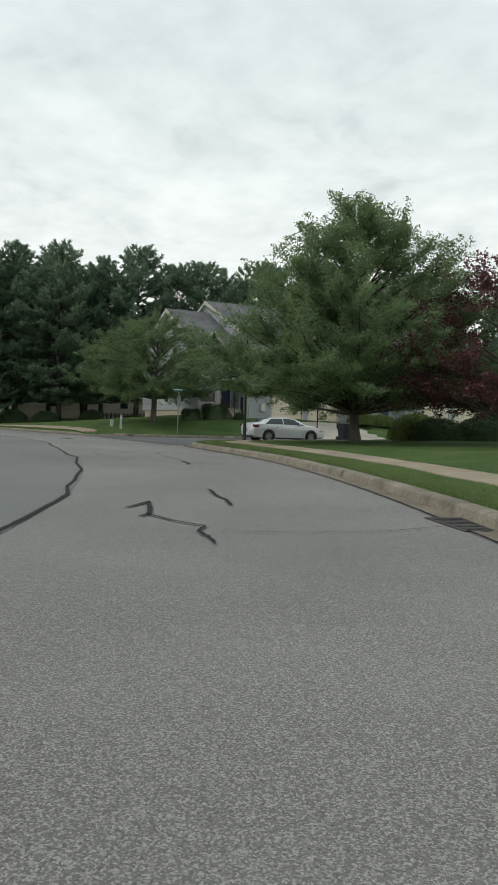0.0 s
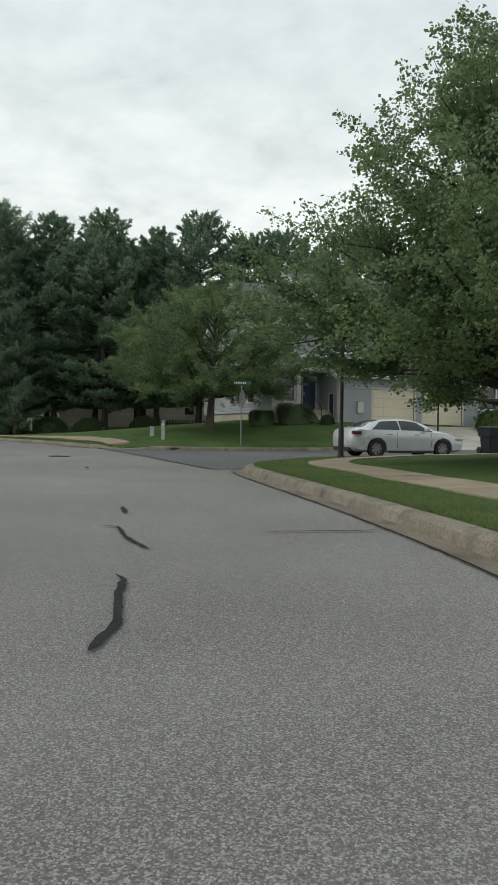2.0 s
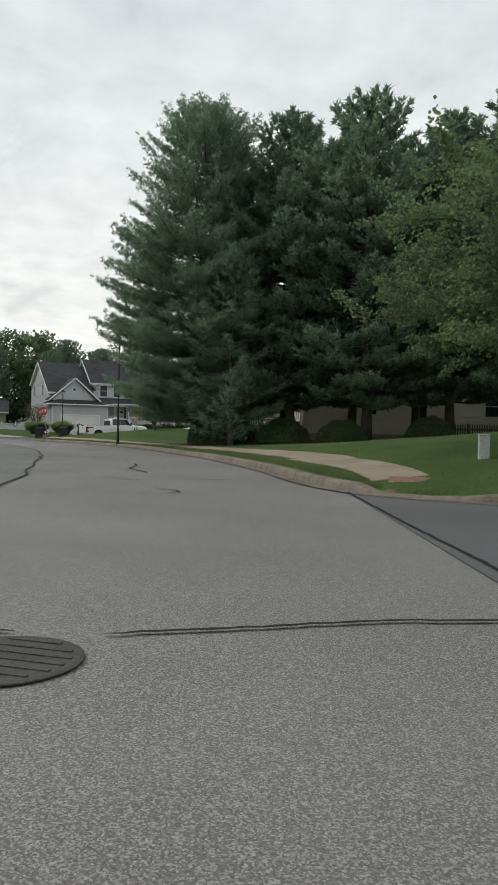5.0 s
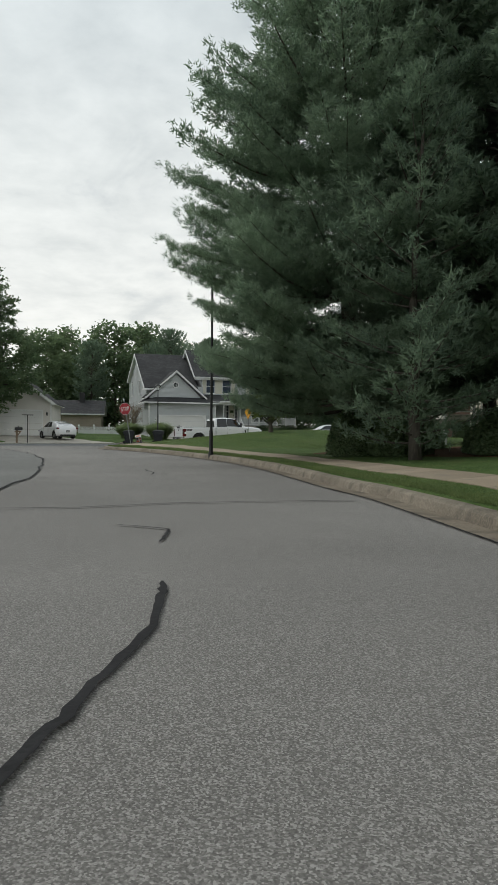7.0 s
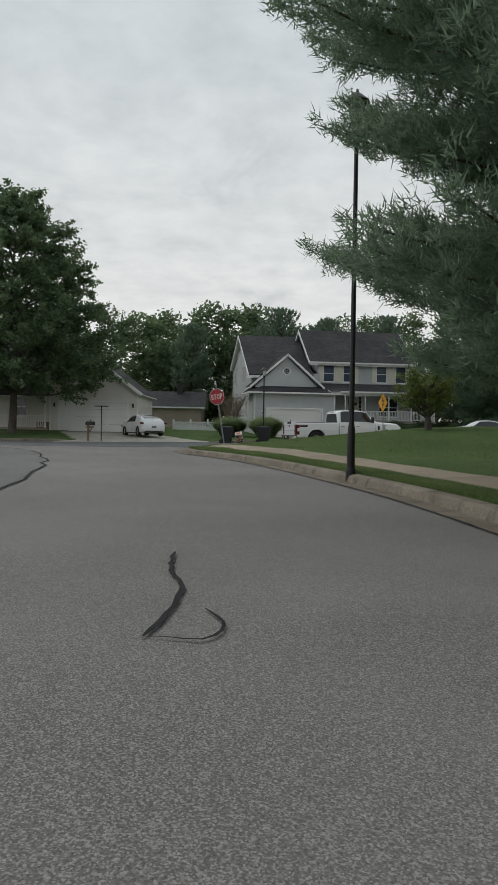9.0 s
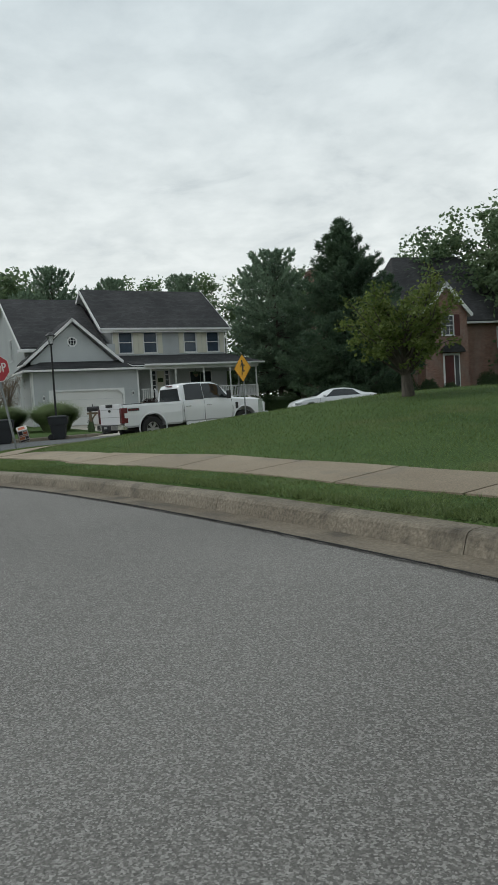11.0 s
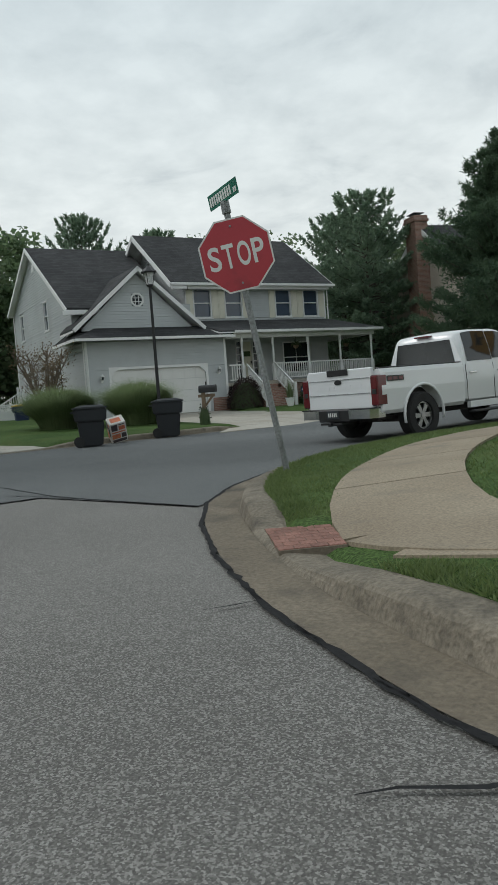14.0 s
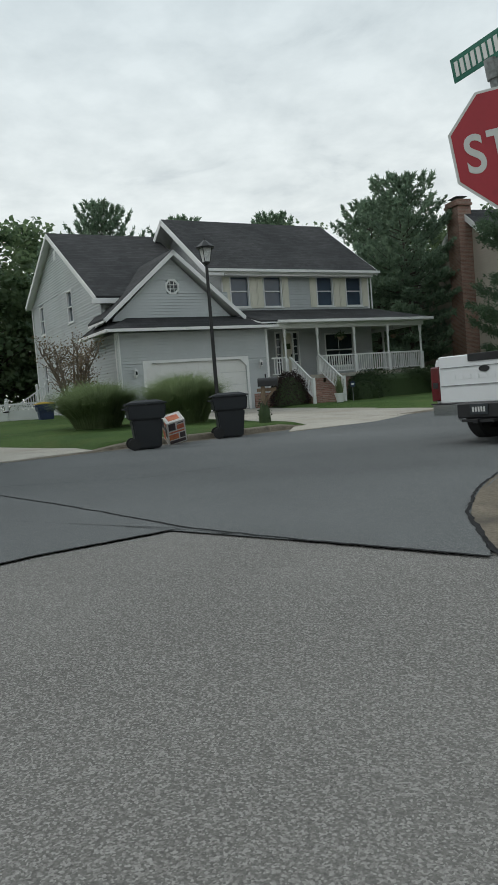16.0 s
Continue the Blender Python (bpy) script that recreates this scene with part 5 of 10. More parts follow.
# ---- the grey house on the cross street ----
def grey_house():
    H = thing("house", -74.08, 105.5, 0, 62, "two-storey pale grey sided house with porch and cream shutters", "house")
    S, W, R = M["siding"], M["white"], M["roof"]
    F0, F2, F1 = front(0.0), front(2.0), front(0.55)
    # garage block
    clapboards(H, F0, 0, 6.5, 0.45, 3.7, S, [(1.07, 5.43, 0.45, 2.5)])
    clapboards(H, left_side(0.0), 0, 12.9, 0.45, 3.7, S, [(3.6, 4.35, 1.85, 3.3), (10.7, 11.45, 1.85, 3.35)])
    garage_door(H, F0, 1.07, 5.43, 0.47, 2.5, M["gdoor"], W, 4, 8, 0.28, "white panelled double garage door, shut")
    window(H, left_side(0.0), 3.6, 4.35, 1.85, 3.3, W, M["glassblue"], label="white sash window")
    window(H, left_side(0.0), 10.7, 11.45, 1.85, 3.35, W, M["glassblue"], label="white sash window")
    trim_boards(H, F0, [(0.0, 0.1, 0.36, 3.69), (6.4, 6.5, 0.36, 3.69)], W)
    trim_boards(H, left_side(0.0), [(0.0, 0.1, 0.36, 3.69), (12.8, 12.9, 0.36, 6.5)], W)
    part("foundation", box(0.03, 13.5, 0.05, 12.8, -0.2, 0.46), M["concrete"], H)
    bm = bmesh.new(); pbox(bm, F0, 5.7, 6.5, 0.2, 1.05, 0.02, 0.09); part("brick_plinth", bm, M["brick"], H)
    wall_lamp(H, F0, 0.62, 2.15, W); wall_lamp(H, F0, 6.05, 2.25, W)
    # left wing, upper storey with its gable to the side
    clapboards(H, left_side(0.02), 1.5, 12.7, 3.7, 5.4, S, [(5.35, 6.15, 4.8, 5.4), (10.5, 11.3, 4.85, 5.4)])
    clapboards(H, left_side(0.02), 1.5, 7.6, 5.4, 8.85, S, [(5.35, 6.15, 5.4, 6.15)], (5.4, 7.59, 8.85))
    clapboards(H, left_side(0.02), 7.6, 12.7, 5.4, 8.85, S, [(10.5, 11.3, 5.4, 6.3)], (6.45, 7.61, 8.85))
    clapboards(H, front(12.7), 0.02, 5.6, 0.36, 6.5, S)
    clapboards(H, right_side(5.6), 10.6, 12.7, 0.36, 6.5, S)
    for a in (5.35, 10.5):
        window(H, left_side(0.02), a, a + 0.8, 4.8, 6.2, W, M["glassblue"], label="white sash window")
    bm = bmesh.new(); pbox(bm, left_side(0.02), 7.4, 7.8, 7.9, 8.3, 0.0, 0.03); part("gable_vent", bm, W, H)
    clapboards(H, front(1.5), 0.02, 5.6, 3.7, 5.45, S)
    clapboards(H, front(10.6), 5.62, 13.5, 0.36, 6.4, S, name="wall")
    zl, vf, vb, vr, zb = 9.1, 1.1, 13.0, 7.6, 6.5
    roof_slab(H, [(-0.28, vf, 5.25), (5.0, vf, 5.25), (5.0, vr, zl), (-0.28, vr, zl)], R)
    roof_slab(H, [(-0.28, vr, zl), (5.0, vr, zl), (5.0, vb, zb), (-0.28, vb, zb)], R)
    boards(H, [((-0.30, vf - 0.02, 5.24), (-0.30, vr, zl - 0.01)), ((-0.30, vb + 0.02, zb - 0.01), (-0.30, vr, zl - 0.01))], W, 0.05, 0.18, "rake_board", 0.012)
    boards(H, [((-0.45, vf - 0.03, 5.12), (1.2, vf - 0.03, 5.12))], W, 0.1, 0.16, "cornice_return")
    # front gable over the garage
    clapboards(H, F1, 0.15, 5.2, 4.2, 6.62, S, [(2.42, 2.92, 5.24, 5.76)], (4.3, 2.68, 6.62))
    bm = bmesh.new()
    n8 = [(2.67 + 0.32 * math.cos(math.pi * (k + 0.5) / 4), 5.5 + 0.32 * math.sin(math.pi * (k + 0.5) / 4)) for k in range(8)]
    n8i = [(2.67 + 0.24 * math.cos(math.pi * (k + 0.5) / 4), 5.5 + 0.24 * math.sin(math.pi * (k + 0.5) / 4)) for k in range(8)]
    oc = [[bm.verts.new(F1(*q, o)) for q in ring] for ring in (n8, n8i) for o in (0.0, 0.05)]
    for k in range(8):
        j = (k + 1) % 8
        for a, b in ((0, 1), (1, 3), (3, 2), (2, 0)):
            bm.faces.new((oc[a][k], oc[a][j], oc[b][j], oc[b][k]))
    ow = part("window", bm, W, H, "white octagonal attic window")
    for k in (-0.08, 0.08):
        bm = bmesh.new(); pbox(bm, F1, 2.67 + k - 0.012, 2.67 + k + 0.012, 5.28, 5.72, 0.0, 0.02); part("glazing_bar", bm, W, ow)
        bm = bmesh.new(); pbox(bm, F1, 2.45, 2.89, 5.5 + k - 0.012, 5.5 + k + 0.012, 0.021, 0.03); part("glazing_bar", bm, W, ow)
    bm = bmesh.new(); add_prism(bm, n8i, "y", 0.551, 0.57); part("pane", bm, M["glass"], ow)
    pk = 6.92
    roof_slab(H, [(-0.35, 0.2, 4.28), (2.68, 0.2, pk), (2.68, 4.2, pk), (-0.35, 2.2, 4.28)], R)
    roof_slab(H, [(2.68, 0.2, pk), (5.71, 0.2, 4.28), (5.71, 2.6, 4.28), (2.68, 4.2, pk)], R)
    boards(H, [((-0.36, 0.18, 4.27), (2.68, 0.18, pk - 0.01)), ((5.72, 0.18, 4.27), (2.68, 0.18, pk - 0.01))], W, 0.05, 0.16, "rake_board", 0.02)
    # low roof round the garage, running on over the porch
    roof_slab(H, [(-0.45, -0.5, 3.82), (6.75, -0.5, 3.82), (6.75, 0.62, 4.34), (0.75, 0.62, 4.34)], R, 0.12, "porch_roof")
    roof_slab(H, [(-0.45, -0.5, 3.82), (0.75, 0.62, 4.34), (0.75, 1.95, 4.6), (0.35, 1.95, 4.55), (-0.45, 3.2, 3.84)], R, 0.12, "porch_roof")
    gutter_run(H, (-0.47, -0.53, 3.8), (6.78, -0.53, 3.8), W)
    gutter_run(H, (-0.49, -0.5, 3.8), (-0.49, 3.2, 3.8), W)
    bm = bmesh.new(); add_tube(bm, [(0.06, -0.08, 3.6), (0.06, -0.05, 0.5)], 0.035, 6); part("downpipe", bm, W, H)
    roof_slab(H, [(6.0, -0.52, 3.98), (15.1, -0.52, 3.98), (13.6, 2.0, 4.72), (5.6, 2.0, 4.72)], R, 0.12, "porch_roof")
    roof_slab(H, [(15.1, -0.52, 3.98), (15.1, 6.4, 3.98), (13.6, 6.4, 4.72), (13.6, 2.0, 4.72)], R, 0.12, "porch_roof")
    gutter_run(H, (6.78, -0.56, 3.98), (15.12, -0.56, 3.98), W)
    gutter_run(H, (15.14, -0.5, 3.98), (15.14, 6.4, 3.98), W)
    bm = bmesh.new()
    beam(bm, (6.5, -0.1, 3.86), (14.85, -0.1, 3.86), 0.18, 0.2); part("porch_beam", bm, W, H)
    bm = bmesh.new(); beam(bm, (14.78, 0.0, 3.86), (14.78, 6.2, 3.86), 0.18, 0.2); part("porch_beam", bm, W, H)
    bm = box(6.5, 14.8, -0.3, 2.0, 3.86, 3.9); part("porch_ceiling", bm, W, H)
    # main block
    clapboards(H, F2, 6.5, 13.5, 1.6, 4.72, S, [(8.05, 9.35, 1.75, 3.75), (10.75, 12.4, 2.05, 3.6)])
    wins = [(6.0, 6.95), (7.66, 8.62), (10.48, 11.42), (12.14, 13.08)]
    clapboards(H, F2, 5.6, 13.5, 4.72, 6.4, S, [(a, b, 4.85, 6.25) for a, b in wins])
    for a, b in wins:
        window(H, F2, a, b, 4.85, 6.25, W, M["glassblue"], M["cream"], label="white sash window with cream shutters", shutter_w=0.33)
    clapboards(H, right_side(13.5), 2.0, 10.6, 0.36, 9.1, S, (), (6.2, 6.1, 9.3))
    clapboards(H, left_side(5.6), 2.0, 10.2, 5.2, 9.2, S, (), (6.2, 6.1, 9.25))
    trim_boards(H, F2, [(13.4, 13.5, 4.73, 6.39), (5.6, 5.7, 4.73, 6.39)], W)
    zr = 9.55
    roof_slab(H, [(4.75, 1.5, 6.42), (13.75, 1.5, 6.42), (13.75, 6.0, zr), (4.75, 6.0, zr)], R)
    roof_slab(H, [(4.75, 6.0, zr), (13.75, 6.0, zr), (13.75, 10.6, 6.42), (4.75, 10.6, 6.42)], R)
    boards(H, [((4.73, 1.48, 6.41), (4.73, 6.0, zr - 0.01)), ((13.77, 1.48, 6.41), (13.77, 6.0, zr - 0.01)), ((4.73, 10.6, 6.41), (4.73, 6.0, zr - 0.01))], W, 0.05, 0.22, "rake_board", 0.012)
    boards(H, [((4.75, 1.5, 6.28), (5.5, 1.5, 6.28))], W, 0.1, 0.14, "cornice_return")
    gutter_run(H, (4.75, 1.44, 6.42), (13.8, 1.44, 6.42), W)
    bm = bmesh.new(); pbox(bm, F2, 5.6, 13.5, 6.16, 6.3, -1.0, 0.45); part("soffit", bm, W, H)
    bm = bmesh.new(); add_tube(bm, [(13.6, 1.9, 6.2), (13.6, 1.9, 4.7)], 0.035, 6); part("downpipe", bm, W, H)
    # porch
    part("porch_floor", box(6.52, 14.85, -0.25, 1.98, 1.5, 1.66), M["drive"], H)
    part("porch_floor", box(13.52, 14.85, 1.99, 6.3, 1.5, 1.66), M["drive"], H)
    part("porch_skirt", box(9.2, 14.75, -0.15, 1.9, 0.2, 1.499), M["brick"], H)
    for x in (7.3, 8.95, 10.9, 12.78, 14.7):
        turned_post(H, x, -0.1, 1.66, 2.0, W)
    for y in (2.6, 5.4):
        turned_post(H, 14.7, y, 1.66, 2.0, W)
    for a, b in ((8.95, 10.9), (10.9, 12.78), (12.78, 14.7)):
        railing(H, (a + 0.08, -0.1, 1.66), (b - 0.08, -0.1, 1.66), 0.82, W)
    railing(H, (14.7, 0.0, 1.66), (14.7, 2.5, 1.66), 0.82, W)
    railing(H, (6.6, -0.1, 1.66), (7.22, -0.1, 1.66), 0.82, W)
    for i in range(5):
        part("step", box(7.55, 8.9, -0.42 - 0.29 * i, -0.13 - 0.29 * i + 0.02, 0.3, 1.5 - 0.19 * i, 0.01), M["brick"], H)
    railing(H, (8.95, -0.2, 1.66), (8.95, -1.75, 0.62), 0.82, W, 0.13)
    railing(H, (7.45, -0.2, 1.66), (7.45, -1.75, 0.62), 0.82, W, 0.13)
    for x in (8.95, 7.45):
        part("post", box(x - 0.06, x + 0.06, -1.87, -1.75, 0.4, 1.5, 0.012), W, H)
    # entrance
    bm = bmesh.new()
    for a, b in ((8.05, 8.13), (8.36, 8.44), (8.96, 9.04), (9.27, 9.35)):
        pbox(bm, F2, a, b, 1.66, 3.75, -0.1, 0.03)
    pbox(bm, F2, 8.13, 9.27, 3.67, 3.75, -0.1, 0.029)
    door = part("front_door", bm, W, H, "pale panelled front door between glazed sidelights, shut")
    bm = bmesh.new()
    pbox(bm, F2, 8.44, 8.96, 1.67, 3.67, -0.09, -0.04)
    for a, b in ((8.5, 8.68), (8.72, 8.9)):
        for c, d in ((1.8, 2.3), (2.45, 2.75), (2.9, 3.3)):
            pbox(bm, F2, a, b, c, d, -0.0401, -0.02)
    leaf = part("door_leaf", bm, M["pale"], door)
    bm = bmesh.new(); add_box(bm, 8.88, 8.93, 1.98, 2.03, 2.6, 2.72); part("handle", bm, M["lampblack"], leaf)
    bm = bmesh.new(); pbox(bm, F2, 8.52, 8.88, 2.95, 3.2, -0.019, -0.005); part("wreath_panel", bm, M["hedge"], leaf)
    for a, b in ((8.13, 8.36), (9.04, 9.27)):
        bm = bmesh.new(); pbox(bm, F2, a, b, 1.7, 3.67, -0.08, -0.06); part("sidelight", bm, M["glass"], door)
        bm = bmesh.new()
        for z in (2.35, 2.7, 3.05, 3.4):
            pbox(bm, F2, a, b, z, z + 0.04, -0.059, -0.04)
        part("glazing_bars", bm, W, door)
    window(H, F2, 10.75, 12.4, 2.05, 3.6, W, M["glass"], None, (2, 1), "wide dark porch window")
    return H


# ---- grey row house on the side street ----
def side_street_house():
    H = thing("house", -6.6, 69.4, 0, 36, "grey-blue sided row house with cream garage doors", "house")
    S, W, R = M["sidingA"], M["trimA"], M["roofA"]
    F0 = front(0.0)
    c = 0.16
    part("foundation", box(0.05, 1.6, 0.05, 11.8, -0.1, 1.9), M["concrete"], H)
    part("foundation", box(1.61, 27, 1.25, 11.8, -0.1, 1.9), M["concrete"], H)
    clapboards(H, F0, 0, 1.66, 1.9, 4.2, S, [(0.12, 1.32, 2.45, 3.86)], course=c)
    clapboards(H, F0, 0, 3.3, 4.2, 6.5, S, [(0.3, 1.3, 5.05, 6.15)], course=c)
    clapboards(H, left_side(0.0), 0, 12.3, 1.9, 9.65, S, [(2.7, 3.65, 2.45, 3.9), (6.0, 6.9, 2.45, 3.9), (4.6, 5.5, 5.3, 6.7)], (6.5, 6.2, 9.65), course=c)
    window(H, F0, 0.12, 1.32, 2.45, 3.86, W, M["glass"], None, (2, 1), "wide front window in taupe trim")
    window(H, F0, 0.3, 1.3, 5.05, 6.15, M["white"], M["glass"], None, (2, 1), "upper sash window")
    for a, b, z in ((2.7, 3.65, 2.45), (6.0, 6.9, 2.45), (4.6, 5.5, 5.3)):
        window(H, left_side(0.0), a, b, z, z + 1.42, W, M["glass"], label="sash window in taupe trim")
    trim_boards(H, F0, [(1.42, 1.66, 1.9, 4.19), (0.0, 0.1, 1.9, 6.49), (0.102, 1.415, 2.2, 2.38)], W)
    trim_boards(H, left_side(0.0), [(0.0, 0.1, 1.9, 6.49)], W)
    # entrance set back under the upper storey
    clapboards(H, front(1.1), 1.66, 3.3, 1.9, 4.2, S, [(1.98, 3.12, 2.0, 3.95)], course=c)
    clapboards(H, right_side(1.5), 0.17, 1.1, 1.9, 4.2, S, course=c, thick=0.1)
    part("porch_ceiling", box(1.5, 3.3, 0.02, 1.1, 4.14, 4.199), M["white"], H)
    bm = bmesh.new()
    for a, b in ((1.98, 2.05), (2.2, 2.28), (3.05, 3.12)):
        pbox(bm, front(1.1), a, b, 2.05, 3.95, -0.1, 0.03)
    pbox(bm, front(1.1), 2.05, 3.05, 3.87, 3.95, -0.1, 0.029)
    d = part("front_door", bm, W, H, "dark front door with sidelight in a recessed porch")
    bm = bmesh.new(); pbox(bm, front(1.1), 2.28, 3.05, 2.05, 3.87, -0.1, -0.05); leaf = part("door_leaf", bm, M["navy"], d)
    bm = bmesh.new(); pbox(bm, front(1.1), 2.34, 2.38, 2.9, 3.02, -0.049, 0.0); part("handle", bm, M["white"], leaf)
    bm = bmesh.new(); pbox(bm, front(1.1), 2.05, 2.2, 2.05, 3.87, -0.09, -0.06); part("sidelight", bm, M["glass"], d)
    for z0, z1, u0, mat, nm in ((4.2, 4.36, 0.1, "white", "trim_board"), (4.38, 4.84, 1.9, "navy", "spandrel_panel"), (4.86, 4.98, 1.6, "white", "trim_board")):
        bm = bmesh.new(); pbox(bm, F0, u0, 3.24, z0, z1, 0.024, 0.05); part(nm, bm, M[mat], H)
    part("stoop", box(1.62, 3.26, -0.35, 1.09, 0.6, 2.06, 0.015), M["concrete"], H)
    for i in range(4):
        part("step", box(2.25, 3.2, -0.63 - 0.28 * i, -0.36 - 0.28 * i, 0.5, 1.87 - 0.18 * i, 0.01), M["concrete"], H)
    bm = bmesh.new()
    add_tube(bm, [(2.2, -0.3, 2.06), (2.2, -0.3, 2.9), (2.2, -1.45, 2.1), (2.2, -1.5, 1.2)], 0.02, 6)
    add_tube(bm, [(2.2, -0.3, 2.5), (2.2, -1.45, 1.7)], 0.012, 5)
    part("handrail", bm, M["lampblack"], H)
    # lower left roof with its little gable dormer
    zr = 9.86
    roof_slab(H, [(-0.35, -0.4, 6.5), (3.6, -0.4, 6.5), (3.6, 6.2, zr), (-0.35, 6.2, zr)], R)
    roof_slab(H, [(-0.35, 6.2, zr), (3.6, 6.2, zr), (3.6, 12.7, 6.5), (-0.35, 12.7, 6.5)], R)
    boards(H, [((-0.37, -0.42, 6.49), (-0.37, 6.2, zr - 0.01)), ((-0.37, 12.72, 6.49), (-0.37, 6.2, zr - 0.01))], W, 0.05, 0.24, "rake_board", 0.012)
    gutter_run(H, (-0.35, -0.46, 6.5), (3.3, -0.46, 6.5), W)
    bm = prism([(0.08, 6.55), (1.56, 6.55), (0.82, 7.42)], "y", -0.3, 1.5); part("dormer", bm, M["navy"], H)
    roof_slab(H, [(-0.14, -0.55, 6.55), (0.82, -0.55, 7.66), (0.82, 2.0, 7.66), (-0.14, 0.4, 6.55)], R, 0.12)
    roof_slab(H, [(0.82, -0.55, 7.66), (1.78, -0.55, 6.55), (1.78, 0.4, 6.55), (0.82, 2.0, 7.66)], R, 0.12)
    boards(H, [((-0.15, -0.57, 6.54), (0.82, -0.57, 7.65)), ((1.79, -0.57, 6.54), (0.82, -0.57, 7.65))], W, 0.05, 0.16, "rake_board", 0.02)
    # garage projection with a shed roof, then the taller row behind
    for i, (a, b) in enumerate(((3.3, 12.2), (17.6, 27.0))):
        gs = ((5.35, 7.95), (8.5, 11.1)) if i == 0 else ((19.6, 22.2), (22.9, 25.8))
        Fg = front(-1.2)
        clapboards(H, Fg, a, b, 1.25, 3.95, S, [(g0, g1, 1.25, 3.2) for g0, g1 in gs], course=c)
        clapboards(H, left_side(a), -1.2, 1.1 if i == 0 else 0.0, 1.25, 4.2, S, [(-0.72, 0.0, 1.26, 2.98)] if i == 0 else (), course=c)
        for g0, g1 in gs:
            garage_door(H, Fg, g0, g1, 1.27, 3.2, M["gdoorA"], W, 4, 4, 0, "cream single garage door, shut")
        roof_slab(H, [(a - 0.3, -1.6, 3.85), (b + 0.3, -1.6, 3.85), (b + 0.3, 0.3, 4.95), (a - 0.3, 0.3, 4.95)], R, 0.12, "porch_roof")
        boards(H, [((a - 0.31, -1.62, 3.84), (a - 0.31, 0.3, 4.94))], W, 0.05, 0.2, "rake_board")
        gutter_run(H, (a - 0.3, -1.64, 3.85), (b + 0.3, -1.64, 3.85), W)
        part("foundation", box(a, b, -1.15, 0.2, -0.1, 1.26), M["concrete"], H)
    trim_boards(H, front(-1.2), [(3.3, 3.42, 1.26, 3.94)], W)
    trim_boards(H, left_side(3.3), [(-1.19, -1.08, 1.26, 3.8)], W)
    clapboards(H, left_side(3.302), -1.19, 0.3, 4.2, 4.86, S, (), (3.95, 0.3, 4.86), course=c)
    bm = bmesh.new(); pring(bm, left_side(3.3), -0.72, 0.0, 1.26, 2.98, 0.06, -0.1, 0.03); sd = part("side_door", bm, W, H, "narrow dark door in the garage's side, shut")
    bm = bmesh.new(); pbox(bm, left_side(3.3), -0.66, -0.06, 1.3, 2.92, -0.09, -0.04); part("door_leaf", bm, M["navy"], sd)
    bm = bmesh.new(); add_tube(bm, [(3.5, -1.62, 3.75), (3.46, -1.28, 3.5), (3.46, -1.28, 1.3)], 0.04, 6); part("downpipe", bm, W, H)
    roof_slab(H, [(4.05, -1.62, 3.97), (12.55, -1.62, 3.97), (12.55, 0.28, 5.07), (4.05, 0.28, 5.07)], R, 0.1, "porch_roof")
    boards(H, [((4.04, -1.64, 3.97), (4.04, 0.28, 5.07))], W, 0.05, 0.2, "rake_board")
    upper = [(3.55, 5.05), (8.6, 9.6), (13.0, 14.4), (19.5, 20.6), (23.5, 24.6)]
    clapboards(H, F0, 3.3, 27.0, 1.5, 7.85, S, [(a, b, 5.2, 6.6) for a, b in upper] + [(13.0, 14.4, 2.3, 3.7), (16.0, 16.9, 1.5, 3.6)], course=c)
    for a, b in upper:
        window(H, F0, a, b, 5.2, 6.6, M["white"], M["glass"], None, (2, 1), "white sash window")
    window(H, F0, 13.0, 14.4, 2.3, 3.7, M["white"], M["glass"], None, (2, 1), "white front window")
    bm = bmesh.new(); pbox(bm, F0, 16.0, 16.9, 1.5, 3.6, -0.1, -0.03); part("front_door", bm, M["navy"], H, "dark front door, shut")
    clapboards(H, left_side(3.32), 0.0, 13.0, 6.3, 10.65, S, (), (7.85, 6.5, 10.65), course=c)
    zr = 10.85
    roof_slab(H, [(3.1, -0.4, 7.8), (27.4, -0.4, 7.8), (27.4, 6.5, zr), (3.1, 6.5, zr)], R)
    roof_slab(H, [(3.1, 6.5, zr), (27.4, 6.5, zr), (27.4, 13.4, 7.8), (3.1, 13.4, 7.8)], R)
    boards(H, [((3.08, -0.42, 7.79), (3.08, 6.5, zr - 0.01)), ((3.08, 13.42, 7.79), (3.08, 6.5, zr - 0.01))], W, 0.05, 0.24, "rake_board", 0.012)
    gutter_run(H, (3.1, -0.46, 7.8), (27.4, -0.46, 7.8), W)
    part("meter_box", box(4.4, 4.75, -1.36, -1.21, 1.9, 2.5, 0.02), M["trimA"], H)


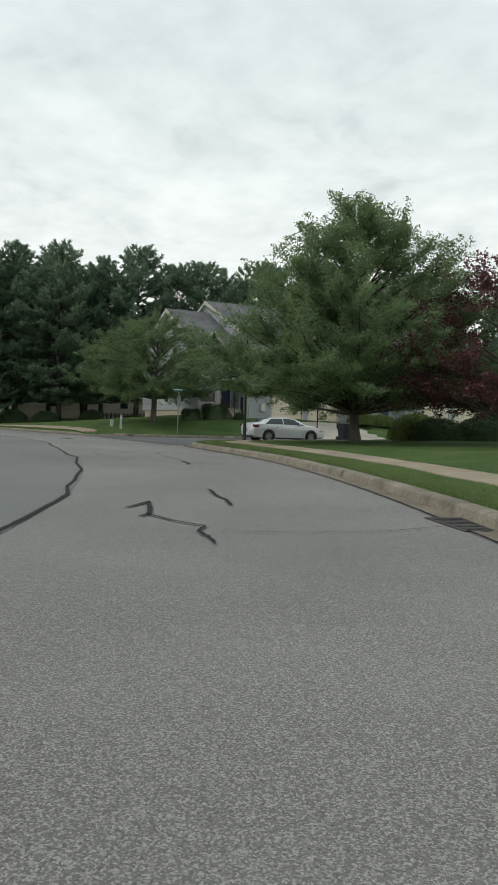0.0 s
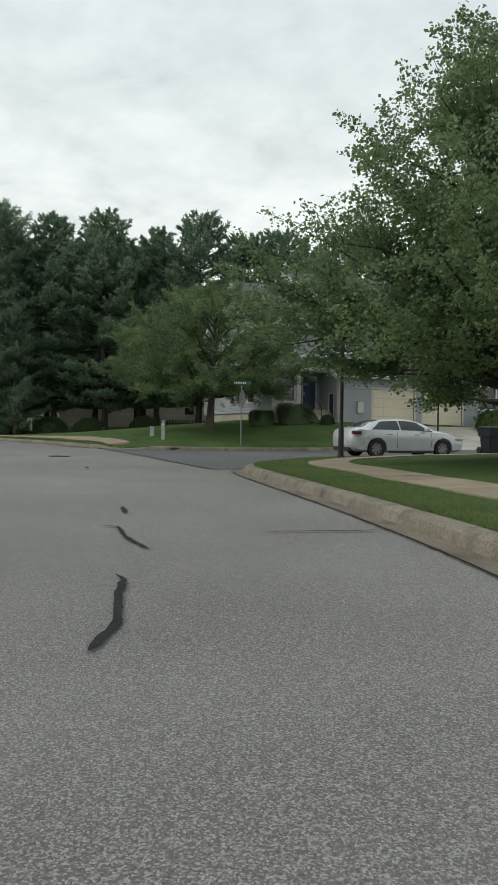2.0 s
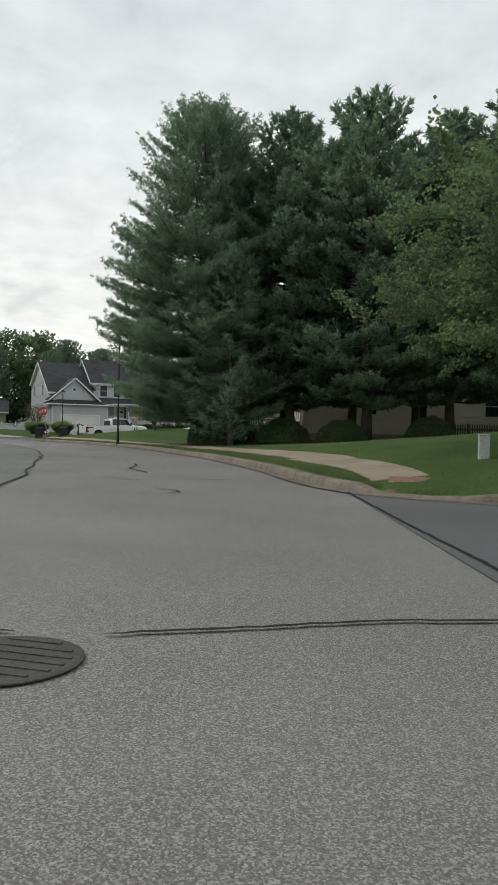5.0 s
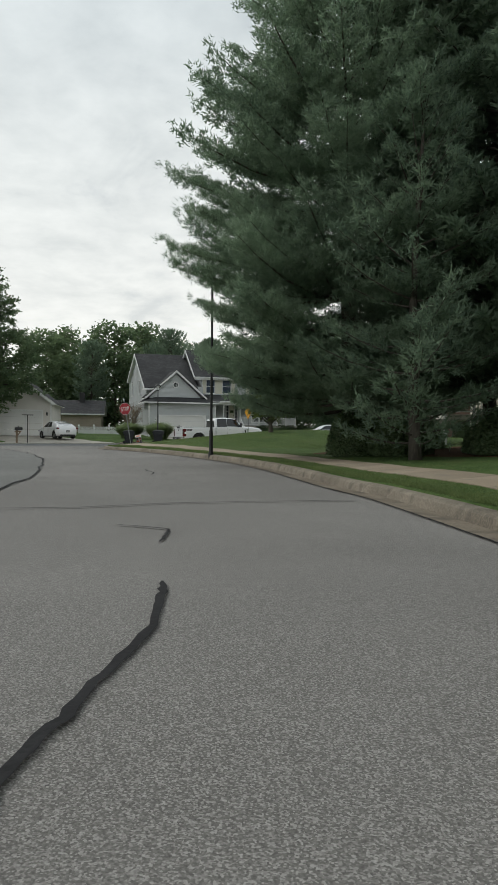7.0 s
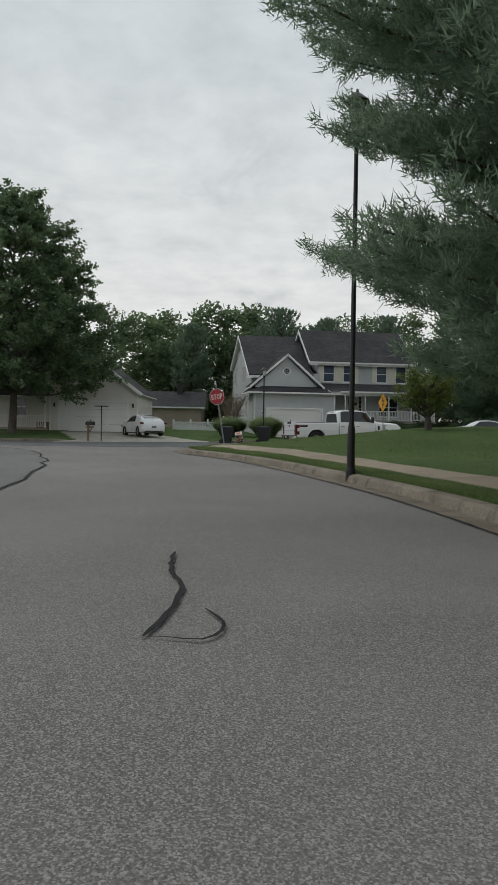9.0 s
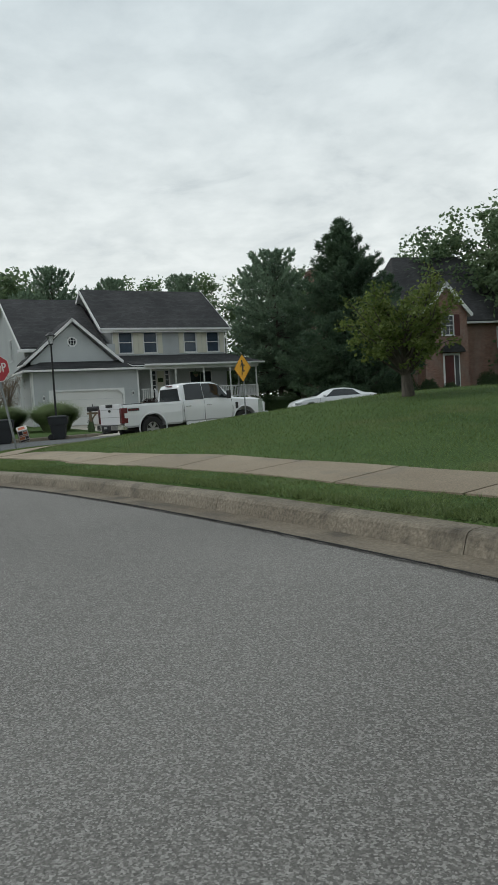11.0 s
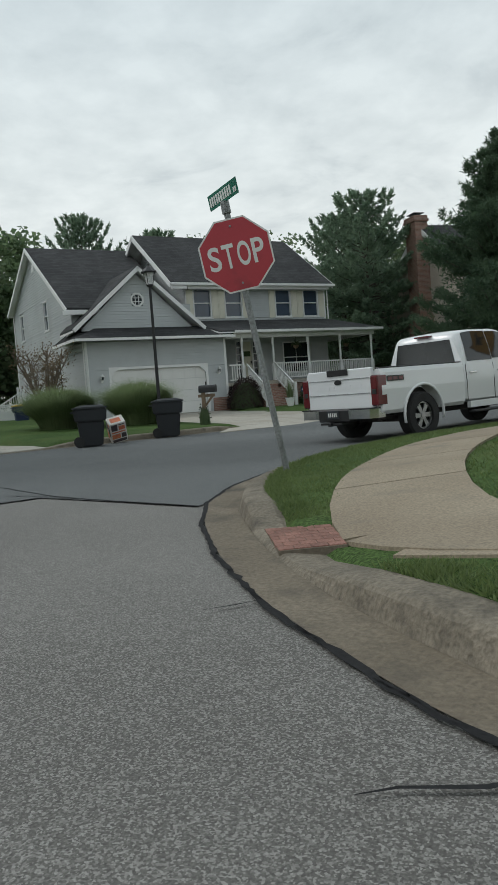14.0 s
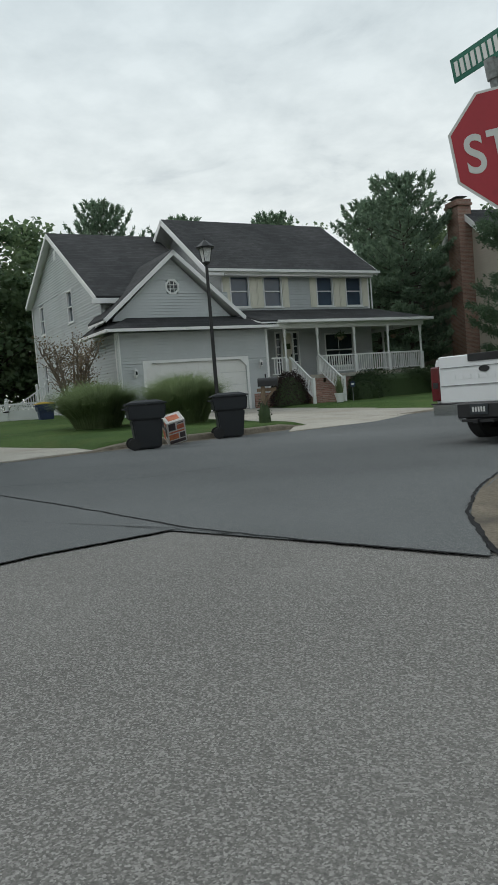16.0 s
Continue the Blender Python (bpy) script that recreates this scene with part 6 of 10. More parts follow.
# ---- white garage house across the cross street ----
def garage_house():
    H = thing("house", -81.6, 91.9, 0, 53.6, "warm white sided house with a gabled double garage", "house")
    S, W, R = M["sidingC"], M["white"], M["roof"]
    F0 = front(0.0)
    part("foundation", box(0.04, 6.66, 0.05, 8, -0.2, 0.5), M["brick"], H)
    clapboards(H, F0, 0, 6.7, 0.5, 6.0, S, [(0.8, 5.85, 0.5, 2.75)], (3.5, 3.3, 6.05), course=0.14)
    garage_door(H, F0, 0.8, 5.85, 0.52, 2.75, M["gdoor"], W, 4, 8, 0, "white double garage door, shut")
    clapboards(H, right_side(6.7), 0, 8, 0.5, 3.5, S, (), course=0.14)
    clapboards(H, left_side(0.0), 0, 8, 0.5, 3.5, S, (), course=0.14)
    trim_boards(H, F0, [(6.58, 6.7, 0.5, 3.5), (0, 0.12, 0.5, 3.5)], W)
    roof_slab(H, [(-0.4, -0.4, 3.45), (3.3, -0.4, 6.3), (3.3, 8.4, 6.3), (-0.4, 8.4, 3.45)], R)
    roof_slab(H, [(3.3, -0.4, 6.3), (7.05, -0.4, 3.45), (7.05, 8.4, 3.45), (3.3, 8.4, 6.3)], R)
    boards(H, [((-0.41, -0.42, 3.44), (3.3, -0.42, 6.29)), ((7.06, -0.42, 3.44), (3.3, -0.42, 6.29))], W, 0.05, 0.24, "rake_board", 0.012)
    wall_lamp(H, F0, 6.3, 2.5, M["lampblack"]); wall_lamp(H, F0, 0.4, 2.5, M["lampblack"])
    # main house wing set back to the left, with a railed porch
    clapboards(H, front(1.5), -11, 0.0, 0.6, 5.8, S, [(-9.5, -8.4, 1.6, 3.1), (-3.2, -2.1, 1.6, 3.1), (-6.3, -5.3, 0.6, 2.8)], course=0.14)
    for a in (-9.5, -3.2):
        window(H, front(1.5), a, a + 1.1, 1.6, 3.1, W, M["glass"], None, (2, 2), "white sash window")
    bm = bmesh.new(); pbox(bm, front(1.5), -6.3, -5.3, 0.6, 2.8, -0.1, -0.04); part("front_door", bm, M["navy"], H, "dark front door, shut")
    roof_slab(H, [(-11.4, -0.6, 3.2), (0.0, -0.6, 3.2), (0.0, 1.5, 3.9), (-11.4, 1.5, 3.9)], R, 0.12, "porch_roof")
    roof_slab(H, [(-11.4, 1.1, 5.8), (0.4, 1.1, 5.8), (0.4, 5.5, 8.3), (-11.4, 5.5, 8.3)], R)
    roof_slab(H, [(-11.4, 5.5, 8.3), (0.4, 5.5, 8.3), (0.4, 9.9, 5.8), (-11.4, 9.9, 5.8)], R)
    part("porch_floor", box(-11, -0.05, -0.5, 1.5, 0.3, 0.75), M["concrete"], H)
    railing(H, (-4.6, -0.4, 0.75), (-0.15, -0.4, 0.75), 0.95, W, 0.13)
    railing(H, (-10.9, -0.4, 0.75), (-6.5, -0.4, 0.75), 0.95, W, 0.13)
    for x in (-10.9, -6.5, -4.7, -0.2):
        part("post", box(x - 0.06, x + 0.06, -0.46, -0.34, 0.75, 3.15), W, H)
    part("brick_plinth", box(-0.9, -0.04, -0.3, 1.49, 0.2, 1.2), M["brick"], H)
    # low wing behind
    G = thing("outbuilding", -94.6, 108.6, 0, 53.6, "low tan building with a dark shingle roof behind a white fence", "house")
    part("wall", box(-4.6, 4.6, -3, 3, 0.3, 3.0), M["tan"], G)
    roof_slab(G, [(-5.0, -3.4, 2.95), (5.0, -3.4, 2.95), (5.0, 0, 4.6), (-5.0, 0, 4.6)], R)
    roof_slab(G, [(-5.0, 0, 4.6), (5.0, 0, 4.6), (5.0, 3.4, 2.95), (-5.0, 3.4, 2.95)], R)
    gutter_run(G, (-5.0, -3.45, 2.95), (5.0, -3.45, 2.95), W)
    part("chimney", box(2.0, 2.6, -0.6, 0.0, 4.0, 5.5), M["lampblack"], G)


# ---- beige house behind the pines ----
def beige_house():
    H = thing("house", -33.14, 88.52, 0, 37, "beige sided two-storey house in the shade of pines", "house")
    S, W, R = M["beige"], M["white"], M["roof"]
    F0 = front(0.0)
    part("foundation", box(2.6, 17.9, 0.05, 8.9, -0.2, 1.0), M["concrete"], H)
    holes = [(6.2, 7.2, 2.2, 3.6), (9.4, 10.4, 1.9, 4.0), (14.0, 15.0, 2.2, 3.6), (5.0, 6.0, 4.9, 6.2), (12.5, 13.5, 4.9, 6.2)]
    clapboards(H, F0, 2.5, 18.0, 1.0, 6.6, S, holes, course=0.16)
    clapboards(H, left_side(2.5), 0, 9, 1.0, 9.0, S, (), (6.5, 4.5, 9.0), course=0.16)
    for a, b, c, d in holes:
        window(H, F0, a, b, c, d, M["trimA"], M["glass"], label="dark sash window")
    roof_slab(H, [(2.1, -0.4, 6.5), (18.4, -0.4, 6.5), (18.4, 4.5, 9.1), (2.1, 4.5, 9.1)], R)
    roof_slab(H, [(2.1, 4.5, 9.1), (18.4, 4.5, 9.1), (18.4, 9.4, 6.5), (2.1, 9.4, 6.5)], R)
    part("deck_floor", box(0.2, 2.45, 0.3, 4.5, 1.55, 1.75), M["trimA"], H)
    railing(H, (0.2, 0.35, 1.75), (2.4, 0.35, 1.75), 0.95, W, 0.13)
    railing(H, (0.2, 0.4, 1.75), (0.2, 4.4, 1.75), 0.95, W, 0.13)
    railing(H, (0.1, 0.3, 1.75), (-1.2, 0.3, 0.7), 0.95, W, 0.13)
    for x in (0.2, 1.3, 2.4):
        part("post", box(x - 0.06, x + 0.06, 0.29, 0.41, 0.2, 2.75), W, H)
    for i in range(5):
        part("step", box(-1.2 + i * 0.27, -0.9 + i * 0.27, 0.4, 1.4, 0.3, 0.8 + i * 0.19), M["trimA"], H)
    fence = thing("picket_fence", -24.2, 93.2, 0, 20, "dark weathered picket fence under the pines", "fence")
    for x in (0, 2.4, 4.8, 7.2, 9.6):
        part("post", box(x - 0.05, x + 0.05, -0.05, 0.05, 0.3, 1.75), M["bark"], fence)
    for z in (0.75, 1.35):
        part("rail", box(0, 9.6, 0.03, 0.07, z, z + 0.08), M["bark"], fence)
    first = part("picket", prism([(-0.04, 0.55), (0.04, 0.55), (0.04, 1.65), (0, 1.73), (-0.04, 1.65)], "y", -0.012, 0.012), M["bark"], fence)
    first.location = (0.12, 0.015, 0)
    for i in range(1, 68):
        o = first.copy(); scene.collection.objects.link(o); o.location = (0.12 + i * 0.14, 0.015, 0)


# ---- brick house beyond the cypress ----
def brick_house():
    H = thing("house", -63.6, 125.5, 0, 50, "brick-fronted house with a tall brick chimney", "house")
    S, W, R = M["beige"], M["white"], M["roof"]
    F0 = front(0.0)
    bm = box(0, 18, 0.05, 11, -0.2, 6.4); part("wall", bm, M["brick"], H)
    clapboards(H, left_side(-0.02), 0, 11.3, 0.6, 10.6, S, (), (6.5, 5.3, 10.6), course=0.16)
    roof_slab(H, [(-0.45, -0.5, 6.35), (18.4, -0.5, 6.35), (18.4, 5.3, 10.75), (-0.45, 5.3, 10.75)], R)
    roof_slab(H, [(-0.45, 5.3, 10.75), (18.4, 5.3, 10.75), (18.4, 11.8, 6.35), (-0.45, 11.8, 6.35)], R)
    boards(H, [((-0.47, -0.5, 6.34), (-0.47, 5.3, 10.74)), ((-0.47, 11.8, 6.34), (-0.47, 5.3, 10.74))], W, 0.05, 0.3, "rake_board", 0.012)
    bm = bmesh.new()
    add_box(bm, -0.95, -0.05, 4.7, 6.2, -0.2, 5.2); add_box(bm, -0.9, -0.05, 4.85, 6.05, 5.2, 10.9)
    add_box(bm, -1.0, 0.0, 4.75, 6.15, 10.9, 11.05); add_box(bm, -0.95, -0.05, 4.8, 6.1, 11.05, 11.25)
    ch = part("chimney", bm, M["brick"], H, "tall weathered red brick chimney")
    bm = bmesh.new(); add_box(bm, -0.75, -0.25, 5.1, 5.8, 11.25, 11.3); add_box(bm, -0.85, -0.15, 5.0, 5.9, 11.42, 11.46)
    for y in (5.1, 5.75):
        add_box(bm, -0.7, -0.65, y, y + 0.05, 11.3, 11.42)
    part("chimney_cap", bm, M["lampblack"], ch)
    # tall hipped roof of the middle block
    roof_slab(H, [(3.8, -0.52, 6.42), (14.6, -0.52, 6.42), (12.0, 5.0, 12.2), (6.0, 5.0, 12.2)], R)
    roof_slab(H, [(3.8, -0.52, 6.42), (6.0, 5.0, 12.2), (3.8, 10.6, 6.42)], R)
    roof_slab(H, [(14.6, -0.52, 6.42), (14.6, 10.6, 6.42), (12.0, 5.0, 12.2)], R)
    roof_slab(H, [(3.8, 10.6, 6.42), (6.0, 5.0, 12.2), (12.0, 5.0, 12.2), (14.6, 10.6, 6.42)], R)
    # front gable
    bm = prism([(5.25, 0.2), (8.75, 0.2), (8.75, 6.95), (7.0, 8.95), (5.25, 6.95)], "y", -1.2, 2.5); part("wall", bm, M["brick"], H)
    roof_slab(H, [(4.9, -1.5, 6.8), (7.0, -1.5, 9.2), (7.0, 4.0, 9.2), (4.9, 1.5, 6.8)], R)
    roof_slab(H, [(7.0, -1.5, 9.2), (9.1, -1.5, 6.8), (9.1, 1.5, 6.8), (7.0, 4.0, 9.2)], R)
    boards(H, [((4.89, -1.52, 6.79), (7.0, -1.52, 9.19)), ((9.11, -1.52, 6.79), (7.0, -1.52, 9.19))], W, 0.05, 0.26, "rake_board", 0.012)
    Fg = front(-1.2)
    Fo = lambda s, z, o=0.0: Fg(s, z, o + 0.1)
    window(H, Fo, 6.6, 7.6, 5.3, 6.75, W, M["glass"], None, (3, 4), "white sash window")
    M["oxblood"] = surf("dark red painted shutter", (0.07, 0.018, 0.018), (0.10, 0.026, 0.024), 2, 0.5)
    for s in (6.08, 7.66):
        bm = bmesh.new(); pbox(bm, Fg, s, s + 0.46, 5.25, 6.8, 0.0, 0.06); part("shutter", bm, M["oxblood"], H, "dark red shutter")
    for s, z in ((12.0, 4.4), (12.0, 1.5), (15.2, 4.4), (15.2, 1.5)):
        window(H, lambda q, z, o=0.0: front(0.05)(q, z, o + 0.1), s, s + 1.2, z, z + 1.55, W, M["glass"], None, (3, 4), "white sash window")
    bm = bmesh.new(); pbox(bm, Fg, 6.65, 8.0, 1.0, 4.0, 0.0, 0.06); d = part("front_door", bm, W, H, "glazed front door in a white frame")
    bm = bmesh.new(); pbox(bm, Fg, 6.78, 7.5, 1.1, 3.85, 0.061, 0.08); part("door_leaf", bm, M["oxblood"], d)
    bm = bmesh.new(); pbox(bm, Fg, 7.6, 7.9, 1.1, 3.85, 0.061, 0.08); part("sidelight", bm, M["glass"], d)
    bm = prism([(6.4, 4.05), (8.25, 4.05), (8.1, 4.35), (7.75, 4.6), (7.32, 4.7), (6.9, 4.6), (6.55, 4.35)], "y", -1.75, -1.205); part("door_hood", bm, R, H, "dark arched hood over the door")
    far = thing("house", -79.0, 142.0, 0, 40, "dark-roofed house with a brick chimney in the trees", "house")
    part("wall", box(0, 12, 0, 8, 0, 5.5), M["beige"], far)
    roof_slab(far, [(-0.4, -0.4, 5.4), (12.4, -0.4, 5.4), (9, 4, 10.3), (3, 4, 10.3)], R)
    roof_slab(far, [(-0.4, -0.4, 5.4), (3, 4, 10.3), (-0.4, 8.4, 5.4)], R)
    roof_slab(far, [(12.4, -0.4, 5.4), (12.4, 8.4, 5.4), (9, 4, 10.3)], R)
    part("chimney", box(3.4, 4.6, 3.0, 4.0, 8.0, 11.6), M["brick"], far)


grey_house()
side_street_house()
garage_house()
beige_house()
brick_house()

# ---- vehicle and small-thing materials ----
M["carwhite"] = surf("white car paint", (0.70, 0.71, 0.72), (0.74, 0.75, 0.76), 0.6, 0.3, fine=0.01, coat=0.7)
M["carsilver"] = surf("silver-white car paint", (0.50, 0.51, 0.52), (0.55, 0.56, 0.57), 0.6, 0.3, metal=0.25, fine=0.02, coat=0.8)
M["chrome"] = surf("chrome", (0.55, 0.56, 0.57), (0.65, 0.66, 0.67), 2, 0.15, metal=1.0, fine=0.03)
M["rim"] = surf("alloy wheel", (0.35, 0.35, 0.36), (0.45, 0.45, 0.46), 2, 0.3, metal=0.9, fine=0.05)
M["tyre"] = surf("tyre rubber", (0.012, 0.012, 0.012), (0.025, 0.025, 0.025), 4, 0.85, 0.2, 60)
M["plastic"] = surf("black plastic", (0.010, 0.010, 0.011), (0.018, 0.018, 0.019), 3, 0.5, 0.1, 80)
M["carglass"] = glass("tinted car glass", (0.012, 0.015, 0.017), 0.02)
M["redlight"] = surf("red tail lamp", (0.085, 0.004, 0.008), (0.12, 0.006, 0.012), 3, 0.2, coat=0.5)
M["headlight"] = surf("headlamp lens", (0.35, 0.37, 0.38), (0.5, 0.52, 0.53), 3, 0.12, coat=0.6)
M["plate"] = surf("number plate", (0.02, 0.025, 0.03), (0.03, 0.035, 0.04), 3, 0.5)
M["plateletter"] = surf("pale lettering", (0.5, 0.5, 0.48), (0.6, 0.6, 0.58), 3, 0.5)
M["signred"] = surf("red reflective sign face", (0.36, 0.022, 0.035), (0.42, 0.03, 0.045), 1.5, 0.45, fine=0.03, spots=((0.25, 0.02, 0.03), 5, 0.62, 0.8))
M["signwhite"] = surf("white reflective lettering", (0.62, 0.62, 0.60), (0.70, 0.70, 0.68), 2, 0.45, fine=0.03)
M["signyellow"] = surf("amber reflective sign face", (0.55, 0.27, 0.012), (0.62, 0.32, 0.02), 2, 0.45, fine=0.03)
M["signblack"] = surf("black sign print", (0.012, 0.012, 0.012), (0.02, 0.02, 0.02), 2, 0.5)
M["signgreen"] = surf("green street sign face", (0.012, 0.11, 0.075), (0.02, 0.14, 0.095), 2, 0.45, fine=0.03)
M["galv"] = surf("galvanised steel post", (0.20, 0.21, 0.21), (0.28, 0.29, 0.29), 5, 0.6, 0.2, 40, metal=0.4)
M["bin"] = surf("dark blue-black bin plastic", (0.007, 0.009, 0.012), (0.012, 0.015, 0.018), 2, 0.6, 0.1, 50)
M["pedestal"] = surf("pale grey-green utility box", (0.34, 0.37, 0.34), (0.42, 0.45, 0.41), 2, 0.6, 0.1, 40, spots=((0.25, 0.27, 0.25), 6, 0.6, 0.8))
M["card"] = surf("printed carton", (0.55, 0.53, 0.50), (0.62, 0.60, 0.57), 3, 0.7)
M["cardred"] = surf("printed orange and red panel", (0.45, 0.10, 0.06), (0.6, 0.22, 0.10), 8, 0.7)
M["carddark"] = surf("printed dark panel", (0.05, 0.04, 0.045), (0.09, 0.07, 0.07), 8, 0.7)
M["timber"] = surf("weathered timber post", (0.16, 0.11, 0.07), (0.26, 0.19, 0.13), 6, 0.85, 0.4, 40, stretch=(1, 1, 0.2))
M["iron"] = surf("cast iron", (0.045, 0.043, 0.04), (0.08, 0.075, 0.07), 6, 0.75, 0.5, 50, metal=0.3)
M["paver"] = surf("faded red brick paver", (0.20, 0.098, 0.075), (0.27, 0.14, 0.11), 6, 0.9, 0.4, 60, rand=0.14)
M["vinyl"] = surf("white vinyl fence", (0.68, 0.69, 0.69), (0.76, 0.77, 0.77), 1, 0.5, fine=0.03)


# ---- vehicles: x ahead, y to the left, ground at z = 0 ----
def sections(stations, n):
    """Stations (x, sill z, belt z, top z, sill half-width, belt half-width, top half-width), smoothed to n of them."""
    a = np.array(stations, float)
    t = np.concatenate([[0], np.cumsum(np.abs(np.diff(a[:, 0])) + 0.15)])
    q = np.linspace(0, t[-1], n)
    out = np.empty((n, a.shape[1]))
    for c in range(a.shape[1]):
        d = np.gradient(a[:, c], t)
        s = np.diff(a[:, c]) / np.diff(t)
        for i in range(1, len(t) - 1):                       # keep the curve from overshooting
            d[i] = 0 if s[i - 1] * s[i] <= 0 else 2 * s[i - 1] * s[i] / (s[i - 1] + s[i])
        i = np.clip(np.searchsorted(t, q) - 1, 0, len(t) - 2)
        h = t[i + 1] - t[i]; u = (q - t[i]) / h
        out[:, c] = (2*u**3-3*u**2+1)*a[i, c] + (u**3-2*u**2+u)*h*d[i] + (-2*u**3+3*u**2)*a[i+1, c] + (u**3-u**2)*h*d[i+1]
    return out


def section_points(s):
    x, zs, zb, zt, ws, wb, wt = s
    return [(x, 0, zs), (x, ws * 0.85, zs), (x, ws, zs + 0.07), (x, wb, zs + 0.5 * (zb - zs)), (x, wb * 1.0, zs + 0.75 * (zb - zs)), (x, wb * 0.975, zb),
            (x, wb * 0.975 + (wt - wb * 0.975) * 0.5, zb + (zt - zb) * 0.52), (x, wt, zb + (zt - zb) * 0.9), (x, wt * 0.9, zb + (zt - zb) * 0.98), (x, wt * 0.5, zt), (x, 0, zt + 0.008)]


def hull(stations, n, name, mat, parent, cutters=()):
    S = sections(stations, n)
    bm = bmesh.new()
    rings = []
    for s in S:
        p = section_points(s)
        ring = [bm.verts.new(q) for q in p] + [bm.verts.new((q[0], -q[1], q[2])) for q in p[-2:0:-1]]
        rings.append(ring)
    m = len(rings[0])
    for a, b in zip(rings, rings[1:]):
        for k in range(m):
            bm.faces.new((a[k], a[(k + 1) % m], b[(k + 1) % m], b[k]))
    bm.faces.new(rings[0]); bm.faces.new(rings[-1][::-1])
    ob = part(name, bm, mat, None)
    if cutters:
        carve(ob, cutters)
    ob.data.set_sharp_from_angle(angle=radians(38))
    ob.data.shade_smooth()
    ob.data.set_sharp_from_angle(angle=radians(38))
    ob.parent = parent
    return ob, S


def carve(ob, cutters):
    """Cuts solids out of a mesh for good."""
    mods = []
    for bm in cutters:
        c = part("cutter", bm, None)
        md = ob.modifiers.new("cut", "BOOLEAN")
        md.operation, md.object, md.solver = "DIFFERENCE", c, "EXACT"
        mods.append(c)
    bpy.context.view_layer.update()
    me = bpy.data.meshes.new_from_object(ob.evaluated_get(bpy.context.evaluated_depsgraph_get()))
    ob.modifiers.clear()
    old = ob.data
    ob.data = me
    me.name = old.name
    bpy.data.meshes.remove(old)
    for c in mods:
        d = c.data
        bpy.data.objects.remove(c)
        bpy.data.meshes.remove(d)


def at_x(S, x):
    return [float(np.interp(x, S[:, 0], S[:, c])) for c in range(S.shape[1])]


def side_glass(S, x0, x1, side, parent, mat, lo=0.06, hi=0.9, n=5, slant0=0.0, slant1=0.0, out=0.008):
    """A pane following the body's side between belt and roof; slants lean its ends."""
    bm = bmesh.new()
    rows = []
    for i in range(n):
        k = i / (n - 1)
        row = []
        for f in (lo, (lo + hi) / 2, hi):
            g = (f - lo) / (hi - lo)
            x = (x0 + slant0 * g) * (1 - k) + (x1 + slant1 * g) * k
            s = at_x(S, x)
            wb = s[5] * 0.975
            mid = wb + (s[6] - wb) * 0.5
            y = wb + (mid - wb) * f / 0.52 if f < 0.52 else mid + (s[6] - mid) * (f - 0.52) / 0.38
            row.append(bm.verts.new((x, side * (y + out), s[2] + (s[3] - s[2]) * f)))
        rows.append(row)
    for a, b in zip(rows, rows[1:]):
        for j in range(2):
            bm.faces.new((a[j], b[j], b[j + 1], a[j + 1]))
    return part("side_window", bm, mat, parent)


def end_glass(S, x0, x1, parent, mat, name, w=0.82, out=0.01, n=6):
    """Windscreen or rear window: over the sloping top between two stations."""
    bm = bmesh.new()
    rows = []
    sg = 1 if x1 > x0 else -1
    for i in range(n):
        x = x0 + (x1 - x0) * i / (n - 1)
        s = at_x(S, x)
        rows.append([bm.verts.new((x + sg * out, f * s[6] * w, s[3] + 0.012 + out - 0.03 * abs(f)**3 * (s[3] - s[2] > 0.02))) for f in (-1, -0.5, 0, 0.5, 1)])
    for a, b in zip(rows, rows[1:]):
        for j in range(4):
            bm.faces.new((a[j], a[j + 1], b[j + 1], b[j]))
    return part(name, bm, mat, parent)


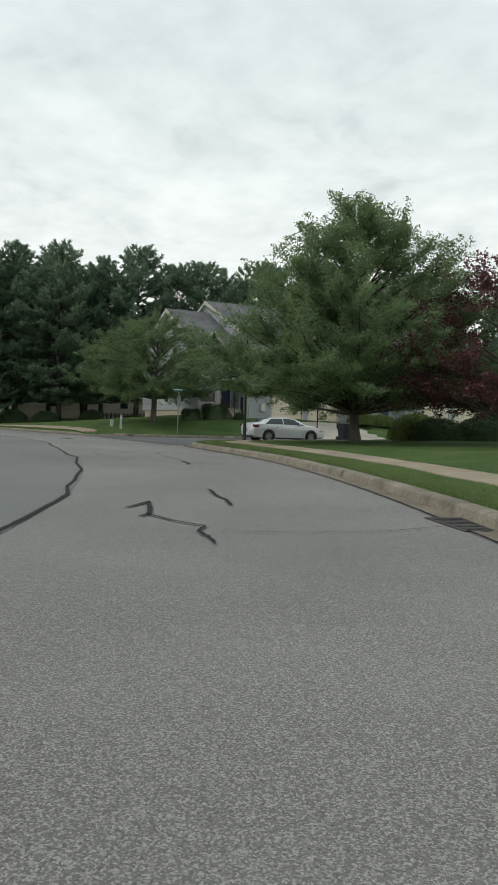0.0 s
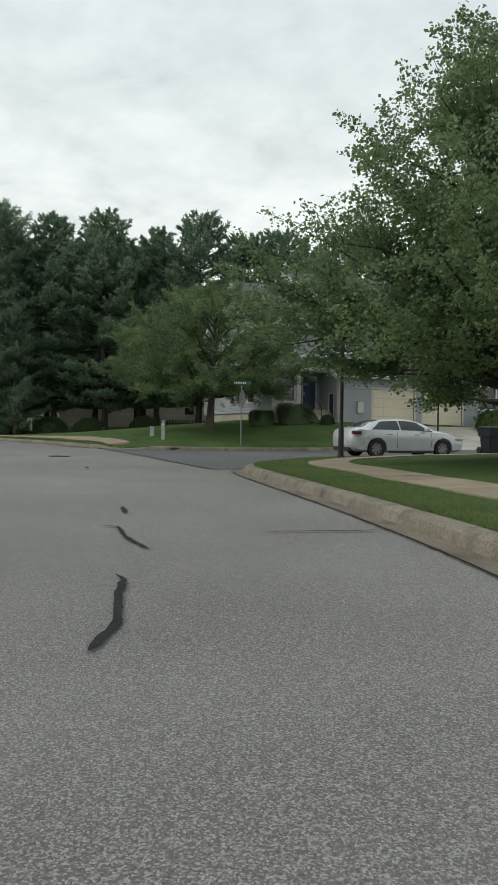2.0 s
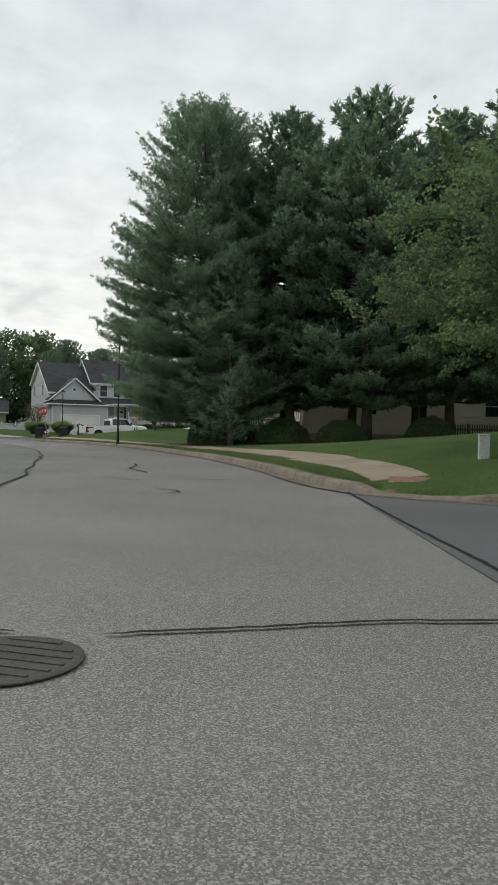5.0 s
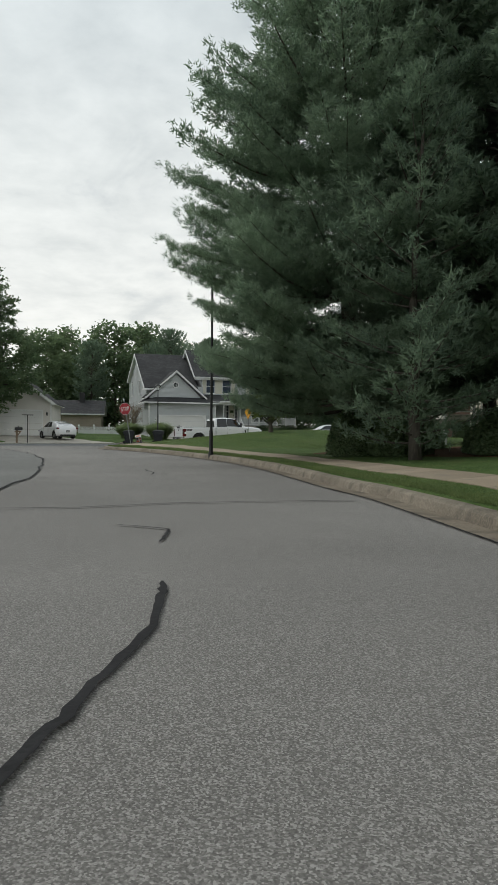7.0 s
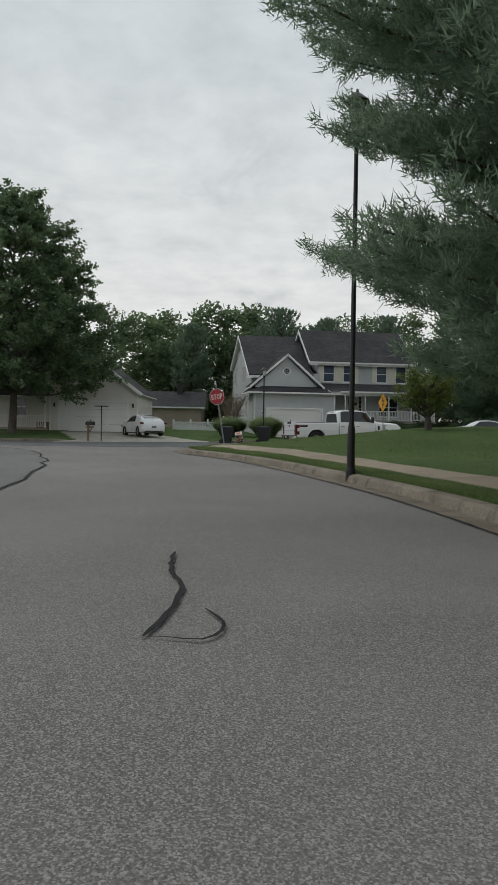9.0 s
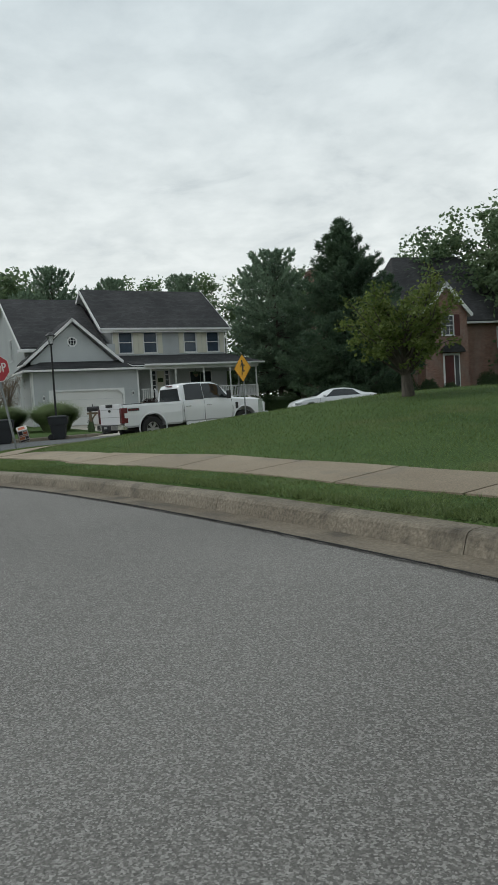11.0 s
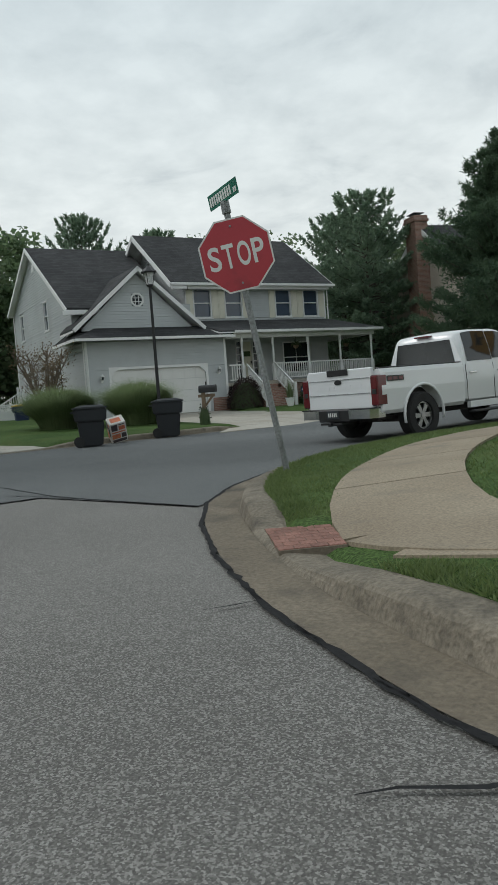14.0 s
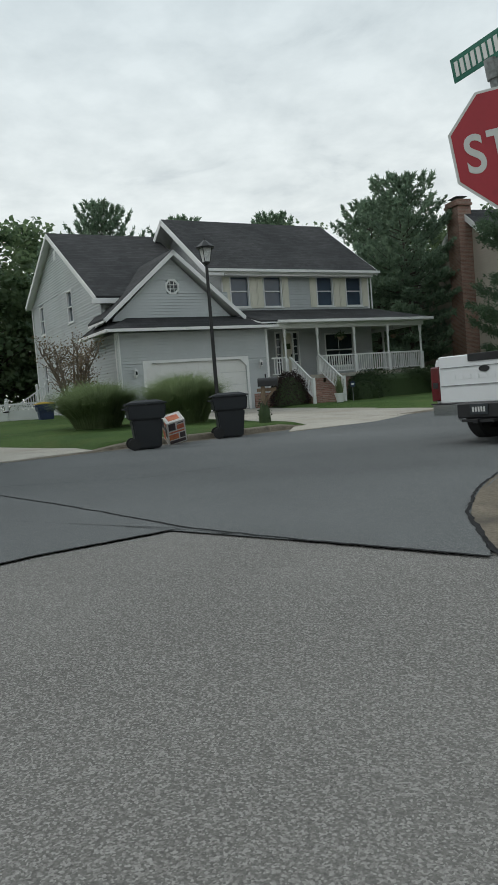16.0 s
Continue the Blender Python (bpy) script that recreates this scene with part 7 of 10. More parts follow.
def wheel(parent, x, y, r, w, rimr, spokes=6, mat="rim"):
    sg = 1 if y > 0 else -1
    ob = thing("wheel", 0, 0, 0)
    ob.parent = parent
    ob.location = (x, y, r)
    bm = bmesh.new()
    prof = [(rimr, -w / 2), (r * 0.93, -w / 2), (r, -w * 0.36), (r, w * 0.36), (r * 0.93, w / 2), (rimr, w / 2), (rimr * 0.97, w * 0.3), (rimr * 0.97, -w * 0.3)]
    sides = 28
    rings = [[bm.verts.new((q * math.cos(2 * math.pi * k / sides), h, q * math.sin(2 * math.pi * k / sides))) for k in range(sides)] for q, h in prof]
    for a, b in zip(rings, rings[1:] + rings[:1]):
        for k in range(sides):
            bm.faces.new((a[k], a[(k + 1) % sides], b[(k + 1) % sides], b[k]))
    part("tyre", bm, M["tyre"], ob, smooth=False)
    bm = bmesh.new()
    o = sg * w * 0.34
    for i in range(spokes):
        for off in (-0.09, 0.09):
            a = 2 * math.pi * i / spokes + off * 1.4
            c, s = math.cos(a), math.sin(a)
            t = (-s * (0.022 if spokes < 9 else 0.014), c * (0.022 if spokes < 9 else 0.014))
            v = []
            for q, k in ((rimr * 0.12, 1.25), (rimr * 0.98, 0.9)):
                for d in (-1, 1):
                    for h in (o, o - sg * 0.03):
                        v.append(bm.verts.new((q * c + t[0] * d * k, h, q * s + t[1] * d * k)))
            for f in ((0, 1, 3, 2), (4, 6, 7, 5), (0, 4, 5, 1), (2, 3, 7, 6), (0, 2, 6, 4), (1, 5, 7, 3)):
                bm.faces.new([v[i2] for i2 in f])
    def disc(r0, r1, h0, h1):
        n = 20
        q = [[bm.verts.new((rr * math.cos(2 * math.pi * k / n), hh, rr * math.sin(2 * math.pi * k / n))) for k in range(n)] for rr, hh in ((r0, h0), (r1, h0), (r1, h1), (r0, h1))]
        for a, b in zip(q, q[1:] + q[:1]):
            for k in range(n):
                bm.faces.new((a[k], a[(k + 1) % n], b[(k + 1) % n], b[k]))
    disc(0.004, rimr * 0.2, o, o + sg * 0.012)
    disc(rimr * 0.88, rimr * 0.99, o, o - sg * 0.05)
    part("rim", bm, M[mat], ob)
    # added black disc stands in for the shaded hollow behind the spokes
    bm = bmesh.new()
    n = 20
    c = [bm.verts.new((rimr * 0.9 * math.cos(2 * math.pi * k / n), o - sg * 0.07, rimr * 0.9 * math.sin(2 * math.pi * k / n))) for k in range(n)]
    bm.faces.new(c)
    part("brake_disc", bm, M["plastic"], ob)
    return ob


def arch(x, y0, y1, r, z):
    bm = bmesh.new()
    n = 28
    rings = [[bm.verts.new((x + r * math.cos(2 * math.pi * k / n), y, z + r * math.sin(2 * math.pi * k / n))) for k in range(n)] for y in (y0, y1)]
    for k in range(n):
        bm.faces.new((rings[0][k], rings[0][(k + 1) % n], rings[1][(k + 1) % n], rings[1][k]))
    bm.faces.new(rings[0][::-1]); bm.faces.new(rings[1])
    return bm


def seam(parent, pts, r=0.006, mat="plastic", name="panel_gap"):
    bm = bmesh.new()
    add_tube(bm, pts, r, 4)
    part(name, bm, M[mat], parent)


def plate_bars(parent, x, y, z, sg):
    p = part("number_plate", box(x - 0.01, x + 0.01, y - 0.16, y + 0.16, z - 0.08, z + 0.08, 0.004), M["plate"], parent)
    bm = bmesh.new()
    for i in range(5):
        a = y - 0.115 + i * 0.05
        add_box(bm, x + sg * 0.011 - 0.002, x + sg * 0.011 + 0.002, a, a + 0.03, z - 0.04, z + 0.035)
    part("plate_bars", bm, M["plateletter"], p)


def sedan(name, x, y, z, rz, paint, label, L=4.9, W=1.86, Hh=1.45, wb=2.78, r=0.33, coupe=False, hatch=False):
    T = thing(name, x, y, z, rz, label, "car")
    h = W / 2
    f, b = wb / 2, -wb / 2
    nose, tail = f + 0.95, b - (L - wb - 0.95)
    zb = 0.92
    roofx = 0.15 if not coupe else -0.1
    st = [(tail, 0.42, 0.72, 0.78, h * 0.72, h * 0.76, h * 0.66), (tail + 0.08, 0.30, 0.86, 0.95, h * 0.88, h * 0.9, h * 0.76), (tail + 0.35, 0.22, zb + 0.04, 1.04 if not hatch else 1.12, h * 0.95, h * 0.97, h * 0.74),
          (tail + (0.72 if not hatch else 0.5), 0.2, zb + 0.03, 1.08 if not hatch else 1.2, h * 0.97, h, h * 0.72), (roofx - 0.85, 0.19, zb + 0.02, Hh - 0.07, h * 0.97, h, h * 0.64), (roofx - 0.3, 0.19, zb, Hh, h * 0.97, h, h * 0.65), (roofx + 0.3, 0.19, zb - 0.01, Hh - 0.03, h * 0.97, h, h * 0.65),
          (roofx + 0.75, 0.19, zb - 0.02, Hh - 0.16, h * 0.97, h, h * 0.67), (f - 0.32, 0.19, zb - 0.03, 0.99, h * 0.97, h, h * 0.76), (f + 0.3, 0.2, 0.82, 0.90, h * 0.97, h * 0.98, h * 0.7), (nose - 0.25, 0.22, 0.70, 0.78, h * 0.9, h * 0.92, h * 0.6), (nose - 0.06, 0.28, 0.6, 0.66, h * 0.78, h * 0.8, h * 0.5), (nose, 0.36, 0.52, 0.56, h * 0.66, h * 0.68, h * 0.45)]
    if not coupe and not hatch:                       # long arched roof, short high tail
        roofx = -0.22
        st[2] = (tail + 0.3, 0.22, zb + 0.05, 1.04, h * 0.95, h * 0.97, h * 0.76)
        st[3:9] = [(tail + 0.55, 0.2, zb + 0.04, 1.07, h * 0.97, h, h * 0.74), (roofx - 1.2, 0.19, zb + 0.03, Hh - 0.13, h * 0.97, h, h * 0.66), (roofx - 0.7, 0.19, zb + 0.02, Hh - 0.03, h * 0.97, h, h * 0.65), (roofx, 0.19, zb, Hh, h * 0.97, h, h * 0.65),
                   (roofx + 0.5, 0.19, zb - 0.01, Hh - 0.05, h * 0.97, h, h * 0.66), (roofx + 0.95, 0.19, zb - 0.02, Hh - 0.19, h * 0.97, h, h * 0.68), (f - 0.28, 0.19, zb - 0.03, 0.99, h * 0.97, h, h * 0.76)]
    cuts = [arch(xx, yy - 0.2, yy + 0.25, r + 0.055, r + 0.01) for xx in (f, b) for yy in (h - 0.08, -h + 0.03)]
    body, S = hull(st, 46, "body", paint, T, cuts)
    G = M["carglass"]
    for sg in (1, -1):
        if coupe:
            side_glass(S, roofx - 1.15, roofx + 0.75, sg, body, G, 0.1, 0.86, 8, 0.35, -0.5)
        else:
            back = 0.95 if hatch else 1.3
            side_glass(S, roofx - back, roofx - 0.2, sg, body, G, 0.1, 0.86, 7, 0.42, 0.0)
            side_glass(S, roofx - 0.15, roofx + (0.85 if hatch else 1.15), sg, body, G, 0.1, 0.86, 7, 0.0, -0.6)
        s = at_x(S, 0)
        for xx in ((roofx - 0.3,) if not coupe else ()):
            q = at_x(S, xx)
            seam(T, [(xx, sg * (q[5] * 1.0 + 0.001), 0.36), (xx, sg * (q[5] + 0.002), 0.62), (xx - 0.01, sg * (q[5] * 0.985), zb - 0.01)])
        q = at_x(S, f - 0.45)
        seam(T, [(f - 0.5, sg * (q[5] + 0.001), 0.36), (f - 0.46, sg * (q[5] + 0.002), 0.62), (f - 0.5, sg * (q[5] * 0.985), zb - 0.02)])
        for xx in ((roofx - 0.62, roofx + 0.45) if not coupe else (roofx - 0.35,)):
            q = at_x(S, xx)
            part("door_handle", box(xx - 0.1, xx + 0.1, sg * (q[5] + 0.02) - 0.014, sg * (q[5] + 0.02) + 0.014, 0.80, 0.825, 0.006), M["chrome"] if not coupe else paint, T)
        mx = roofx + 0.78
        q = at_x(S, mx)
        part("door_mirror", box(mx - 0.06, mx + 0.1, sg * (q[5] + 0.1) - 0.09, sg * (q[5] + 0.1) + 0.09, zb + 0.02, zb + 0.14, 0.03), paint, T)
        q = at_x(S, tail + 0.16)
        part("tail_lamp", box(tail + 0.02, tail + 0.34, sg * q[5] * 0.99 - 0.02 - 0.1, sg * q[5] * 0.99 - 0.02 + 0.1, 0.80, 0.93, 0.03), M["redlight"], T)
        q = at_x(S, nose - 0.3)
        part("headlamp", box(nose - 0.48, nose - 0.12, sg * q[5] * 0.9 - 0.11, sg * q[5] * 0.9 + 0.11, 0.60, 0.72, 0.03), M["headlight"], T)
        part("sill", box(b + 0.45, f - 0.45, sg * (h * 0.955) - 0.02, sg * (h * 0.955) + 0.02, 0.17, 0.24, 0.006), M["plastic"], T)
    end_glass(S, roofx + 0.42, f - 0.36, T, G, "windscreen", 0.9)
    end_glass(S, roofx - (0.72 if hatch or coupe else 0.85), tail + (0.5 if hatch else 0.74 if coupe else 0.55), T, G, "rear_window", 0.86)
    part("grille", box(nose - 0.05, nose + 0.015, -0.42, 0.42, 0.36, 0.50, 0.02), M["plastic"], T)
    part("bumper_insert", box(tail - 0.005, tail + 0.2, -h * 0.7, h * 0.7, 0.24, 0.36, 0.02), M["plastic"], T)
    plate_bars(T, tail - 0.006, 0, 0.62 if not coupe else 0.55, -1)
    for xx in (f, b):
        for sg in (1, -1):
            wheel(T, xx, sg * (h - 0.11), r, 0.22, r * 0.66, 7 if not coupe else 10)
    part("underbody", box(tail + 0.4, nose - 0.4, -h * 0.8, h * 0.8, 0.2, 0.4), M["plastic"], T)
    return T


def pickup(x, y, z, rz, tilt):
    T = thing("pickup_truck", x, y, z, rz, "white four-door pickup truck parked by the kerb", "pickup truck")
    T.matrix_world = pose(x, y, z, 0, -tilt, rz) @ Matrix.Scale(0.95, 4)
    P = M["carwhite"]
    f, b, h, r = 2.03, -2.03, 1.0, 0.445
    st = [(-0.74, 0.60, 1.36, 1.86, h * 0.96, h * 0.985, h * 0.76), (-0.66, 0.58, 1.36, 2.00, h * 0.96, h * 0.99, h * 0.78), (-0.2, 0.57, 1.36, 2.06, h * 0.97, h, h * 0.79), (0.5, 0.57, 1.36, 2.06, h * 0.97, h, h * 0.79), (0.95, 0.57, 1.35, 1.98, h * 0.97, h, h * 0.79), (1.55, 0.57, 1.34, 1.46, h * 0.97, h, h * 0.84),
          (1.75, 0.57, 1.32, 1.40, h * 0.97, h, h * 0.86), (2.6, 0.57, 1.26, 1.34, h * 0.97, h, h * 0.84), (2.95, 0.56, 1.18, 1.27, h * 0.95, h * 0.98, h * 0.8), (3.06, 0.58, 1.10, 1.16, h * 0.9, h * 0.93, h * 0.76)]
    cab, S = hull(st, 44, "cab", P, T, [arch(f, yy - 0.25, yy + 0.3, 0.53, r + 0.04) for yy in (h - 0.12, -h + 0.07)])
    G = M["carglass"]
    # load bed
    bm = bmesh.new()
    prof = [(0.55, -0.94), (0.62, -1.0), (1.0, -1.02), (1.30, -1.0), (1.38, -0.97), (1.38, -0.86), (0.98, -0.84), (0.98, 0.84), (1.38, 0.86), (1.38, 0.97), (1.30, 1.0), (1.0, 1.02), (0.62, 1.0), (0.55, 0.94)]
    add_prism(bm, [(y, zz) for zz, y in prof], "x", -3.14, -0.78)
    bed = part("load_bed", bm, P, None)
    carve(bed, [arch(b, yy - 0.3, yy + 0.25, 0.53, r + 0.04) for yy in (h - 0.05, -h + 0.1)])
    bed.parent = T
    part("wheel_liner", box(b - 0.6, b + 0.6, -0.78, 0.78, 0.5, 0.97), M["plastic"], T)
    for sg in (1, -1):
        part("bed_rail", box(-3.12, -0.8, sg * 0.915 - 0.055, sg * 0.915 + 0.055, 1.381, 1.405, 0.008), M["plastic"], T)
    # flared arches
    for xx in (f, b):
        for sg in (1, -1):
            bm = bmesh.new()
            pts = [(xx + 0.555 * math.cos(a), sg * 1.015, r + 0.04 + 0.555 * math.sin(a)) for a in np.linspace(-0.25, math.pi + 0.25, 15)]
            add_tube(bm, pts, 0.03, 6)
            part("wheel_arch", bm, P, T, smooth=True)
    # tailgate
    bm = box(-3.24, -3.15, -0.86, 0.86, 0.68, 1.42, 0.015)
    tg = part("tailgate", bm, P, T)
    # thin grey strips put the shade of the pressed creases into colour
    bm = bmesh.new()
    add_box(bm, -3.252, -3.241, -0.82, 0.82, 0.95, 0.962); add_box(bm, -3.252, -3.241, -0.82, 0.82, 1.23, 1.24)
    part("crease", bm, M["galv"], tg)
    part("handle_panel", box(-3.262, -3.2415, -0.28, 0.28, 1.31, 1.425, 0.006), M["plastic"], tg)
    bm = bmesh.new(); lathe(bm, [(0.085, 0), (0.085, 0.012)], 20)
    bmesh.ops.transform(bm, matrix=Matrix.Translation((-3.243, 0, 1.185)) @ Matrix.Rotation(radians(-90), 4, "Y") @ Matrix.Diagonal((0.55, 1.1, 1, 1)), verts=bm.verts)
    part("badge", bm, M["plastic"], tg)
    for i in range(9):
        a = -0.62 + i * 0.145
        part("embossed_bar", box(-3.245, -3.2405, a, a + 0.09, 1.05, 1.12), P, tg)
    for sg in (1, -1):
        lamp = part("tail_lamp", box(-3.25, -3.0, sg * 0.93 - 0.085, sg * 0.93 + 0.1, 0.72, 1.27, 0.02), M["redlight"], T)
        part("reversing_lens", box(-3.256, -3.2505, sg * 0.93 - 0.05, sg * 0.93 + 0.05, 0.93, 1.02, 0.002), M["plastic"], lamp)
    # bumper
    bm = bmesh.new()
    add_prism(bm, [(-3.42, -0.5), (-3.42, 0.5), (-3.38, 0.9), (-3.22, 0.97), (-3.05, 0.97), (-3.05, -0.97), (-3.22, -0.97), (-3.38, -0.9)], "z", 0.50, 0.67)
    part("rear_bumper", bm, M["chrome"], T)
    part("bumper_step", box(-3.425, -3.1, -0.42, 0.42, 0.45, 0.685, 0.02), M["plastic"], T)
    part("bumper_top", box(-3.38, -3.06, -0.95, 0.95, 0.671, 0.69, 0.004), M["plastic"], T)
    plate_bars(T, -3.436, 0.0, 0.59, -1)
    bm = bmesh.new(); add_box(bm, -3.55, -3.0, -0.04, 0.04, 0.38, 0.45, 0.008); add_box(bm, -3.5, -3.1, -0.28, 0.28, 0.40, 0.44)
    part("tow_hitch", bm, M["plastic"], T)
    bm = bmesh.new(); add_tube(bm, [(-2.3, -0.62, 0.48), (-2.75, -0.66, 0.48), (-2.95, -0.72, 0.46)], 0.05, 10); part("exhaust_pipe", bm, M["iron"], T)
    bm = bmesh.new(); add_box(bm, -2.9, 2.9, -0.5, -0.4, 0.42, 0.58); add_box(bm, -2.9, 2.9, 0.4, 0.5, 0.42, 0.58); add_box(bm, b - 0.1, b + 0.1, -0.8, 0.8, 0.34, 0.5)
    part("chassis", bm, M["iron"], T)
    # glass
    for sg in (1, -1):
        side_glass(S, -0.6, 0.205, sg, cab, G, 0.06, 0.92, 6, 0.06, 0.0)
        side_glass(S, 0.225, 1.45, sg, cab, G, 0.1, 0.9, 6, 0.0, -0.42)
        for xx in (0.215, -0.68):
            seam(T, [(xx, sg * 0.998, 0.62), (xx, sg * 1.002, 1.0), (xx, sg * 0.98, 1.34)], 0.007)
        seam(T, [(1.45, sg * 0.998, 0.62), (1.5, sg * 1.002, 1.0), (1.46, sg * 0.98, 1.33)], 0.007)
        for xx in (-0.5, 0.42):
            part("door_handle", box(xx - 0.11, xx + 0.11, sg * 1.015 - 0.016, sg * 1.015 + 0.016, 1.16, 1.195, 0.006), M["chrome"], T)
        bm = bmesh.new(); add_box(bm, 1.18, 1.28, sg * 1.17 - 0.11, sg * 1.17 + 0.11, 1.36, 1.68, 0.03); add_box(bm, 1.2, 1.26, sg * 0.98 - 0.12, sg * 0.98 + 0.12, 1.42, 1.46)
        part("tow_mirror", bm, M["plastic"], T)
        part("running_board", box(-0.62, 1.4, sg * 1.0 - 0.1, sg * 1.0 + 0.06, 0.37, 0.42, 0.015), M["plastic"], T)
        part("fender_vent", box(1.62, 1.74, sg * 1.008 - 0.012, sg * 1.008 + 0.012, 0.95, 1.2, 0.008), M["plastic"], T)
        part("sill", box(-0.6, 1.4, sg * 0.95 - 0.04, sg * 0.95 + 0.04, 0.47, 0.60), P, T)
        bd = part("decal", box(-3.0, -2.55, sg * 1.018 - 0.004, sg * 1.018 + 0.004, 1.14, 1.24), M["signblack"], T)
        for k in range(3):
            part("decal_bar", box(-2.98 + k * 0.145, -2.87 + k * 0.145, sg * 1.0235 - 0.0015, sg * 1.0235 + 0.0015, 1.16, 1.22), M["redlight"], bd)
        part("headlamp", box(2.86, 3.1, sg * 0.8 - 0.14, sg * 0.8 + 0.14, 0.88, 1.14, 0.03), M["headlight"], T)
    end_glass(S, 0.92, 1.56, T, G, "windscreen", 0.92)
    bm = bmesh.new()
    v = [bm.verts.new(q) for q in ((-0.752, -0.78, 1.40), (-0.752, 0.78, 1.40), (-0.745, 0.68, 1.86), (-0.745, -0.68, 1.86))]
    bm.faces.new(v)
    w = [bm.verts.new((q.co.x + 0.03, q.co.y, q.co.z)) for q in v]
    for i in range(4):
        bm.faces.new((v[i], v[(i + 1) % 4], w[(i + 1) % 4], w[i]))
    part("rear_window", bm, G, T)
    part("brake_lamp", box(-0.78, -0.66, -0.2, 0.2, 1.955, 1.99, 0.008), M["redlight"], T)
    part("grille", box(3.0, 3.09, -0.62, 0.62, 0.82, 1.12, 0.03), M["chrome"], T)
    part("front_bumper", box(2.9, 3.22, -0.98, 0.98, 0.48, 0.76, 0.04), M["chrome"], T)
    for xx in (f, b):
        for sg in (1, -1):
            wheel(T, xx, sg * 0.87, r, 0.29, 0.265, 6)
    return T


pickup(-56.66, 98.44, float(road_z(-56.66, 98.44)) + 0.005, 69.9, 0.9)
sedan("sedan", 0.85, 58.34, float(road_z(0.85, 58.34)), 34.0, M["carsilver"], "silver-white four-door saloon parked at the kerb", 4.5, 1.8, 1.35, 2.6, 0.32)
sedan("coupe", -57.9, 112.0, float(road_z(-57.9, 112.0)) + 0.01, -136.0, M["carwhite"], "white two-door coupe parked on the far kerb", 4.64, 1.82, 1.38, 2.81, 0.33, coupe=True)
sedan("sedan", -73.6, 95.5, 0.32, 172, M["carwhite"], "small white saloon parked on a concrete driveway", 4.4, 1.8, 1.47, 2.65, 0.32, hatch=True)


# ---- street furniture ----
def letters(text, size, mat, parent, m, name="lettering", bold=0.012, squeeze=1.0):
    cu = bpy.data.curves.new(name, "FONT")
    cu.body, cu.size, cu.align_x, cu.align_y, cu.extrude, cu.offset = text, size, "CENTER", "CENTER", 0.002, bold
    ob = new(name, cu)
    me = bpy.data.meshes.new_from_object(ob.evaluated_get(bpy.context.evaluated_depsgraph_get()))
    bpy.data.objects.remove(ob)
    me.transform(m @ Matrix.Diagonal((squeeze, 1, 1, 1)))
    me.materials.append(mat)
    o = new(name, me)
    o.parent = parent
    return o


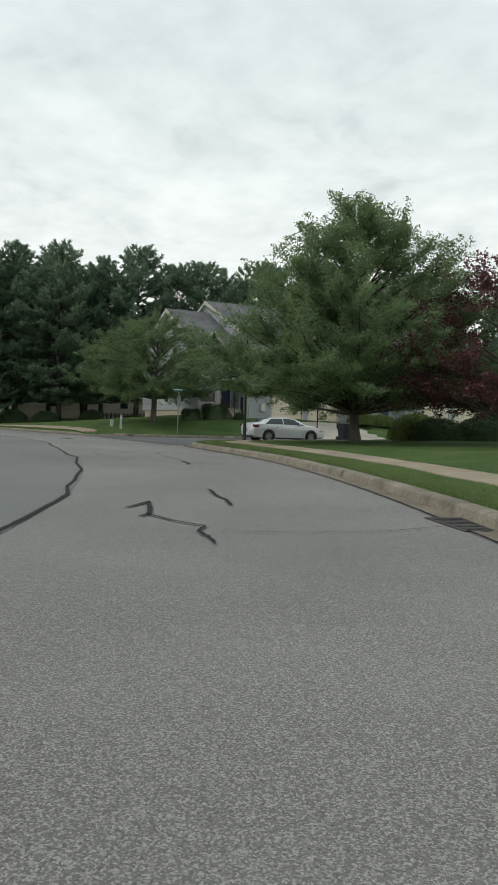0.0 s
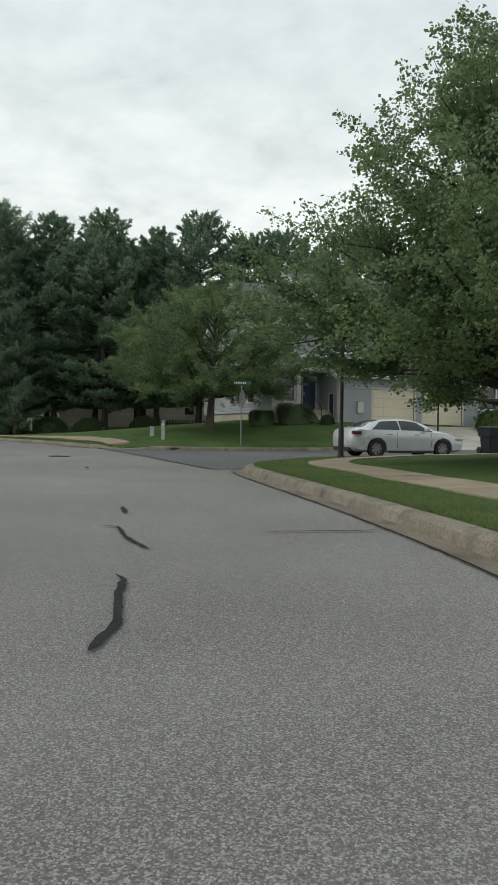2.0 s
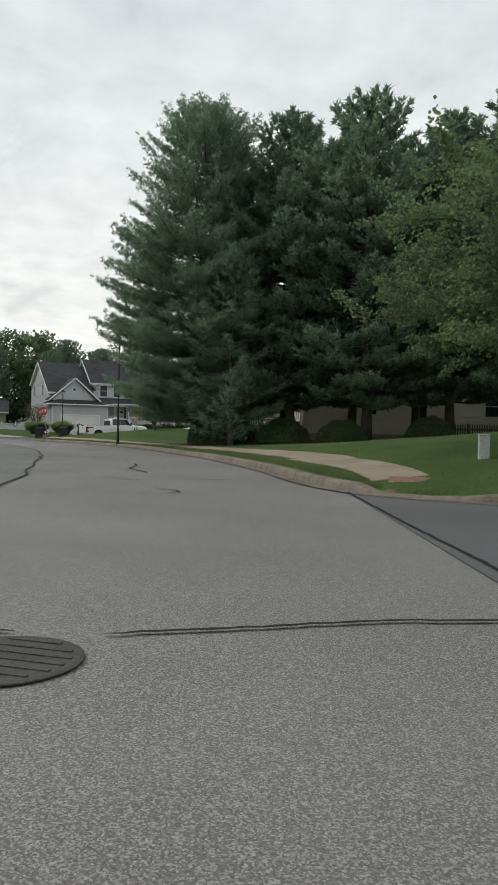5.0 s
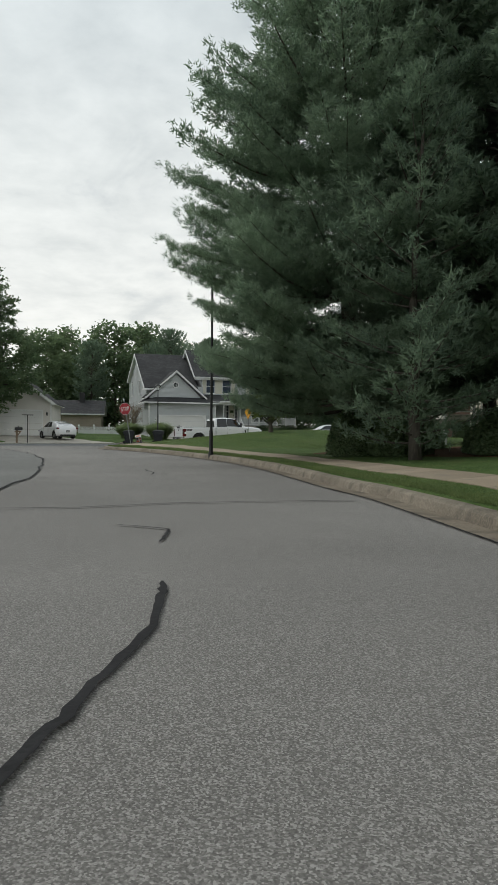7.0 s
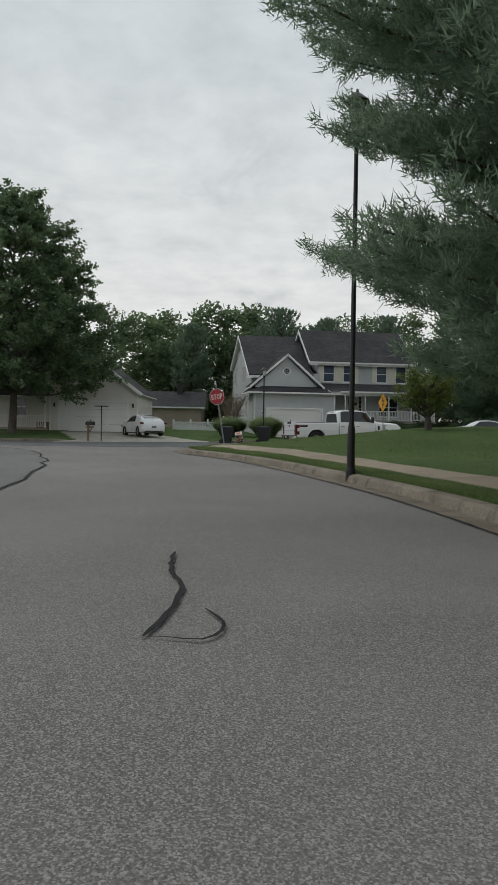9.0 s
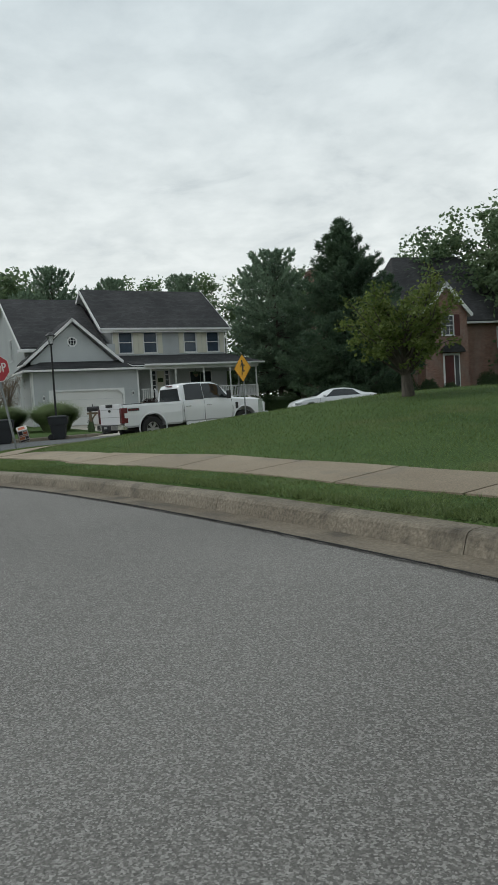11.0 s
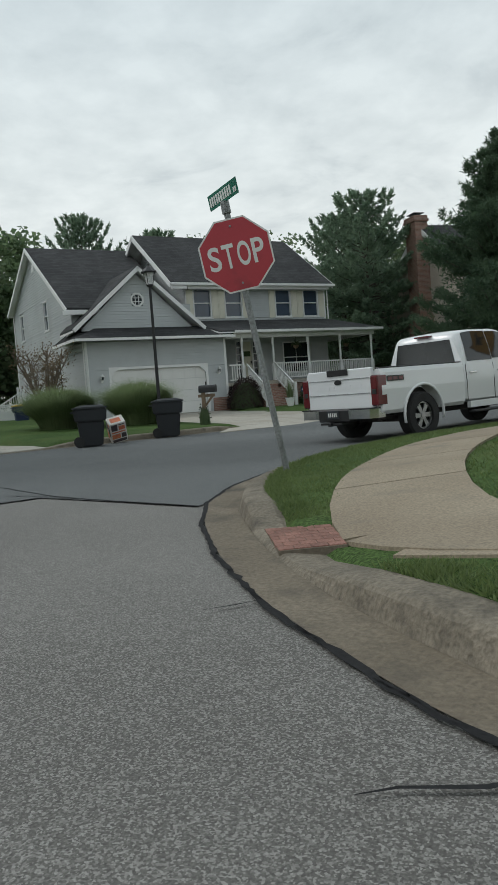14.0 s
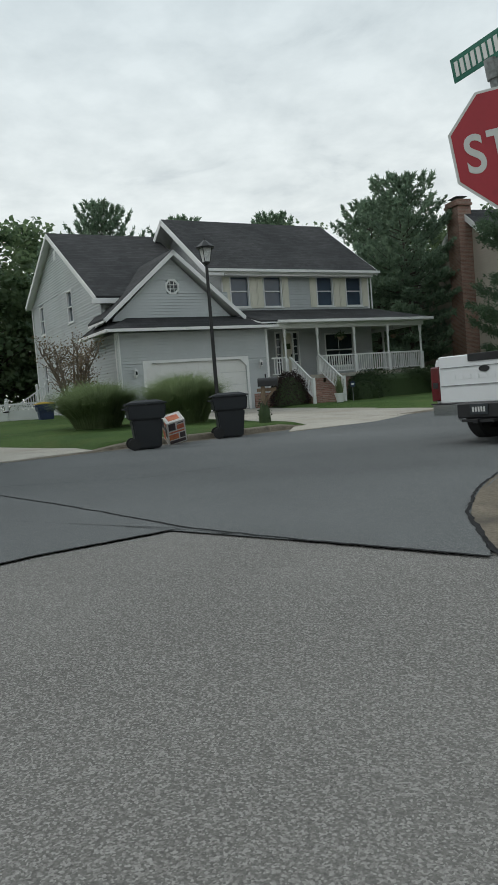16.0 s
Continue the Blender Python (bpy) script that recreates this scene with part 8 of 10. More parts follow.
def stop_sign():
    x, y = -55.58, 89.92
    T = thing("stop_sign", x, y, ground_at(x, y), 0, "red octagonal stop sign on a leaning steel post", "street sign")
    # the post leans back to the upper left; the sign's face looks down the through road
    yaw = 62.0
    top = Vector((-0.30, -0.30, 2.60))
    bm = bmesh.new()
    add_tube(bm, [(0.03, 0.03, -0.3), (0, 0, 0), tuple(top * 0.5), tuple(top)], 0.032, 8)
    part("post", bm, M["galv"], T)
    c = top * 0.842
    fwd = Vector((math.sin(radians(30)), -math.cos(radians(30)), 0.0))       # towards oncoming drivers
    up = top.normalized()
    side = up.cross(fwd).normalized()                                            # reads left to right along this
    side = -side if side.dot(Vector((math.cos(radians(30)), math.sin(radians(30)), 0))) < 0 else side
    fwd = side.cross(up).normalized()
    m = Matrix(((side.x, up.x, fwd.x, 0), (side.y, up.y, fwd.y, 0), (side.z, up.z, fwd.z, 0), (0, 0, 0, 1)))
    m = Matrix.Translation(c + fwd * 0.045) @ m
    R = 0.357 / math.cos(math.pi / 8)
    for nm, rr, z0, z1, mat in (("sign_border", R, 0.0, 0.004, "signwhite"), ("sign_face", R * 0.955, 0.0045, 0.007, "signred")):
        bm = bmesh.new()
        lathe(bm, [(rr, z0), (rr, z1)], 8)
        bmesh.ops.transform(bm, matrix=m @ Matrix.Rotation(math.pi / 8, 4, "Z"), verts=bm.verts)
        part(nm, bm, M[mat], T)
    for ch, slot in zip("STOP", (-0.219, -0.075, 0.077, 0.222)):
        o = letters(ch, 0.33, M["signwhite"], T, Matrix.Identity(4), bold=0.005, name="letter")
        co = np.array([v.co for v in o.data.vertices])
        lo, hi = co.min(0), co.max(0)
        w = 0.118 if ch != "O" else 0.128
        o.data.transform(m @ Matrix.Translation((slot, 0.0, 0.0085)) @ Matrix.Diagonal((w / (hi[0] - lo[0]), 0.238 / (hi[1] - lo[1]), 1, 1)) @ Matrix.Translation((-(lo[0] + hi[0]) / 2, -(lo[1] + hi[1]) / 2, 0)))
    bm = bmesh.new()
    for k in (0.28, -0.28):
        lathe(bm, [(0.012, 0.007), (0.012, 0.014), (0.004, 0.016)], 8, 0, k)
    bmesh.ops.transform(bm, matrix=m, verts=bm.verts)
    part("bolt", bm, M["galv"], T)
    # street name blade on top, its words as plain bars
    bm = bmesh.new(); add_tube(bm, [tuple(top), tuple(top + up * 0.12)], 0.045, 8); part("bracket", bm, M["galv"], T)
    d = Vector((math.cos(radians(-28)), math.sin(radians(-28)), 0.0))
    d = (d - up * d.dot(up) * 0.9).normalized()
    d = (d - up * d.dot(up)).normalized()
    n = d.cross(up).normalized()
    mm = Matrix(((d.x, up.x, n.x, 0), (d.y, up.y, n.y, 0), (d.z, up.z, n.z, 0), (0, 0, 0, 1)))
    mm = Matrix.Translation(top + up * 0.185) @ mm @ Matrix.Diagonal((0.72, 0.84, 1, 1))
    bm = bmesh.new(); add_box(bm, -0.43, 0.43, -0.09, 0.09, -0.003, 0.003)
    bmesh.ops.transform(bm, matrix=mm, verts=bm.verts)
    bl = part("name_blade", bm, M["signgreen"], T)
    bm = bmesh.new()
    for sg in (1, -1):
        for k in range(10):
            a = -0.39 + k * 0.066
            add_box(bm, a, a + 0.042, -0.055, 0.055, sg * 0.0045 - 0.001, sg * 0.0045 + 0.001)
        for k in range(2):
            add_box(bm, 0.31 + k * 0.05, 0.345 + k * 0.05, -0.055, 0.0, sg * 0.0045 - 0.001, sg * 0.0045 + 0.001)
    bmesh.ops.transform(bm, matrix=mm, verts=bm.verts)
    part("blade_bars", bm, M["signwhite"], bl)


def crossing_sign():
    x, y = -54.6, 99.25
    g = ground_at(x, y)
    T = thing("pedestrian_sign", x, y, g, -18, "amber diamond warning sign with a black running figure", "street sign")
    part("post", box(-0.025, 0.025, -0.015, 0.015, -0.2, 2.85 - g, 0.004), M["galv"], T)
    def plate(a, y0, y1, mat, nm):
        bm = prism([(0, -a), (a, 0), (0, a), (-a, 0)], "y", y0, y1)
        bmesh.ops.translate(bm, vec=(0, 0, 2.38 - g), verts=bm.verts)
        return part(nm, bm, M[mat], T)
    plate(0.52, -0.022, -0.018, "signblack", "sign_border"); plate(0.495, -0.027, -0.0225, "signyellow", "sign_face")
    bm = bmesh.new()
    zc = 2.38 - g
    lathe(bm, [(0.045, 0), (0.045, 0.003)], 14)
    bmesh.ops.transform(bm, matrix=Matrix.Translation((-0.02, -0.028, zc + 0.25)) @ Matrix.Rotation(radians(90), 4, "X"), verts=bm.verts)
    def limb(pts, w):
        for (xa, za), (xb, zb) in zip(pts, pts[1:]):
            dx, dz = xb - xa, zb - za
            L = math.hypot(dx, dz)
            px, pz = -dz / L * w / 2, dx / L * w / 2
            add_prism(bm, [(xa + px, zc + za + pz), (xb + px, zc + zb + pz), (xb - px, zc + zb - pz), (xa - px, zc + za - pz)], "y", -0.031, -0.0275)
    limb([(-0.01, 0.2), (0.03, 0.0)], 0.10)
    limb([(0.02, 0.17), (0.10, 0.08), (0.15, 0.1)], 0.035)
    limb([(-0.03, 0.17), (-0.09, 0.09), (-0.15, 0.06)], 0.035)
    limb([(0.03, 0.02), (0.04, -0.12), (0.15, -0.1)], 0.05)
    limb([(0.02, 0.02), (-0.03, -0.12), (-0.04, -0.26)], 0.05)
    part("pictogram", bm, M["signblack"], T)


def street_name_sign():
    x, y = -6.2, 62.3
    T = thing("street_name_sign", x, y, ground_at(x, y), 0, "two green street name blades on a thin steel post", "street sign")
    part("post", box(-0.022, 0.022, -0.022, 0.022, -0.2, 2.62, 0.004), M["galv"], T)
    bm = bmesh.new()
    lathe(bm, [(0.40, 0.0), (0.40, 0.004)], 8)
    bmesh.ops.transform(bm, matrix=Matrix.Translation((0.028, 0.02, 2.02)) @ Matrix.Rotation(radians(36), 4, "Z") @ Matrix.Rotation(radians(90), 4, "Y") @ Matrix.Rotation(math.pi / 8, 4, "Z"), verts=bm.verts)
    part("stop_plate", bm, M["galv"], T, "bare metal back of an octagonal sign plate")
    for z, a, w in ((2.72, 22, 0.4), (2.52, 112, 0.36)):
        bm = box(-w, w, -0.004, 0.004, z - 0.08, z + 0.08)
        bmesh.ops.rotate(bm, matrix=Matrix.Rotation(radians(a), 3, "Z"), verts=bm.verts)
        bl = part("name_blade", bm, M["signgreen"], T)
        bm = bmesh.new()
        for sg in (1, -1):
            for k in range(7):
                q = -w * 0.8 + k * w * 0.19
                add_box(bm, q, q + w * 0.12, sg * 0.0055 - 0.001, sg * 0.0055 + 0.001, z - 0.045, z + 0.045)
        bmesh.ops.rotate(bm, matrix=Matrix.Rotation(radians(a), 3, "Z"), verts=bm.verts)
        part("blade_bars", bm, M["signwhite"], bl)


def lantern_post(x, y, h, label, lantern=True, r=0.05):
    g = ground_at(x, y)
    T = thing("lamp_post", x, y, g, 15, label, "street lamp")
    bm = bmesh.new()
    lathe(bm, [(r * 1.9, -0.2), (r * 1.9, 0.05), (r * 1.5, 0.12), (r * 1.35, 0.8), (r, 0.9), (r * 0.75, h)], 14)
    part("post", bm, M["lampblack"], T, smooth=False)
    if lantern:
        bm = bmesh.new(); lathe(bm, [(0.03, h), (0.09, h + 0.03), (0.1, h + 0.07)], 8); part("lantern_base", bm, M["lampblack"], T)
        bm = bmesh.new(); lathe(bm, [(0.095, h + 0.071), (0.16, h + 0.40)], 4); part("lantern_glass", bm, M["lampglass"], T)
        bm = bmesh.new(); lathe(bm, [(0.23, h + 0.401), (0.24, h + 0.43), (0.1, h + 0.55), (0.03, h + 0.6), (0.02, h + 0.66)], 8); part("lantern_cap", bm, M["lampblack"], T)
        bm = bmesh.new()
        for k in range(4):
            a = math.pi / 2 * k
            add_tube(bm, [(0.1 * math.cos(a), 0.1 * math.sin(a), h + 0.07), (0.168 * math.cos(a), 0.168 * math.sin(a), h + 0.4)], 0.01, 5)
        part("lantern_frame", bm, M["lampblack"], T)


def wheelie_bin(x, y, rz, label, mat="bin", lid="bin", z=None, k=1.0):
    """A wheeled bin: tapered body with a wider collar, domed lid, wheels and handle at the back (+y)."""
    if z is None:
        z = float(road_z(x, y)) + (0.01 if kerb_distance([x], [y])[0] < 0.3 else 0.2)
    T = thing("wheelie_bin", x, y, z, rz, label, "rubbish bin", "rubbish bins")
    def taper(a0, b0, z0, a1, b1, z1, bev):
        bm = bmesh.new()
        v0 = [bm.verts.new((a * a0 * k, b * b0 * k, z0 * k)) for a, b in ((-1, -1), (1, -1), (1, 1), (-1, 1))]
        v1 = [bm.verts.new((a * a1 * k, b * b1 * k, z1 * k)) for a, b in ((-1, -1), (1, -1), (1, 1), (-1, 1))]
        bm.faces.new(v0[::-1]); bm.faces.new(v1)
        for q in range(4):
            bm.faces.new((v0[q], v0[(q + 1) % 4], v1[(q + 1) % 4], v1[q]))
        bmesh.ops.bevel(bm, geom=list(bm.edges), offset=bev, segments=2, affect="EDGES")
        return bm
    part("body", taper(0.25, 0.27, 0.02, 0.29, 0.34, 0.66, 0.03), M[mat], T)
    part("collar", taper(0.325, 0.39, 0.655, 0.345, 0.42, 0.975, 0.025), M[mat], T)
    bm = taper(0.365, 0.45, 0.976, 0.355, 0.43, 1.02, 0.012)
    lid_ob = part("lid", bm, M[lid], T)
    part("lid_crown", taper(0.33, 0.40, 1.018, 0.2, 0.24, 1.075, 0.015), M[lid], lid_ob)
    bm = bmesh.new(); add_tube(bm, [(-0.27 * k, 0.47 * k, 0.9 * k), (0.27 * k, 0.47 * k, 0.9 * k)], 0.018, 8)
    for sg in (-1, 1):
        add_box(bm, (sg * 0.27 - 0.02) * k, (sg * 0.27 + 0.02) * k, 0.38 * k, 0.49 * k, 0.88 * k, 0.92 * k)
    part("handle", bm, M[mat], T)
    for sg in (-1, 1):
        bm = bmesh.new()
        add_tube(bm, [(sg * 0.26 * k, 0.32 * k, 0.13 * k), (sg * 0.33 * k, 0.32 * k, 0.13 * k)], 0.13 * k, 18)
        part("wheel", bm, M["tyre"], T)
    bm = bmesh.new(); add_tube(bm, [(-0.3 * k, 0.32 * k, 0.13 * k), (0.3 * k, 0.32 * k, 0.13 * k)], 0.015, 6); part("axle", bm, M["galv"], T)
    part("sticker", box(0.3405 * k, 0.3475 * k, -0.28 * k, -0.17 * k, 0.76 * k, 0.80 * k), M["plateletter"], T)


def mailbox(x, y, rz, label):
    T = thing("mailbox", x, y, ground_at(x, y), rz, label, "mailbox")
    bm = box(-0.055, 0.055, -0.055, 0.055, -0.2, 1.15, 0.008)
    part("post", bm, M["timber"], T)
    bm = bmesh.new(); beam(bm, (0, -0.36, 0.93), (0, 0.16, 0.93), 0.09, 0.09); beam(bm, (0, -0.26, 0.88), (0, -0.03, 0.6), 0.06, 0.06)
    part("arm", bm, M["timber"], T)
    prof = [(-0.11, 0.98), (0.11, 0.98), (0.11, 1.1)] + [(0.11 * math.cos(a), 1.1 + 0.11 * math.sin(a)) for a in np.linspace(0.2, math.pi - 0.2, 9)] + [(-0.11, 1.1)]
    body = part("box", prism(prof, "y", -0.42, 0.12), M["lampblack"], T)
    part("flag", box(0.112, 0.122, -0.1, -0.06, 1.1, 1.32), M["lampblack"], body)
    part("number_strip", box(0.112, 0.116, -0.35, -0.15, 1.03, 1.08), M["timber"], body)


def utility():
    T = thing("utility_pedestal", -10.05, 62.8, ground_at(-10.05, 62.8), 20, "tall pale utility pedestal with a white label on the lawn", "utility box")
    part("body", box(-0.075, 0.075, -0.06, 0.06, -0.1, 0.82, 0.012), M["pedestal"], T)
    part("cap", box(-0.085, 0.085, -0.07, 0.07, 0.821, 0.87, 0.012), M["pedestal"], T)
    part("collar", box(-0.088, 0.088, -0.072, 0.072, 0.26, 0.29, 0.004), M["pedestal"], T)
    part("label_bars", box(-0.05, 0.05, -0.064, -0.0605, 0.62, 0.74), M["signwhite"], T)
    T = thing("utility_pedestal", -11.0, 63.75, ground_at(-11.0, 63.75), 25, "low square grey-green utility box on the lawn", "utility box")
    part("body", box(-0.1, 0.1, -0.085, 0.085, -0.1, 0.42, 0.015), M["pedestal"], T)
    part("lid", box(-0.108, 0.108, -0.093, 0.093, 0.421, 0.45, 0.01), M["pedestal"], T)
    T = thing("utility_pedestal", -52.45, 97.05, ground_at(-52.45, 97.05), 35, "pale grey utility pedestal standing at the mound", "utility box")
    part("body", box(-0.07, 0.07, -0.065, 0.065, -0.2, 0.8, 0.012), M["pedestal"], T)
    part("cap", box(-0.08, 0.08, -0.075, 0.075, 0.801, 0.85, 0.012), M["pedestal"], T)


def carton():
    T = thing("cardboard_box", -65.35, 97.85, float(road_z(-65.35, 97.85)) + 0.02, 0, "printed cardboard carton leaning on the kerb", "box")
    T.matrix_world = pose(-65.45, 97.95, 0.12, 30, -12, 54)
    T.scale = (0.9, 0.9, 0.9)
    part("carton", box(-0.24, 0.24, -0.2, 0.2, 0.0, 0.66, 0.006), M["card"], T)
    for a, b, c, d, m in ((-0.21, 0.21, 0.03, 0.12, "carddark"), (-0.21, 0.04, 0.15, 0.3, "cardred"), (0.07, 0.21, 0.15, 0.3, "carddark"), (-0.2, 0.2, 0.34, 0.38, "cardred"), (-0.2, -0.02, 0.42, 0.62, "carddark"), (0.02, 0.2, 0.42, 0.55, "cardred"), (0.03, 0.19, 0.58, 0.61, "carddark")):
        part("print", box(a, b, -0.204, -0.2005, c, d), M[m], T)
    for a, b, c, d, m in ((-0.17, 0.0, 0.05, 0.3, "cardred"), (0.03, 0.17, 0.2, 0.5, "carddark"), (-0.17, 0.0, 0.36, 0.6, "carddark"), (0.03, 0.17, 0.54, 0.62, "cardred")):
        part("print", box(0.2405, 0.244, a, b, c, d), M[m], T)
        part("print", box(-0.244, -0.2405, -b, -a, c, d), M[m], T)
    part("print", box(-0.16, 0.14, -0.12, 0.1, 0.6605, 0.664), M["cardred"], T)


def vinyl_fence():
    """White fence with a lattice top running from the grey house to its neighbour."""
    p, q = Vector((-84.4, 104.4, 0)), Vector((-79.5, 106.6, 0))
    T = thing("vinyl_fence", p.x, p.y, 0.38, math.degrees(math.atan2(q.y - p.y, q.x - p.x)), "white vinyl fence panels with lattice tops and a gate", "fence")
    L = (q - p).length
    n = 3
    for i in range(n + 1):
        x = L * i / n
        po = part("post", box(x - 0.065, x + 0.065, -0.065, 0.065, -0.3, 1.14, 0.008), M["vinyl"], T)
        bm = bmesh.new(); lathe(bm, [(0.1, 1.141), (0.1, 1.165), (0.05, 1.2), (0.07, 1.25), (0.03, 1.31)], 8, x, 0, 0); part("finial", bm, M["vinyl"], po)
        if i < n:
            a, b = x + 0.07, L * (i + 1) / n - 0.07
            part("panel", box(a, b, -0.02, 0.02, 0.05, 0.66), M["vinyl"], T)
            bm = bmesh.new(); add_box(bm, a, b, -0.03, 0.03, 0.66, 0.74); add_box(bm, a, b, -0.03, 0.03, 0.98, 1.06); add_box(bm, a, b, -0.03, 0.03, 0.0, 0.05)
            part("rail", bm, M["vinyl"], T)
            bm = bmesh.new()
            s = a
            while s < b - 0.24:
                beam(bm, (s, -0.008, 0.74), (s + 0.24, -0.008, 0.98), 0.008, 0.035); beam(bm, (s + 0.24, 0.008, 0.74), (s, 0.008, 0.98), 0.008, 0.035)
                s += 0.115
            part("lattice", bm, M["vinyl"], T)
    for z in (0.18, 0.72):
        part("hinge", box(L * 2 / 3 - 0.14, L * 2 / 3 + 0.14, -0.09, -0.066, z - 0.03, z + 0.03, 0.005), M["lampblack"], T)


def garden_deck():
    """White-railed garden deck and its stair behind the fence."""
    T = thing("garden_deck", -83.9, 110.6, 0.4, 62, "white railed timber deck with a stair behind the house", "deck")
    part("deck_floor", box(0.0, 2.6, 0.0, 2.0, 0.9, 1.0), M["timber"], T)
    for x, y in ((0, 0), (1.3, 0), (2.6, 0), (0, 2.0), (2.6, 2.0)):
        po = part("post", box(x - 0.06, x + 0.06, y - 0.06, y + 0.06, -0.3, 2.0, 0.006), M["vinyl"], T)
        bm = bmesh.new(); lathe(bm, [(0.09, 2.001), (0.09, 2.03), (0.02, 2.08)], 4, x, y, 0); part("cap", bm, M["vinyl"], po)
    railing(T, (0.06, 0, 1.0), (1.24, 0, 1.0), 0.9, M["vinyl"]); railing(T, (1.36, 0, 1.0), (2.54, 0, 1.0), 0.9, M["vinyl"])
    railing(T, (-1.9, 0.0, -0.1), (-0.07, 0.0, 1.0), 0.9, M["vinyl"], 0.14)
    for k in range(5):
        part("tread", box(-1.8 + k * 0.36, -1.45 + k * 0.36, 0.05, 1.1, 0.08 + k * 0.19, 0.12 + k * 0.19), M["timber"], T)
    bm = bmesh.new(); beam(bm, (-1.9, 0.08, 0.05), (0.0, 0.08, 1.0), 0.05, 0.2); part("stringer", bm, M["vinyl"], T)
    bm = bmesh.new(); beam(bm, (-1.9, 1.06, 0.05), (0.0, 1.06, 1.0), 0.05, 0.2); part("stringer", bm, M["vinyl"], T)


def shrub(name, x, y, rx, ry, h, mat, n, leaf, label, seed, boxy=False, z=None, category="shrub", rz=0, group=""):
    """A clipped bush or hedge: leaves crowded on a rounded form over a few stems."""
    rng = np.random.default_rng(seed)
    T = thing(name, x, y, ground_at(x, y) if z is None else z, rz, label, category, group)
    u = rng.normal(size=(n, 3)); u /= np.linalg.norm(u, axis=1)[:, None]
    u[:, 2] = np.abs(u[:, 2])
    if boxy:
        u = np.sign(u) * np.abs(u)**0.45
    k = rng.uniform(0.84, 1.03, n)[:, None] * (1 + 0.07 * np.sin(u[:, :1] * 9 + seed) * np.cos(u[:, 1:2] * 7))
    p = u * k * np.array([rx, ry, h])
    fast_mesh("foliage", leaf_quads(p + [0, 0, 0.03], leaf, rng), 4, M[mat], T)
    bm = bmesh.new()
    for i in range(5):
        a = 2 * math.pi * i / 5
        add_tube(bm, [(0.05 * math.cos(a), 0.05 * math.sin(a), -0.1), (rx * 0.4 * math.cos(a), ry * 0.4 * math.sin(a), h * 0.5), (rx * 0.6 * math.cos(a), ry * 0.6 * math.sin(a), h * 0.85)], [0.03, 0.02, 0.008], 5)
    part("stems", bm, M["bark"], T)
    core = bmesh.new()
    bmesh.ops.create_icosphere(core, subdivisions=2, radius=1.0)
    bmesh.ops.transform(core, matrix=Matrix.Diagonal((rx * 0.86, ry * 0.86, h * 0.88, 1)), verts=core.verts)
    for v in core.verts:
        if boxy:
            q = [v.co.x / (rx * 0.86), v.co.y / (ry * 0.86), v.co.z / (h * 0.88)]
            q = [math.copysign(abs(k) ** 0.45, k) for k in q]
            v.co = (q[0] * rx * 0.86, q[1] * ry * 0.86, q[2] * h * 0.88)
        v.co.z = max(v.co.z, -0.05)
    part("inner_growth", core, M["hedge"], T)
    return T


def reed_clump(x, y, r, h, seed, label):
    """A fountain of thin arching blades."""
    rng = np.random.default_rng(seed)
    T = thing("ornamental_grass", x, y, ground_at(x, y), 0, label, "ornamental grass", "grass clumps by the driveway")
    n = 11000
    a, q = rng.uniform(0, 2 * math.pi, n), np.sqrt(rng.uniform(0, 1, n))
    base = np.stack([q * 0.4 * r * np.cos(a), q * 0.4 * r * np.sin(a), np.full(n, -0.05)], 1)
    a2 = a + rng.normal(scale=0.45, size=n)
    reach = r * (0.12 + 0.62 * q * rng.uniform(0.5, 1.15, n))
    top = h * rng.uniform(0.62, 1.02, n) * (1 - 0.28 * q * q)
    out = np.stack([np.cos(a2), np.sin(a2), np.zeros(n)], 1)
    up = np.array([0, 0, 1.0])
    p1 = base + out * (reach * 0.16)[:, None] + up * (top * 0.5)[:, None]
    p2 = base + out * (reach * 0.5)[:, None] + up * (top * 0.88)[:, None]
    p3 = base + out * reach[:, None] + up * (top * rng.uniform(0.8, 1.06, n))[:, None]
    w = np.stack([-np.sin(a2 + 0.7), np.cos(a2 + 0.7), np.zeros(n)], 1) * 0.006
    fast_mesh("blades", np.concatenate([np.stack([base - w, base + w, p1 + w, p1 - w], 1).reshape(-1, 3), np.stack([p1 - w, p1 + w, p2 + w * 0.8, p2 - w * 0.8], 1).reshape(-1, 3), np.stack([p2 - w * 0.8, p2 + w * 0.8, p3 + w * 0.1, p3 - w * 0.1], 1).reshape(-1, 3)]), 4, M["reed"], T)


